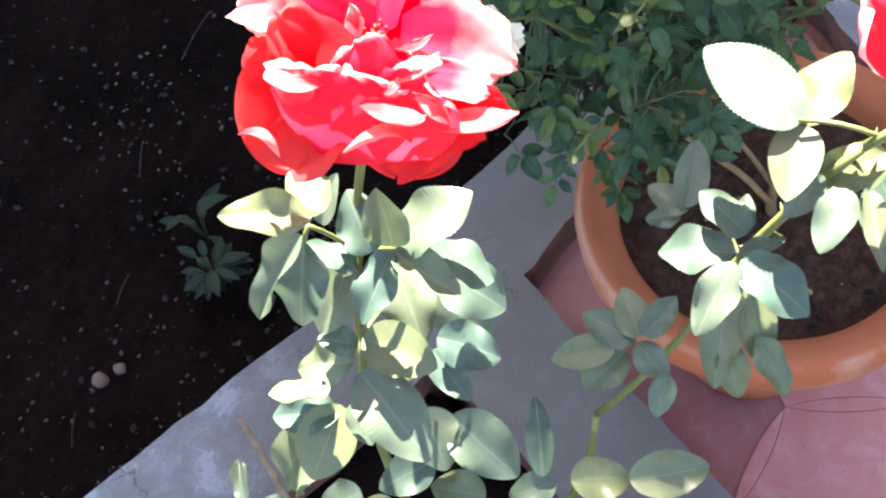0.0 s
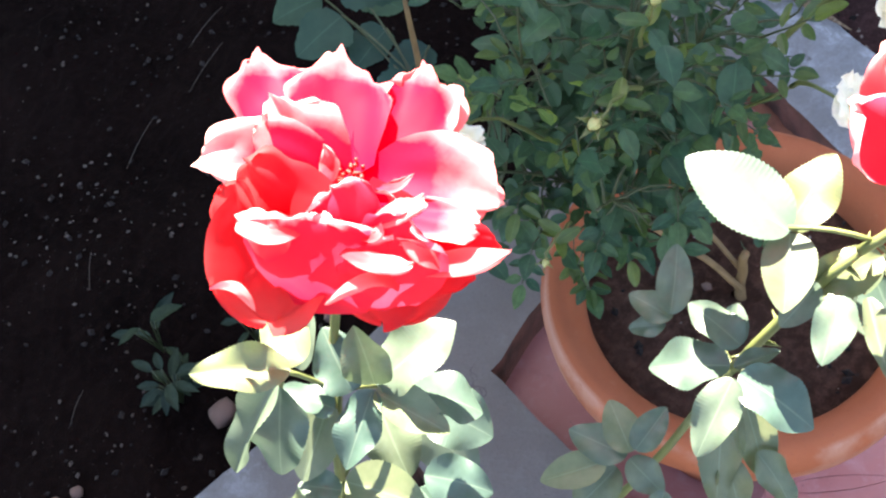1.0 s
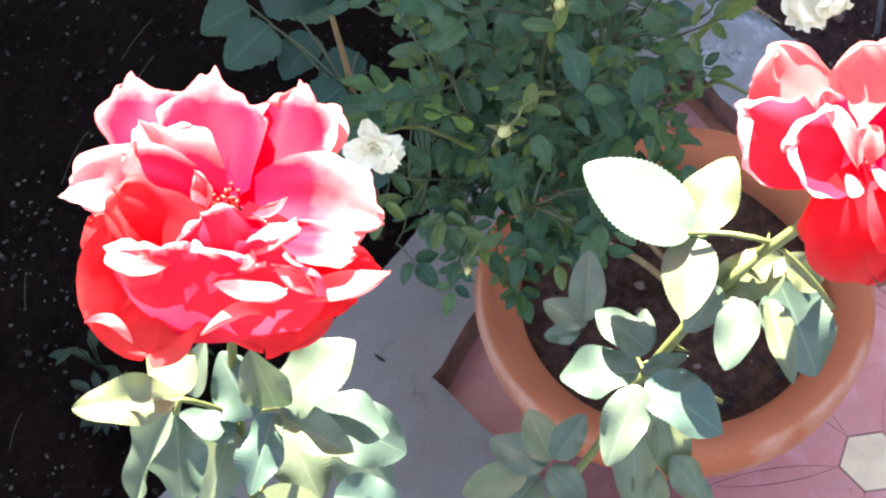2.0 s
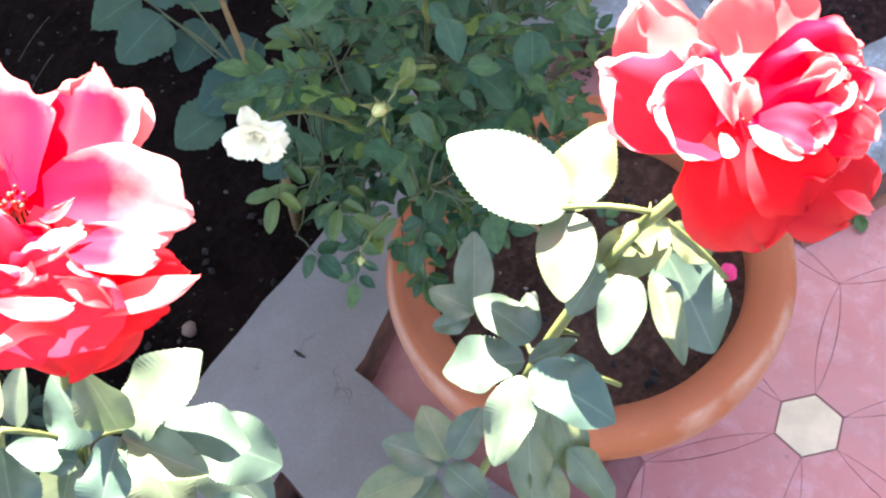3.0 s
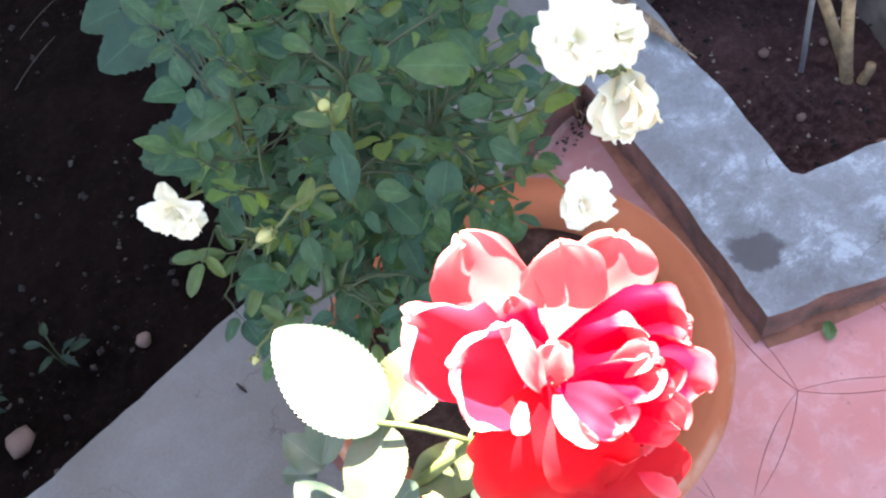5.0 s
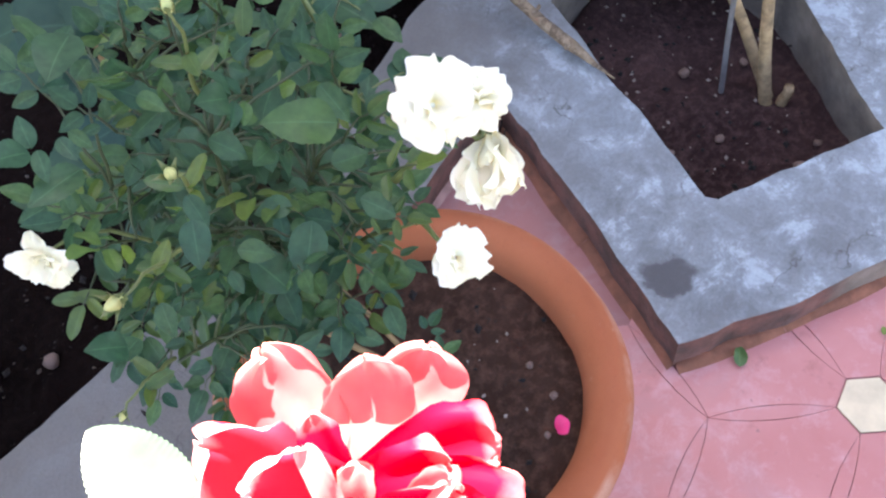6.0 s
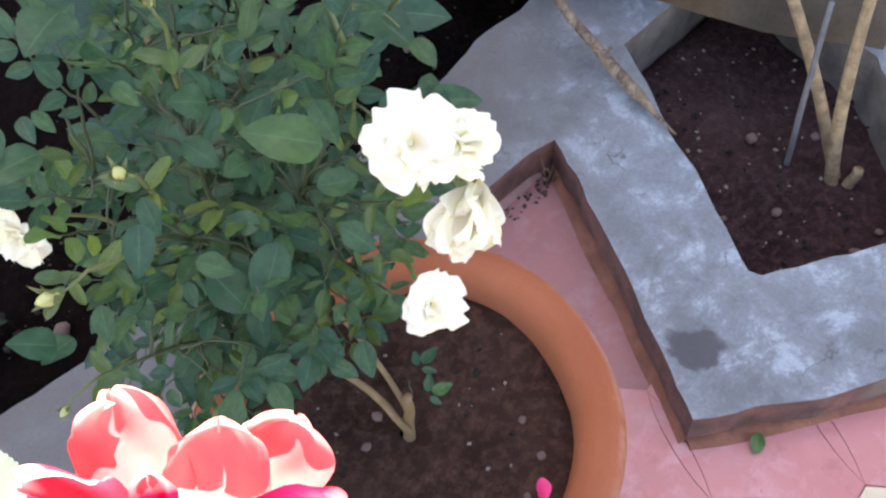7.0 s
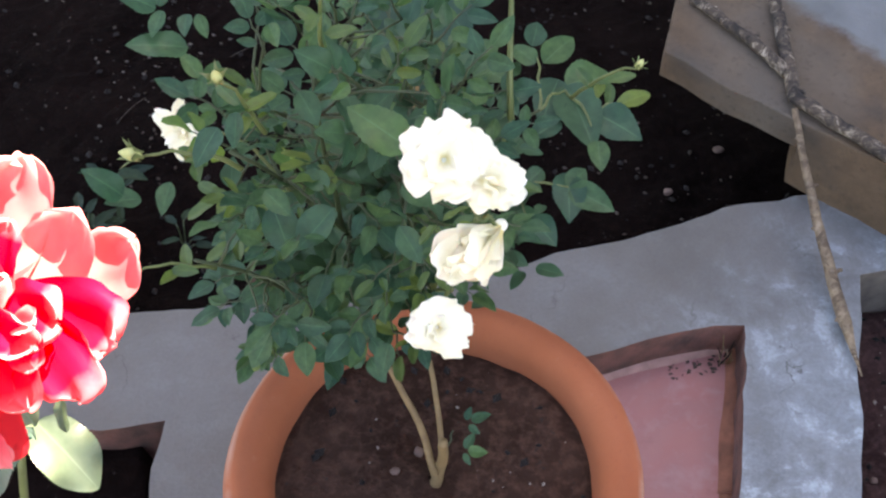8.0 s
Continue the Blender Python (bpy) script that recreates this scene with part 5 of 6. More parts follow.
    rose_petal(hub, (-15.7, -24.5, 8.0), (-11.4, -27.4, 9.0), (-5.1, -33.6, 4.0), (0.0, 0.35, 0.93), 5.5, 2.0, -0.1, -0.1, PETAL_SUNNY, 1.0, ruffle=2.2)
    rose_petal(hub, (24.1, -24.7, 8.0), (29.4, -28.6, 9.0), (37.5, -31.9, 5.0), (0.0, 0.35, 0.93), 7.1, 2.0, -0.1, -0.1, PETAL_SUNNY, 1.0, ruffle=2.2)


# ---- red rose plant, rooted in the planting pit ----
def build_red_rose():
    plant = thing("red_rose_bush", (-0.74, -0.12, -0.10), "tall rose bush with two open red blooms in planting pit", "rose bush")
    c1 = Vector((-0.757, -0.252, 0.820))
    hub = rose_hub(plant, "wide open red rose with pale pink petal rims", c1, (0.592, -0.794, -0.140), (0.717, 0.440, 0.541), (-0.368, -0.421, 0.829), 0.008, 44)
    first_bloom_petals(hub)
    c2 = Vector((-0.599, -0.395, 0.746))
    hub = rose_hub(plant, "open red and pale pink rose with drooping lower petals", c2, (0.612, -0.782, -0.118), (0.718, 0.487, 0.497), (-0.331, -0.389, 0.860), 0.003, 14)
    second_bloom_petals(hub)
    # canes
    root = Vector((-0.745, -0.13, -0.10))
    n1 = Vector((-0.785, -0.235, 0.70))
    n2 = Vector((-0.622, -0.370, 0.700))
    n3 = Vector((-0.656, -0.340, 0.624))
    for i in range(9):
        q = Vector((-0.656, -0.340, 0.624)).lerp(Vector((-0.620, -0.372, 0.700)), i / 8)
        bm = bmesh.new()
        d = Vector((math.cos(i * 2.4), math.sin(i * 2.4), 0.2))
        tube(bm, [q - plant.location, q + d * 0.008 - plant.location], [0.0016, 0.0002], 5)
        part("thorn", bm, STEM_GREEN, plant)
    for pts, r0, r1 in ((bend(root, n1, (-0.03, 0.01, 0), 14, 0.004, 1), 0.0045, 0.0022), (bend(n1, c1 - Vector((0.006, 0.004, 0.012)), (0.012, 0.014, -0.012), 5), 0.0018, 0.0020),
                        (bend(root + Vector((0.02, -0.02, 0)), (-0.680, -0.262, 0.360), (0.01, -0.02, 0.0), 10, 0.004, 2), 0.0040, 0.0026), (bend((-0.680, -0.262, 0.360), (-0.643, -0.318, 0.535), (0, -0.004, 0), 4), 0.0026, 0.0022), (bend((-0.643, -0.318, 0.535), n3, (-0.003, 0, 0.004), 4), 0.0022, 0.0022), (bend(n3, n2, (0, 0, 0.004), 5), 0.0024, 0.0022), (bend(n2, c2, (0.0, 0.0, -0.005), 5), 0.0022, 0.0024)):
        bm = bmesh.new()
        n = len(pts)
        tube(bm, [p - plant.location for p in pts], [r0 + (r1 - r0) * i / (n - 1) for i in range(n)], 9)
        part("cane", bm, STEM_GREEN, plant)
    leaves_below_first_bloom(plant)
    leaves_below_second_bloom(plant)
    # leaf stalks that tie the leaflets to the canes
    for i, (a, b) in enumerate((((-0.797, -0.233, 0.733), (-0.783, -0.237, 0.695)), ((-0.783, -0.237, 0.695), (-0.770, -0.243, 0.687)), ((-0.797, -0.233, 0.733), (-0.808, -0.226, 0.695)), ((-0.783, -0.237, 0.695), (-0.799, -0.236, 0.639)),
                                ((-0.799, -0.236, 0.639), (-0.816, -0.242, 0.600)), ((-0.799, -0.236, 0.639), (-0.755, -0.22, 0.615)), ((-0.816, -0.242, 0.600), (-0.76, -0.25, 0.575)), ((-0.618, -0.374, 0.705), (-0.633, -0.345, 0.710)), ((-0.618, -0.374, 0.705), (-0.612, -0.40, 0.67)),
                                ((-0.656, -0.340, 0.624), (-0.62, -0.30, 0.59)), ((-0.656, -0.340, 0.624), (-0.64, -0.37, 0.60)))):
        bm = bmesh.new()
        tube(bm, [p - plant.location for p in bend(a, b, (0, 0, 0.003), 4)], 0.0011, 6)
        part("leaf_stalk", bm, STEM_GREEN, plant)
    # short dead stub with thorns beside the kerb
    bm = bmesh.new()
    pts = bend((-0.862, -0.095, -0.09), (-0.832, -0.029, 0.283), (-0.012, -0.03, 0), 8, 0.004, 6)
    tube(bm, [p - plant.location for p in pts], [0.005 - 0.0003 * k for k in range(9)], 8)
    for k in range(4, 9):
        p = pts[k] - plant.location
        d = Vector((math.cos(k * 2.1), math.sin(k * 2.1), 0.3))
        tube(bm, [p, p + d * 0.007], [0.0016, 0.0002], 5)
    part("dead_cane", bm, BARK, plant, "dry brown thorny stub")
    return plant


red_rose = build_red_rose()


# ---- white rose bush in the pot ----
def white_bloom(plant, label, centre, axis, size, rings, seed):
    """A shaggy full bloom: rings of uneven petals, the innermost bent in over the heart."""
    rng = random.Random(seed)
    petals = []
    for n, opening, ln, wd in rings:
        off = rng.uniform(0, 360)
        for k in range(n):
            curl = rng.uniform(5, 60) if opening > 40 else rng.uniform(-55, -10)
            petals.append((off + 360 * k / n + rng.uniform(-22, 22), opening + rng.uniform(-20, 20), size * ln * rng.uniform(0.66, 1.28), size * wd * rng.uniform(0.80, 1.40), 0.25, curl, rng.uniform(-0.12, 0.05), rng.uniform(0.08, 0.22), 0))
    return bloom(plant, "white_bloom", label, centre, axis, (0.73, -0.68, 0), petals, [PETAL_WHITE], False, 0.0, BUD_CREAM, size * 0.1)


def bud(plant, place, axis, size=0.007):
    """A closed bud: pale core, green sepals and a short neck."""
    place, axis, size = Vector(place), Vector(axis).normalized(), size * 0.78
    m = frame_of(place - plant.location, axis, (1, 0.2, 0))
    bm = bmesh.new()
    lathe(bm, [(0.0004, 0), (size * 0.55, size * 0.5), (size * 0.62, size), (size * 0.4, size * 1.7), (0.0003, size * 2.2)], 10)
    core = part("flower_bud", bm, BUD_PALE, plant)
    core.matrix_basis = m
    for k in range(5):
        bm = bmesh.new()
        petal(bm, k * 72, 14 + 8 * (k % 3), size * 1.5, size * 0.7, 0.5, 30, 0.5, 0.05, k, size * 0.5, 0, 4, 6)
        part("sepal", bm, STEM_GREEN, core)


BUD_CREAM = plain("cream_heart", (0.95, 0.92, 0.78), 0.7, 0.1, 300, 0.0)
BUD_PALE = plain("pale_bud", (0.48, 0.50, 0.20), 0.6, 0.15, 300, 0.0)
STEM_YOUNG = plain("young_stem", (0.040, 0.058, 0.022), 0.5, 0.2, 60, 0.1)


def build_white_rose():
    base = Vector((-0.402, -0.222, SOIL_Z - 0.004))
    plant = thing("white_rose_bush", base, "leafy dark green rose bush with white blooms in pot", "rose bush")
    rng = random.Random(11)
    mid, radii = Vector((-0.415, -0.105, 0.37)), Vector((0.150, 0.135, 0.245))
    def twig(a, b, sag, r=0.0008, n=7, mat=None):
        bm = bmesh.new()
        pts = bend(a, b, sag, n, 0.004, rng.uniform(0, 50))
        tube(bm, [p - base for p in pts], [r * (1.5 - 0.8 * k / n) for k in range(n + 1)], 6)
        part("twig", bm, mat or STEM_YOUNG, plant)
        return pts
    hubs = [Vector((-0.43, -0.15, 0.30)), Vector((-0.40, -0.13, 0.32)), Vector((-0.45, -0.13, 0.36)), Vector((-0.39, -0.09, 0.38))]
    golden = 2.399963
    limbs = []
    for i, (x, y, z) in enumerate(((-0.55, -0.19, 0.50), (-0.52, -0.20, 0.60), (-0.47, -0.17, 0.60), (-0.50, -0.10, 0.53), (-0.44, -0.06, 0.54), (-0.38, -0.05, 0.50), (-0.30, -0.07, 0.46), (-0.33, -0.02, 0.42), (-0.52, -0.07, 0.42), (-0.42, -0.18, 0.52))):
        limbs += twig(hubs[i % 4], (x, y, z), (0, 0, 0.02), 0.0015, 9)[2:]
    for i in range(210):
        # points spread over a dome, a third of them inside it
        e = math.asin(min(1.0, 0.02 + 0.98 * ((i + 0.5) / 210)))
        a = i * golden
        rad = (0.98 if i % 3 else 0.66) * rng.uniform(0.85, 1.08)
        p = mid + Vector((radii.x * math.cos(a) * math.cos(e), radii.y * math.sin(a) * math.cos(e), radii.z * math.sin(e))) * rad
        p.x -= 0.13 * max(0.0, p.z - 0.46)
        p.y -= 0.45 * max(0.0, p.z - 0.50)
        out = Vector((math.cos(a), math.sin(a), 0)) * math.cos(e) + UP * (0.15 + 0.5 * math.sin(e)) + Vector((rng.uniform(-0.5, 0.5), rng.uniform(-0.5, 0.5), 0))
        out.normalize()
        if (p.y < -0.20 and p.z < 0.47) or (p.x < -0.50 and p.z < 0.50) or p.x > -0.345 + 0.25 * (p.y + 0.1):
            continue
        if p.y > -0.074 - 0.98 * (p.z - 0.5) and p.x > -0.374 + 0.226 * (p.y + 0.074):
            continue
        lean = p.x + 0.54 * (p.z - 0.45)
        if lean < -0.43 and p.y > -0.02 - 0.7 * (p.z - 0.45) + 0.394 * (lean + 0.43):
            continue
        ln = rng.uniform(0.024, 0.040)
        facing = UP * 1.0 + Vector((-0.3, -0.35, 0)) + Vector((rng.uniform(-0.45, 0.45), rng.uniform(-0.45, 0.45), 0))
        from_limb = min(limbs, key=lambda q: (q - p).length + (0.05 if q.z > p.z else 0.0))
        twig(from_limb, p, (0, 0, 0.006), n=5)
        twig(p, p + out * ln, (0, 0, 0.002), 0.0006, 4)
        spray(plant, rng.choice((YOUNG_LEAVES, BUSH_LEAVES, BUSH_LEAVES, YELLOW_LEAVES if i % 4 == 0 else BUSH_LEAVES)), p, p + out * ln, facing, 2 if rng.random() < 0.7 else 1, rng.uniform(0.014, 0.0225), rng)
    leaves_on_white_bush(plant)
    # skirt of leaves over the near side of the pot
    for i in range(34):
        p = Vector((rng.uniform(-0.53, -0.39), rng.uniform(-0.215, -0.14), rng.uniform(0.40, 0.51)))
        out = Vector((rng.uniform(-0.8, 0.5), rng.uniform(-0.9, 0.0), rng.uniform(-0.5, 0.2))).normalized()
        from_limb = min(limbs, key=lambda q: (q - p).length)
        twig(from_limb, p, (0, 0, 0.005), 0.0007, 5)
        twig(p, p + out * 0.024, (0, 0, 0.002), 0.0006, 4)
        spray(plant, YOUNG_LEAVES if i % 5 == 0 else BUSH_LEAVES, p, p + out * 0.024, UP + Vector((rng.uniform(-0.7, 0.0), rng.uniform(-0.7, 0.0), 0)), 2 if i % 2 else 1, rng.uniform(0.014, 0.024), rng)
    # low fringe that hangs over the rim of the pot
    for i in range(34):
        p = Vector((rng.uniform(-0.53, -0.40), 0, rng.uniform(0.32, 0.46)))
        p.y = -0.095 + 0.35 * (p.x + 0.48) * -1 * 0.6 + rng.uniform(-0.055, 0.05)
        out = Vector((-0.6 + rng.uniform(-0.5, 0.5), -0.6 + rng.uniform(-0.5, 0.5), rng.uniform(-0.3, 0.2))).normalized()
        from_limb = min(limbs, key=lambda q: (q - p).length)
        twig(from_limb, p, (0, 0, 0.005), n=5)
        twig(p, p + out * 0.026, (0, 0, 0.002), 0.0006, 4)
        spray(plant, YOUNG_LEAVES if i % 3 == 0 else BUSH_LEAVES, p, p + out * 0.026, UP + Vector((rng.uniform(-0.6, 0.1), rng.uniform(-0.6, 0.1), 0)), 2 if i % 2 else 1, rng.uniform(0.015, 0.024), rng)
    # young sprouts on the stem
    for i in range(2):
        p = base + Vector((0.010 + 0.006 * i, 0.004 + 0.010 * (i % 3), 0.050 + 0.012 * i))
        out = Vector((0.7 - 0.3 * i, -0.3 + 0.3 * (i % 2), 0.25)).normalized()
        twig(base + Vector((0.006, 0.004, 0.040 + 0.008 * i)), p, (0, 0, 0.002), 0.0007, 4)
        spray(plant, BUSH_LEAVES, p, p + out * 0.016, UP + Vector((-0.3, -0.3, 0)), 1, 0.014, rng)
    # uncountable small leaves deep inside the bush, one joined mesh
    verts, faces, uvs = [], [], []
    for i in range(620):
        a, e, rad = rng.uniform(0, 6.283), math.asin(rng.uniform(-0.05, 0.95)), rng.uniform(0.25, 0.8)
        p = mid + Vector((radii.x * math.cos(a) * math.cos(e), radii.y * math.sin(a) * math.cos(e), radii.z * math.sin(e))) * rad
        if p.y < -0.19 and p.z < 0.45:
            continue
        d = Vector((rng.uniform(-1, 1), rng.uniform(-1, 1), rng.uniform(-0.4, 0.4))).normalized()
        f = (UP + Vector((rng.uniform(-0.7, 0.5), rng.uniform(-0.7, 0.5), 0))).normalized()
        x = d.cross(f).normalized()
        f = x.cross(d)
        s = rng.uniform(0.014, 0.026)
        k = len(verts)
        src = BUSH_LEAVES[i % 3]
        for v in src.vertices:
            verts.append(p - base + (x * v.co.x + d * v.co.y + f * v.co.z) * s)
        for q in src.polygons:
            faces.append([k + n for n in q.vertices])
        uvs += [tuple(l.uv) for l in src.uv_layers[0].data]
    me = bpy.data.meshes.new("inner_foliage")
    me.from_pydata(verts, [], faces)
    layer = me.uv_layers.new(name="UVMap")
    for l, uv in zip(layer.data, uvs):
        l.uv = uv
    me.materials.append(LEAF_BUSH)
    me.polygons.foreach_set("use_smooth", [True] * len(me.polygons))
    ob = new("inner_foliage", me)
    ob.parent = plant
    tagged(ob, "dense small dark green leaves", kind="stuff")
    # stems out of the soil
    for a, b, r in ((base + Vector((0, 0, 0.02)), hubs[0], 0.0032), (base + Vector((0.006, 0.004, 0.035)), hubs[1], 0.0024), (base, base + Vector((0.006, 0.004, 0.064)), 0.0050)):
        bm = bmesh.new()
        pts = bend(a, b, (0.004, 0.004, 0.0), 8, 0.003, r * 1000)
        tube(bm, [p - base for p in pts], [r * (1 - 0.3 * k / 8) for k in range(9)], 9)
        part("stem", bm, STEM_BROWN, plant)
    for a, b in (((-0.300, -0.070, 0.460), (-0.265, -0.026, 0.430)), ((-0.300, -0.070, 0.460), (-0.276, 0.014, 0.430)), ((-0.265, -0.026, 0.430), (-0.253, -0.075, 0.430)), ((-0.345, -0.125, 0.450), (-0.300, -0.144, 0.460)), ((-0.330, -0.100, 0.450), (-0.335, -0.164, 0.460)), ((-0.250, -0.052, 0.430), (-0.229, -0.047, 0.430))):
        twig(a, b, (0, 0, 0.004), 0.0009, 6, STEM_GREEN)
    # long shoot
    twig((-0.37, -0.14, 0.42), (-0.340, -0.125, 0.514), (0, 0, 0), 0.0018, mat=STEM_GREEN)
    twig((-0.340, -0.125, 0.514), (-0.323, -0.022, 0.661), (0, 0, 0), 0.0015, mat=STEM_GREEN)
    # blooms
    neck = Vector((-0.408, -0.288, 0.628))
    white_bloom(plant, "full creamy white bloom, drooping", (-0.424, -0.279, 0.660), (-0.10, -0.58, 0.75), 0.0222, [(6, 96, 1.0, 1.2), (5, 78, 0.85, 1.15), (4, 50, 0.6, 1.0), (4, 64, 0.36, 1.1)], 3)
    white_bloom(plant, "ragged fading white bloom", (-0.403, -0.286, 0.648), (0.35, -0.42, 0.78), 0.0195, [(6, 94, 1.0, 1.05), (5, 70, 0.85, 0.95), (3, 40, 0.5, 0.8)], 5)
    white_bloom(plant, "half open creamy white bloom", (-0.398, -0.291, 0.619), (-0.83, -0.56, 0.02), 0.033, [(6, 24, 1.0, 0.80), (5, 15, 1.05, 0.75), (4, 8, 0.9, 0.7)], 4)
    white_bloom(plant, "flat white bloom with notched petals", (-0.424, -0.284, 0.530), (0.10, -0.70, 0.65), 0.0180, [(7, 92, 1.0, 1.05), (5, 74, 0.8, 1.0), (4, 56, 0.5, 1.0), (4, 66, 0.3, 1.1)], 6)
    white_bloom(plant, "small fading cream bloom", (-0.543, -0.072, 0.490), (-0.66, -0.50, 0.30), 0.024, [(9, 74, 1.0, 0.62), (7, 58, 0.9, 0.6), (5, 35, 0.7, 0.5)], 7)
    for a, b, sag, r in ((hubs[1], neck, (0.01, -0.02, 0.06), 0.0022), (neck, (-0.424, -0.279, 0.658), (0, 0, 0.003), 0.0014), (neck, (-0.403, -0.286, 0.646), (0, 0, 0.002), 0.0014), (neck, (-0.398, -0.291, 0.619), (0, 0, 0.002), 0.0014), ((-0.405, -0.24, 0.50), (-0.424, -0.284, 0.528), (0.0, 0.0, 0.008), 0.0013), (hubs[1], (-0.405, -0.24, 0.50), (0, 0, 0.01), 0.0015), (hubs[2], (-0.543, -0.072, 0.490), (0, 0.02, 0.03), 0.0013)):
        twig(a, b, sag, r, mat=STEM_GREEN)
    # buds on their stalks
    for p, ax, root, size in (((-0.564, -0.206, 0.612), (-0.8, -0.1, 0.5), (-0.515, -0.20, 0.585), 0.0075), ((-0.520, -0.212, 0.662), (-0.2, -0.2, 1), (-0.50, -0.19, 0.60), 0.006), ((-0.388, -0.029, 0.528), (-0.1, 0, 1), (-0.39, -0.05, 0.46), 0.005),
                              ((-0.468, -0.17, 0.69), (0.1, 0.2, 1), (-0.46, -0.16, 0.61), 0.006), ((-0.262, -0.128, 0.548), (0.5, 0, 1), (-0.29, -0.10, 0.50), 0.005), ((-0.585, -0.175, 0.478), (-0.6, -0.3, 0.2), (-0.54, -0.16, 0.45), 0.0045)):
        bud(plant, p, ax, size)
        twig(root, p, (0, 0, 0.006), 0.0010, mat=STEM_GREEN)
        for k in range(3):
            q = Vector(root).lerp(Vector(p), 0.35 + 0.12 * k)
            d = Vector((math.cos(k * 2.1 + p[0] * 40), math.sin(k * 2.1 + p[0] * 40), 0.25))
            leaf(plant, YOUNG_LEAVES, q, q + d * 0.018, UP + Vector((-0.3, -0.3, 0)), 1.0, k)
    return plant


white_rose = build_white_rose()

# ---- house wall that throws the shade, out of sight beyond the bed ----
bm = bmesh.new()
bmesh.ops.create_cube(bm, size=1, matrix=pose(-0.62 + 2.12 + 0.11, -0.30 + 2.12 + 0.11, 0, 0, 0, -45) @ Matrix.Diagonal((16, 0.3, 2 * (0.692 + 3.0 * math.tan(radians(SUN_EL))), 1)))
wall = tagged(obj_from(bm, "wall_north", PLASTER, False), "plastered house wall beyond the flower bed", "wall", kind="structure")


# ---- broad-leaved seedling and weeds in the bed ----
def build_broad_plant():
    root = Vector((-0.345, 0.205, -0.10))
    plant = thing("broad_leaved_plant", root, "young plant with broad toothed dark green leaves in the bed", "plant")
    leaves_of_broad_plant(plant)
    top = Vector((-0.335, 0.185, 0.30))
    bm = bmesh.new()
    tube(bm, [p - root for p in bend(root, top, (0.01, 0.005, 0), 9, 0.004, 3)], [0.006 - 0.0004 * k for k in range(10)], 8)
    part("stem", bm, STEM_BROWN, plant)
    for ob in [o for o in plant.children if o.name.startswith("leaf")]:
        p = ob.matrix_basis.translation + root
        q = root.lerp(top, max(0.3, min(1.0, (p.z - root.z) / 0.42)))
        bm = bmesh.new()
        tube(bm, [x - root for x in bend(q, p, (0, 0, 0.01), 5)], 0.0013, 6)
        part("leaf_stalk", bm, STEM_YOUNG, plant)
    return plant


broad_plant = build_broad_plant()


def build_weed(place, n, size, seed):
    rng = random.Random(seed)
    place = Vector(place)
    weed = thing("weed", place, "small dark green weed growing in the bare soil", "weed", group="weeds in the bed")
    for i in range(n):
        a = i * 2.4 + rng.uniform(-0.3, 0.3)
        r = size * rng.uniform(0.2, 0.7)
        p = place + Vector((math.cos(a) * r * 0.5, math.sin(a) * r * 0.5, 0.02 + rng.uniform(0, 0.05)))
        d = Vector((math.cos(a), math.sin(a), rng.uniform(-0.1, 0.3)))
        leaf(weed, WEED_LEAVES, p, p + d * size * rng.uniform(0.5, 0.8), UP + Vector((rng.uniform(-0.4, 0.2), rng.uniform(-0.4, 0.2), 0)), 1.0, i)
        bm = bmesh.new()
        tube(bm, [x - place for x in bend(place, p, (0, 0, 0.004), 4)], 0.001, 5)
        part("weed_stem", bm, STEM_YOUNG, weed)
    return weed


build_weed((-0.700, 0.315, -0.105), 20, 0.048, 2)
build_weed((-0.665, 0.385, -0.105), 7, 0.050, 5)
build_weed((-0.590, 0.295, -0.105), 6, 0.040, 9)


# ---- concrete slab and dry branches at the end of the kerb ----
bm = slab_from([rough_loop([(0.36, -0.17), (0.285, -0.055), (0.228, 0.066), (0.142, 0.168), (0.124, 0.192), (0.22, 0.36), (0.5, 0.5), (0.8, 0.2)], 0.03, 0.005, 27.0)], -0.002, 0.0595, 0)
block = tagged(obj_from(bm, "concrete_block", TAN_STONE, False), "tan weathered concrete block standing on the kerb", "concrete block")
bm = slab_from([rough_loop([(0.36, -0.17), (0.285, -0.055), (0.228, 0.066), (0.142, 0.168), (0.103, 0.208), (0.0, 0.334), (0.06, 0.44), (0.55, 0.60), (0.85, 0.2)], 0.03, 0.005, 27.0)], 0.0598, 0.098, 0.020)
slab = tagged(obj_from(bm, "concrete_slab", TAN_STONE, False), "broken tan concrete slab lying on a block over the bed", "concrete slab")


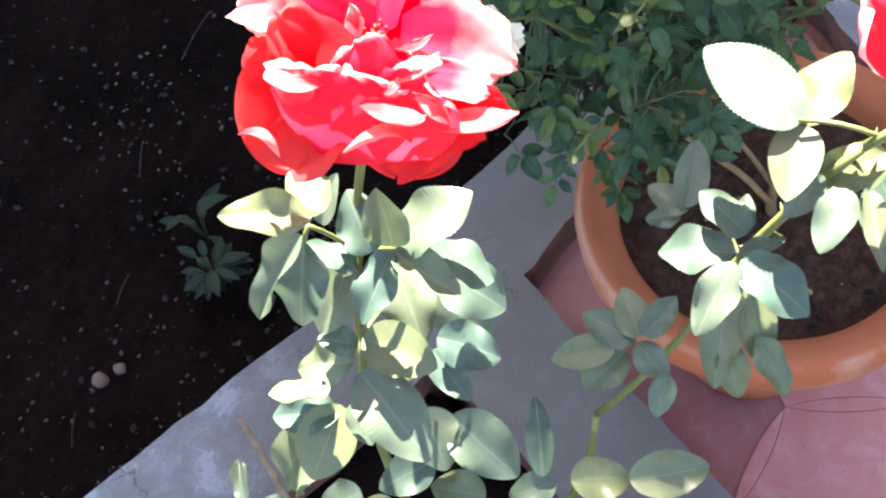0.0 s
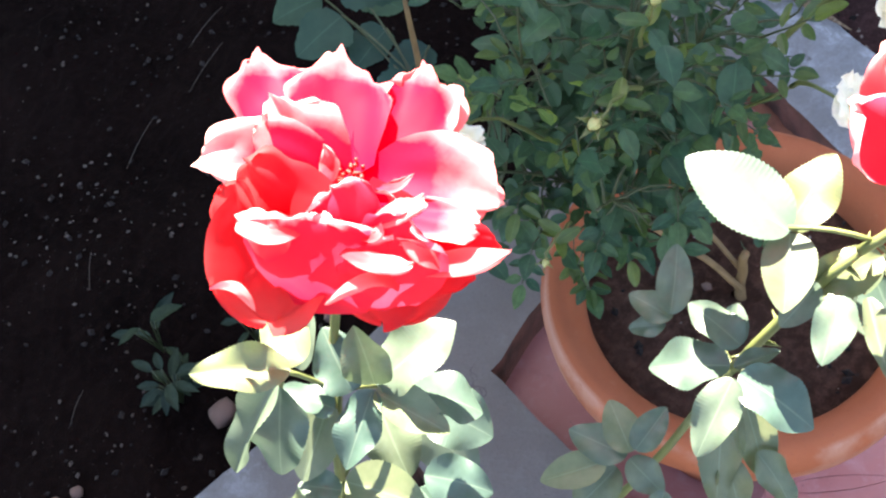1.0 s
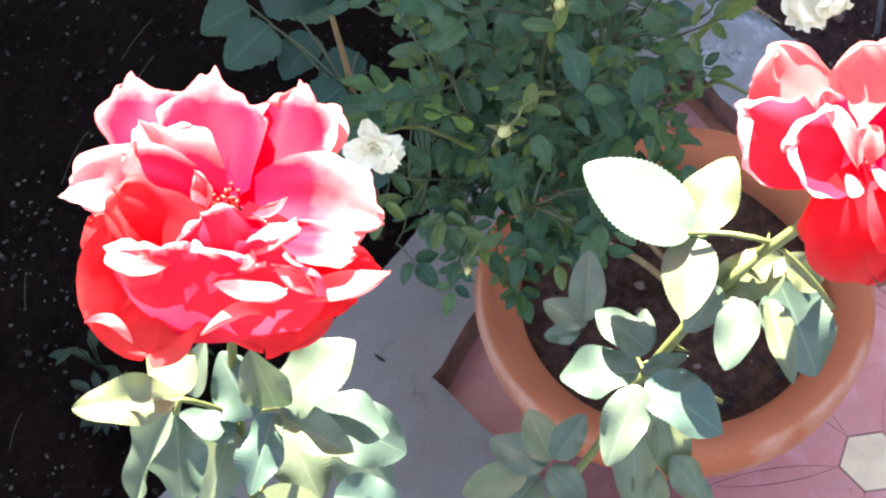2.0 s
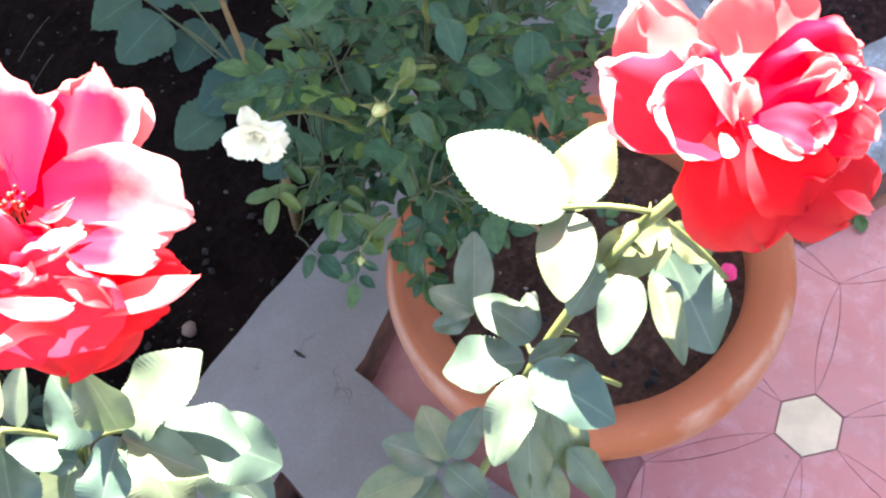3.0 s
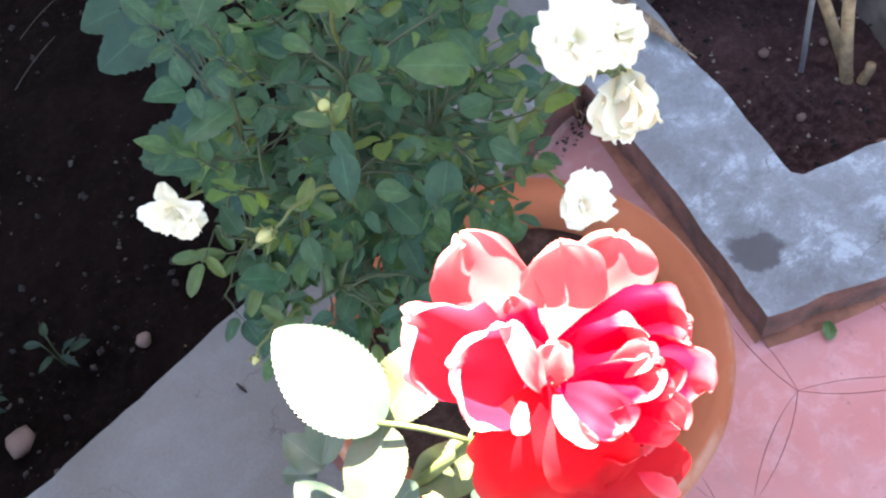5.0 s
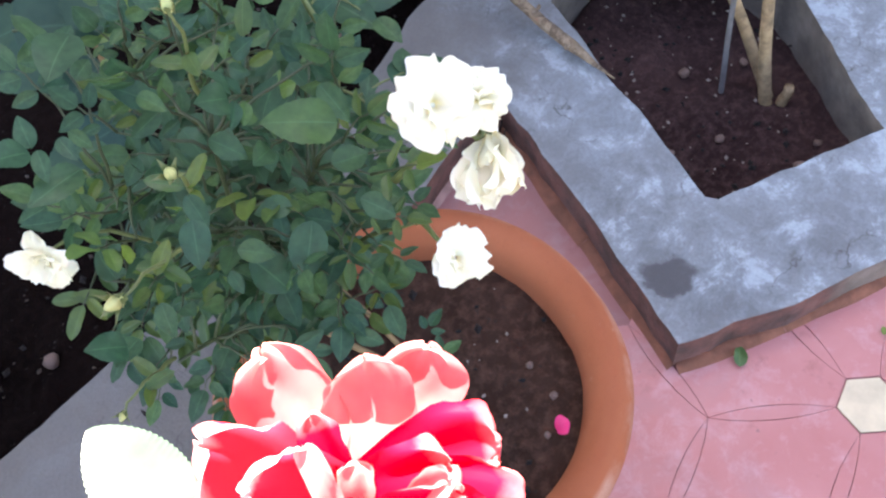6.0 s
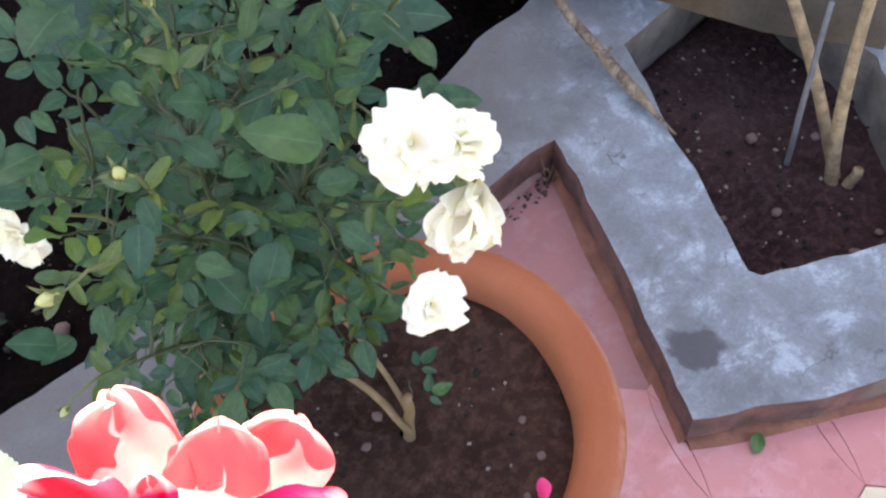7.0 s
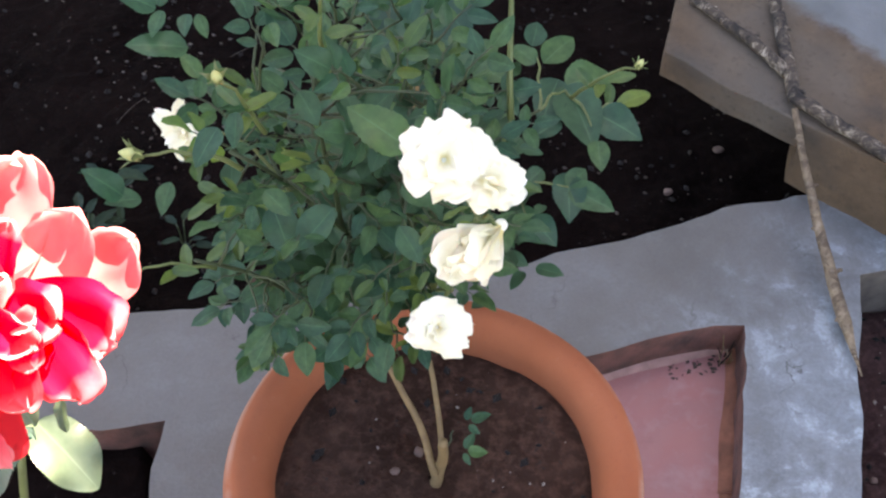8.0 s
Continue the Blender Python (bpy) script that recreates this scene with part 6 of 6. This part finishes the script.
def build_branch(name, label, pts, r0, r1, mat, seed, bumps=0):
    start = Vector(pts[0])
    bm = bmesh.new()
    path = []
    for a, b in zip(pts, pts[1:]):
        path += bend(a, b, (0, 0, 0), 6, 0.002, seed)[:-1]
    path.append(Vector(pts[-1]))
    n = len(path)
    radii = [r0 * (0.5 + 0.55 * min(1.0, i / n / 0.75)) * max(0.12, min(1.0, (n - 1 - i) / 5)) for i in range(n)] if r1 == 0 else [(r0 + (r1 - r0) * i / (n - 1)) * (1 + 0.22 * noise.noise(Vector((i * 0.7, seed, 2)))) for i in range(n)]
    ob = thing(name, start, label, "stick")
    tube(bm, [p - start for p in path], radii, 10)
    part("bark", bm, mat, ob)
    for k in range(3, n - 3, 4):
        bm = bmesh.new()
        d = Vector((math.cos(k * 2.4 + seed), math.sin(k * 2.4 + seed), 0.5)) * radii[k] * 1.7
        tube(bm, [path[k] - start, path[k] - start + d], [radii[k] * 0.5, radii[k] * 0.3], 7)
        part("knot", bm, mat, ob)
    return ob


build_branch("dry_branch", "long dry branch with flaking bark lying along the slab", [(0.165, 0.39, 0.105), (0.137, 0.285, 0.108), (0.120, 0.222, 0.109), (0.149, 0.178, 0.108), (0.190, 0.118, 0.107), (0.246, 0.012, 0.106), (0.31, -0.11, 0.104)], 0.0085, 0.0072, FLAKY, 4)
build_branch("forked_twig", "short dry grey twig lying on the slab", [(0.064, 0.410, 0.106), (0.086, 0.362, 0.108), (0.108, 0.320, 0.108), (0.128, 0.262, 0.107)], 0.006, 0.0075, FLAKY, 11)
build_branch("dry_stick", "pointed dry stick leaning from the slab into the pit", [(0.116, 0.210, 0.104), (0.113, 0.140, 0.066), (0.110, 0.070, 0.036), (0.103, -0.010, 0.017), (0.096, -0.088, 0.005)], 0.0072, 0, DRY_WOOD, 8)


# ---- cut rose canes in the small pit ----
def build_cut_rose():
    root = Vector((0.230, -0.226, -0.11))
    plant = thing("cut_rose", root, "pruned rose with pale woody canes in the small pit", "rose bush")
    for name, a, b, sag, r0, r1, mat in (("cane", root, (0.262, -0.17, 0.22), (-0.006, 0.008, 0), 0.0085, 0.0055, PALE_BARK), ("cane", root + Vector((0.012, -0.004, 0)), (0.15, -0.01, 0.33), (0.035, 0.03, 0.04), 0.0075, 0.005, PALE_BARK),
                                         ("thin_cane", (0.216, -0.170, -0.112), (0.226, -0.150, 0.16), (0, 0, 0), 0.0036, 0.003, GREY_TWIG), ("stub", root + Vector((0.006, -0.008, 0)), root + Vector((0.016, -0.012, 0.055)), (0, 0, 0), 0.008, 0.006, PALE_BARK)):
        bm = bmesh.new()
        pts = bend(a, b, sag, 10, 0.003, r0 * 900)
        tube(bm, [p - root for p in pts], [r0 + (r1 - r0) * k / 10 for k in range(11)], 9)
        part(name, bm, mat, plant)
    for i, (p, d) in enumerate((((0.150, -0.01, 0.33), (-0.045, 0.02, -0.005)), ((0.150, -0.01, 0.33), (-0.02, -0.045, -0.01)), ((0.150, -0.01, 0.335), (0.03, -0.03, 0.0)), ((0.15, -0.005, 0.33), (0.02, 0.045, 0.0)))):
        p = Vector(p)
        leaf(plant, YELLOW_LEAVES, p, p + Vector(d), UP + Vector((-0.2, -0.3, 0)), 1.3, i)
    return plant


build_cut_rose()


# ---- small things on soil, pot and paving ----
def pebble_mesh(seed):
    rng = random.Random(seed)
    bm = bmesh.new()
    bmesh.ops.create_icosphere(bm, subdivisions=2, radius=1.0)
    for v in bm.verts:
        v.co *= 1 + 0.3 * noise.noise(v.co * 1.3 + Vector((seed * 5, 0, 0)))
        v.co.z *= 0.6
    me = bpy.data.meshes.new("pebble")
    bm.to_mesh(me)
    bm.free()
    me.materials.append(PEBBLE)
    me.polygons.foreach_set("use_smooth", [True] * len(me.polygons))
    return me


PEBBLES = [pebble_mesh(k) for k in range(4)]


def stone(place, size, label, seed=0, group="stones on the soil"):
    ob = new("stone", PEBBLES[seed % 4])
    ob.matrix_basis = Matrix.Translation(place) @ Euler((0.2, 0.1, seed * 1.3)).to_matrix().to_4x4() @ Matrix.Scale(size, 4)
    return tagged(ob, label, "stone", group)


for i, (x, y, s) in enumerate(((-0.875, 0.342, 0.010), (-0.851, 0.335, 0.008), (0.116, 0.333, 0.007), (0.025, 0.275, 0.006), (-0.516, 0.240, 0.009))):
    stone((x, y, -0.097), s, "small pale brown stone lying on dark soil", i)
for i, (x, y, s) in enumerate(((0.150, -0.205, 0.006), (0.21, -0.12, 0.007), (0.12, -0.06, 0.005), (0.265, -0.17, 0.006), (0.17, -0.30, 0.008), (0.21, -0.30, 0.005), (0.10, -0.17, 0.004))):
    stone((x, y, -0.077), s, "grey grit stone on the soil of the pit", i + 2, "stones in the pit")
for i, (x, y, s) in enumerate(((-0.408, -0.192, 0.0045), (-0.43, -0.205, 0.004), (-0.34, -0.30, 0.0035), (-0.33, -0.27, 0.003), (-0.37, -0.315, 0.003), (-0.45, -0.27, 0.003), (-0.48, -0.24, 0.003))):
    stone((x, y, SOIL_Z + 0.002), s, "tiny pale stone on the potting soil", i + 1, "stones in the pot")


stone((-0.684, 0.260, -0.092), 0.017, "pale grey lump of lime beside the kerb", 3)

# flat dark chip of bark on the kerb
start = Vector((-0.512, 0.066, 0.002))
bm = bmesh.new()
tube(bm, [Vector((0, 0, 0)), Vector((-0.001, -0.007, 0.0005)), Vector((-0.001, -0.015, 0.0))], [0.0008, 0.0022, 0.0008], 6)
ob = obj_from(bm, "bark_chip", CLOD)
ob.location = start
tagged(ob, "small dark chip of bark on the kerb", "bark chip")


def grit(name, box, count, z, size, seed, label, mat=CHAFF):
    """Uncountable crumbs and chaff on a patch of soil, one joined mesh."""
    rng = random.Random(seed)
    verts, faces = [], []
    for _ in range(count):
        x, y, s = rng.uniform(box[0], box[1]), rng.uniform(box[2], box[3]), size * rng.uniform(0.35, 1.0) ** 1.5 * 1.5
        if len(box) == 5 and (x - POT.x) ** 2 + (y - POT.y) ** 2 > box[4] ** 2:
            continue
        a = rng.uniform(0, 6.28)
        if noise.noise(Vector((x * 7, y * 7, seed))) + 0.5 * noise.noise(Vector((x * 25, y * 25, seed))) < rng.uniform(-0.7, 0.45):
            continue
        k = len(verts)
        c, q = math.cos(a), math.sin(a)
        for dx, dy, dz in ((1, 0, 0), (0, 0.7, 0), (-1, 0.1, 0), (0.1, -0.7, 0), (0, 0, 0.7)):
            verts.append((x + s * (c * dx - q * dy), y + s * (q * dx + c * dy), z + s * dz + 0.004 * noise.noise(Vector((x * 22, y * 22, 5)))))
        faces += [(k, k + 1, k + 4), (k + 1, k + 2, k + 4), (k + 2, k + 3, k + 4), (k + 3, k, k + 4)]
    me = bpy.data.meshes.new(name)
    me.from_pydata(verts, [], faces)
    me.materials.append(mat)
    return tagged(new(name, me), label, "grit", kind="stuff")


grit("soil_grit", (-1.5, 0.6, 0.14, 1.0), 1500, -0.099, 0.0030, 3, "pale grit and chaff scattered over dark soil")
grit("pale_chaff", (-0.69, -0.49, 0.45, 0.69), 90, -0.099, 0.0030, 41, "pale dry chaff strewn in a patch on dark soil", PALE_CHAFF)
grit("pale_chaff", (-0.97, -0.78, 0.18, 0.46), 55, -0.099, 0.0030, 42, "pale dry chaff strewn beside the kerb", PALE_CHAFF)
grit("soil_clods", (-1.5, 0.5, 0.16, 1.0), 1100, -0.102, 0.0050, 13, "dark crumbled clods of garden soil", CLOD)
grit("pit_clods", (0.03, 0.34, -0.35, 0.03), 220, -0.078, 0.0045, 14, "brown crumbled clods in the small pit", CLOD)
grit("pot_clods", (-0.53, -0.27, -0.345, -0.09, 0.118), 140, SOIL_Z - 0.001, 0.0042, 15, "brown crumbs of potting soil", CLOD)
grit("bay_debris", (-0.082, -0.020, -0.022, -0.002), 42, -0.0505, 0.0026, 21, "dark dry plant scraps on the red floor", BARK_SCRAP)
grit("pit_grit", (0.03, 0.34, -0.35, 0.03), 190, -0.076, 0.0026, 4, "pale grit scattered in the small pit", PALE_GRIT)
grit("pot_grit", (-0.53, -0.27, -0.345, -0.09, 0.118), 90, SOIL_Z - 0.001, 0.0018, 5, "pale grit scattered on the potting soil", PALE_GRIT)

for i, (a, b) in enumerate((((-0.36, 0.64, -0.092), (-0.27, 0.66, -0.088)), ((-0.50, 0.62, -0.092), (-0.42, 0.65, -0.090)), ((-0.30, 0.70, -0.092), (-0.22, 0.71, -0.088)), ((-0.80, 0.40, -0.092), (-0.76, 0.42, -0.09)), ((-0.95, 0.30, -0.092), (-0.92, 0.33, -0.09)), ((-0.66, 0.52, -0.092), (-0.62, 0.56, -0.09)))):
    start = Vector(a)
    bm = bmesh.new()
    tube(bm, [p - start for p in bend(a, b, (0, 0, 0.004), 5)], 0.0005, 5)
    ob = obj_from(bm, "straw", STRAW)
    ob.location = start
    tagged(ob, "thin dry straw lying on the soil", "straw", "straws on the soil")

# fallen petal in the pot, bits on the paving
bm = bmesh.new()
petal(bm, 0, 70, 0.016, 0.016, 0.3, 10, 0.0, 0.1, 2)
ob = obj_from(bm, "fallen_petal", PETAL_FALLEN)
ob.matrix_basis = Matrix.Translation((-0.364, -0.318, SOIL_Z + 0.003)) @ Euler((0.1, -0.3, -0.6)).to_matrix().to_4x4()
tagged(ob, "bright pink rose petal fallen on the potting soil", "petal")
for x, y, s, k in ((-0.094, -0.376, 0.024, 0), (0.016, -0.476, 0.010, 1)):
    ob = new("fallen_leaf", YELLOW_LEAVES[0])
    ob.matrix_basis = Matrix.Translation((x - s * 0.5, y, -0.0455)) @ Euler((0.05, 0.06, -1.0)).to_matrix().to_4x4() @ Matrix.Scale(s, 4)
    tagged(ob, "small green leaf scrap on the red tiles", "leaf", "leaf scraps")

# dry weed stubs in the corner of the bay
tuft = thing("dry_weed", Vector((-0.012, -0.010, -0.0518)), "dry brown weed stubs in the corner of the red bay", "weed")
rng = random.Random(31)
for i in range(9):
    bm = bmesh.new()
    p = Vector((rng.uniform(-0.012, 0.002), rng.uniform(-0.006, 0.008), 0))
    d = Vector((rng.uniform(-0.014, 0.008), rng.uniform(-0.010, 0.008), rng.uniform(0.018, 0.046)))
    tube(bm, [p, p + d * 0.5 + Vector((0.002, 0, 0)), p + d], [0.0011, 0.0009, 0.0005], 5)
    part("stub", bm, (BARK, CLOD, STEM_BROWN)[i % 3], tuft)

# mortar fillet, stained rust red, at the foot of the kerb
def fillet(a, b, seed, mat=RUST_EDGE, size=0.011):
    bm = bmesh.new()
    a, b = Vector(a), Vector(b)
    n = max(4, int((b - a).length / 0.006))
    side = Vector((0, 0, 1)).cross(b - a).normalized()
    rings = []
    for i in range(n + 1):
        p = a.lerp(b, i / n)
        w = size * (1 + 0.45 * noise.noise(Vector((p.x * 14, p.y * 14, seed))))
        rings.append([bm.verts.new(p + o) for o in (side * -0.008, side * -0.008 + UP * w, side * (w * 0.35) + UP * w * 0.55, side * w)])
    for r, q in zip(rings, rings[1:]):
        for k in range(3):
            bm.faces.new((r[k], r[k + 1], q[k + 1], q[k]))
    return part("mortar_fillet", bm, mat, kerb)


for i, (a, b) in enumerate((((0.119, -0.470, -0.052), (-0.039, -0.388, -0.052)), ((-0.039, -0.388, -0.052), (-0.143, -0.323, -0.052)), ((-0.143, -0.321, -0.052), (-0.071, -0.166, -0.052)), ((-0.071, -0.166, -0.052), (-0.001, 0.0, -0.052)))):
    fillet(a, b, i)
fillet((0.0, 0.008, -0.052), (-0.112, 0.002, -0.052), 4, PINK_EDGE, 0.007)
fillet((-0.112, 0.002, -0.052), (-0.185, -0.006, -0.052), 4, PINK_EDGE, 0.007)


# ---- patterned floor pieces: cream hexagons, pointed lenses, red fields ----
STEP = Vector((0.2661, -0.0908))
PITCH = STEP.length
TURN = math.atan2(STEP.y, STEP.x)
HEX_R, GAP = 0.0345, 0.0005


def piece_mesh(name, outline, mat):
    """A flat cement piece with chamfered rim, top at 0.054 - 0.050 above the bed."""
    bm = bmesh.new()
    n = len(outline)
    cx, cy = sum(p[0] for p in outline) / n, sum(p[1] for p in outline) / n
    low, high, inner = [], [], []
    for x, y in outline:
        d = Vector((x - cx, y - cy, 0)).normalized()
        low.append(bm.verts.new((x - d.x * GAP, y - d.y * GAP, -0.0016)))
        high.append(bm.verts.new((x - d.x * GAP, y - d.y * GAP, -0.0003)))
        inner.append(bm.verts.new((x - d.x * (GAP + 0.0002), y - d.y * (GAP + 0.0002), 0)))
    for k in range(n):
        j = (k + 1) % n
        bm.faces.new((low[k], low[j], high[j], high[k]))
        bm.faces.new((high[k], high[j], inner[j], inner[k]))
    bm.faces.new(inner)
    bmesh.ops.recalc_face_normals(bm, faces=bm.faces)
    me = bpy.data.meshes.new(name)
    bm.to_mesh(me)
    bm.free()
    me.materials.append(mat)
    return me


def polar(r, deg):
    return Vector((r * math.cos(radians(deg)), r * math.sin(radians(deg))))


def arc(a, b, bulge, n=6):
    d = b - a
    side = Vector((-d.y, d.x)).normalized()
    return [a + d * (i / n) + side * bulge * 4 * (i / n) * (1 - i / n) for i in range(n + 1)]


NODE = PITCH / math.sqrt(3)
BULGE = 0.008
lens = arc(polar(HEX_R, 0), polar(NODE, 0), BULGE) + arc(polar(NODE, 0), polar(HEX_R, 0), BULGE)[1:-1]
up_node, low_node, other = polar(NODE, 30), polar(NODE, -30), Vector((PITCH, 0))
field = (arc(polar(HEX_R, 30), up_node, -BULGE)[:-1] + arc(up_node, other + polar(HEX_R, 150), -BULGE) + arc(other + polar(HEX_R, 210), low_node, -BULGE)[:-1] + arc(low_node, polar(HEX_R, -30), -BULGE))
HEX_ME = piece_mesh("hexagon_tile", [tuple(polar(HEX_R - 0.0012, 30 + 60 * k)) for k in range(6)], CREAM_TILE)
LENS_ME = piece_mesh("lens_tile", [tuple(p) for p in lens], RED_TILE)
FIELD_ME = piece_mesh("field_tile", [tuple(p) for p in field], RED_TILE)


def inside(x, y, loop):
    hit = False
    for (x0, y0), (x1, y1) in zip(loop, loop[1:] + loop[:1]):
        if (y0 > y) != (y1 > y) and x < (x1 - x0) * (y - y0) / (y1 - y0) + x0:
            hit = not hit
    return hit


def lay(name, me, x, y, turn, ox, oy):
    if inside(ox - 0.03, oy - 0.05, kerb_outline) or oy > -0.25 or not inside(ox, oy, floor_outline):
        return
    ob = new(name, me)
    ob.parent = floor
    ob.matrix_basis = Matrix.Translation((x, y, -0.05)) @ Matrix.Rotation(turn, 4, "Z")


origin = Vector((-0.3303, -0.4098))
up_step = Vector((STEP.x * 0.5 - STEP.y * math.sqrt(3) / 2, STEP.x * math.sqrt(3) / 2 + STEP.y * 0.5))
for i in range(-4, 5):
    for j in range(-4, 3):
        h = origin + STEP * i + up_step * j
        lay("hexagon_tile", HEX_ME, h.x, h.y, TURN, h.x, h.y)
        for k in range(6):
            q = h + polar((HEX_R + NODE) / 2, 30 + 60 * k + math.degrees(TURN))
            lay("lens_tile", LENS_ME, h.x, h.y, TURN + radians(30 + 60 * k), q.x, q.y)
        for k in range(3):
            q = h + polar(PITCH / 2, 60 * k + math.degrees(TURN))
            lay("field_tile", FIELD_ME, h.x, h.y, TURN + radians(60 * k), q.x, q.y)
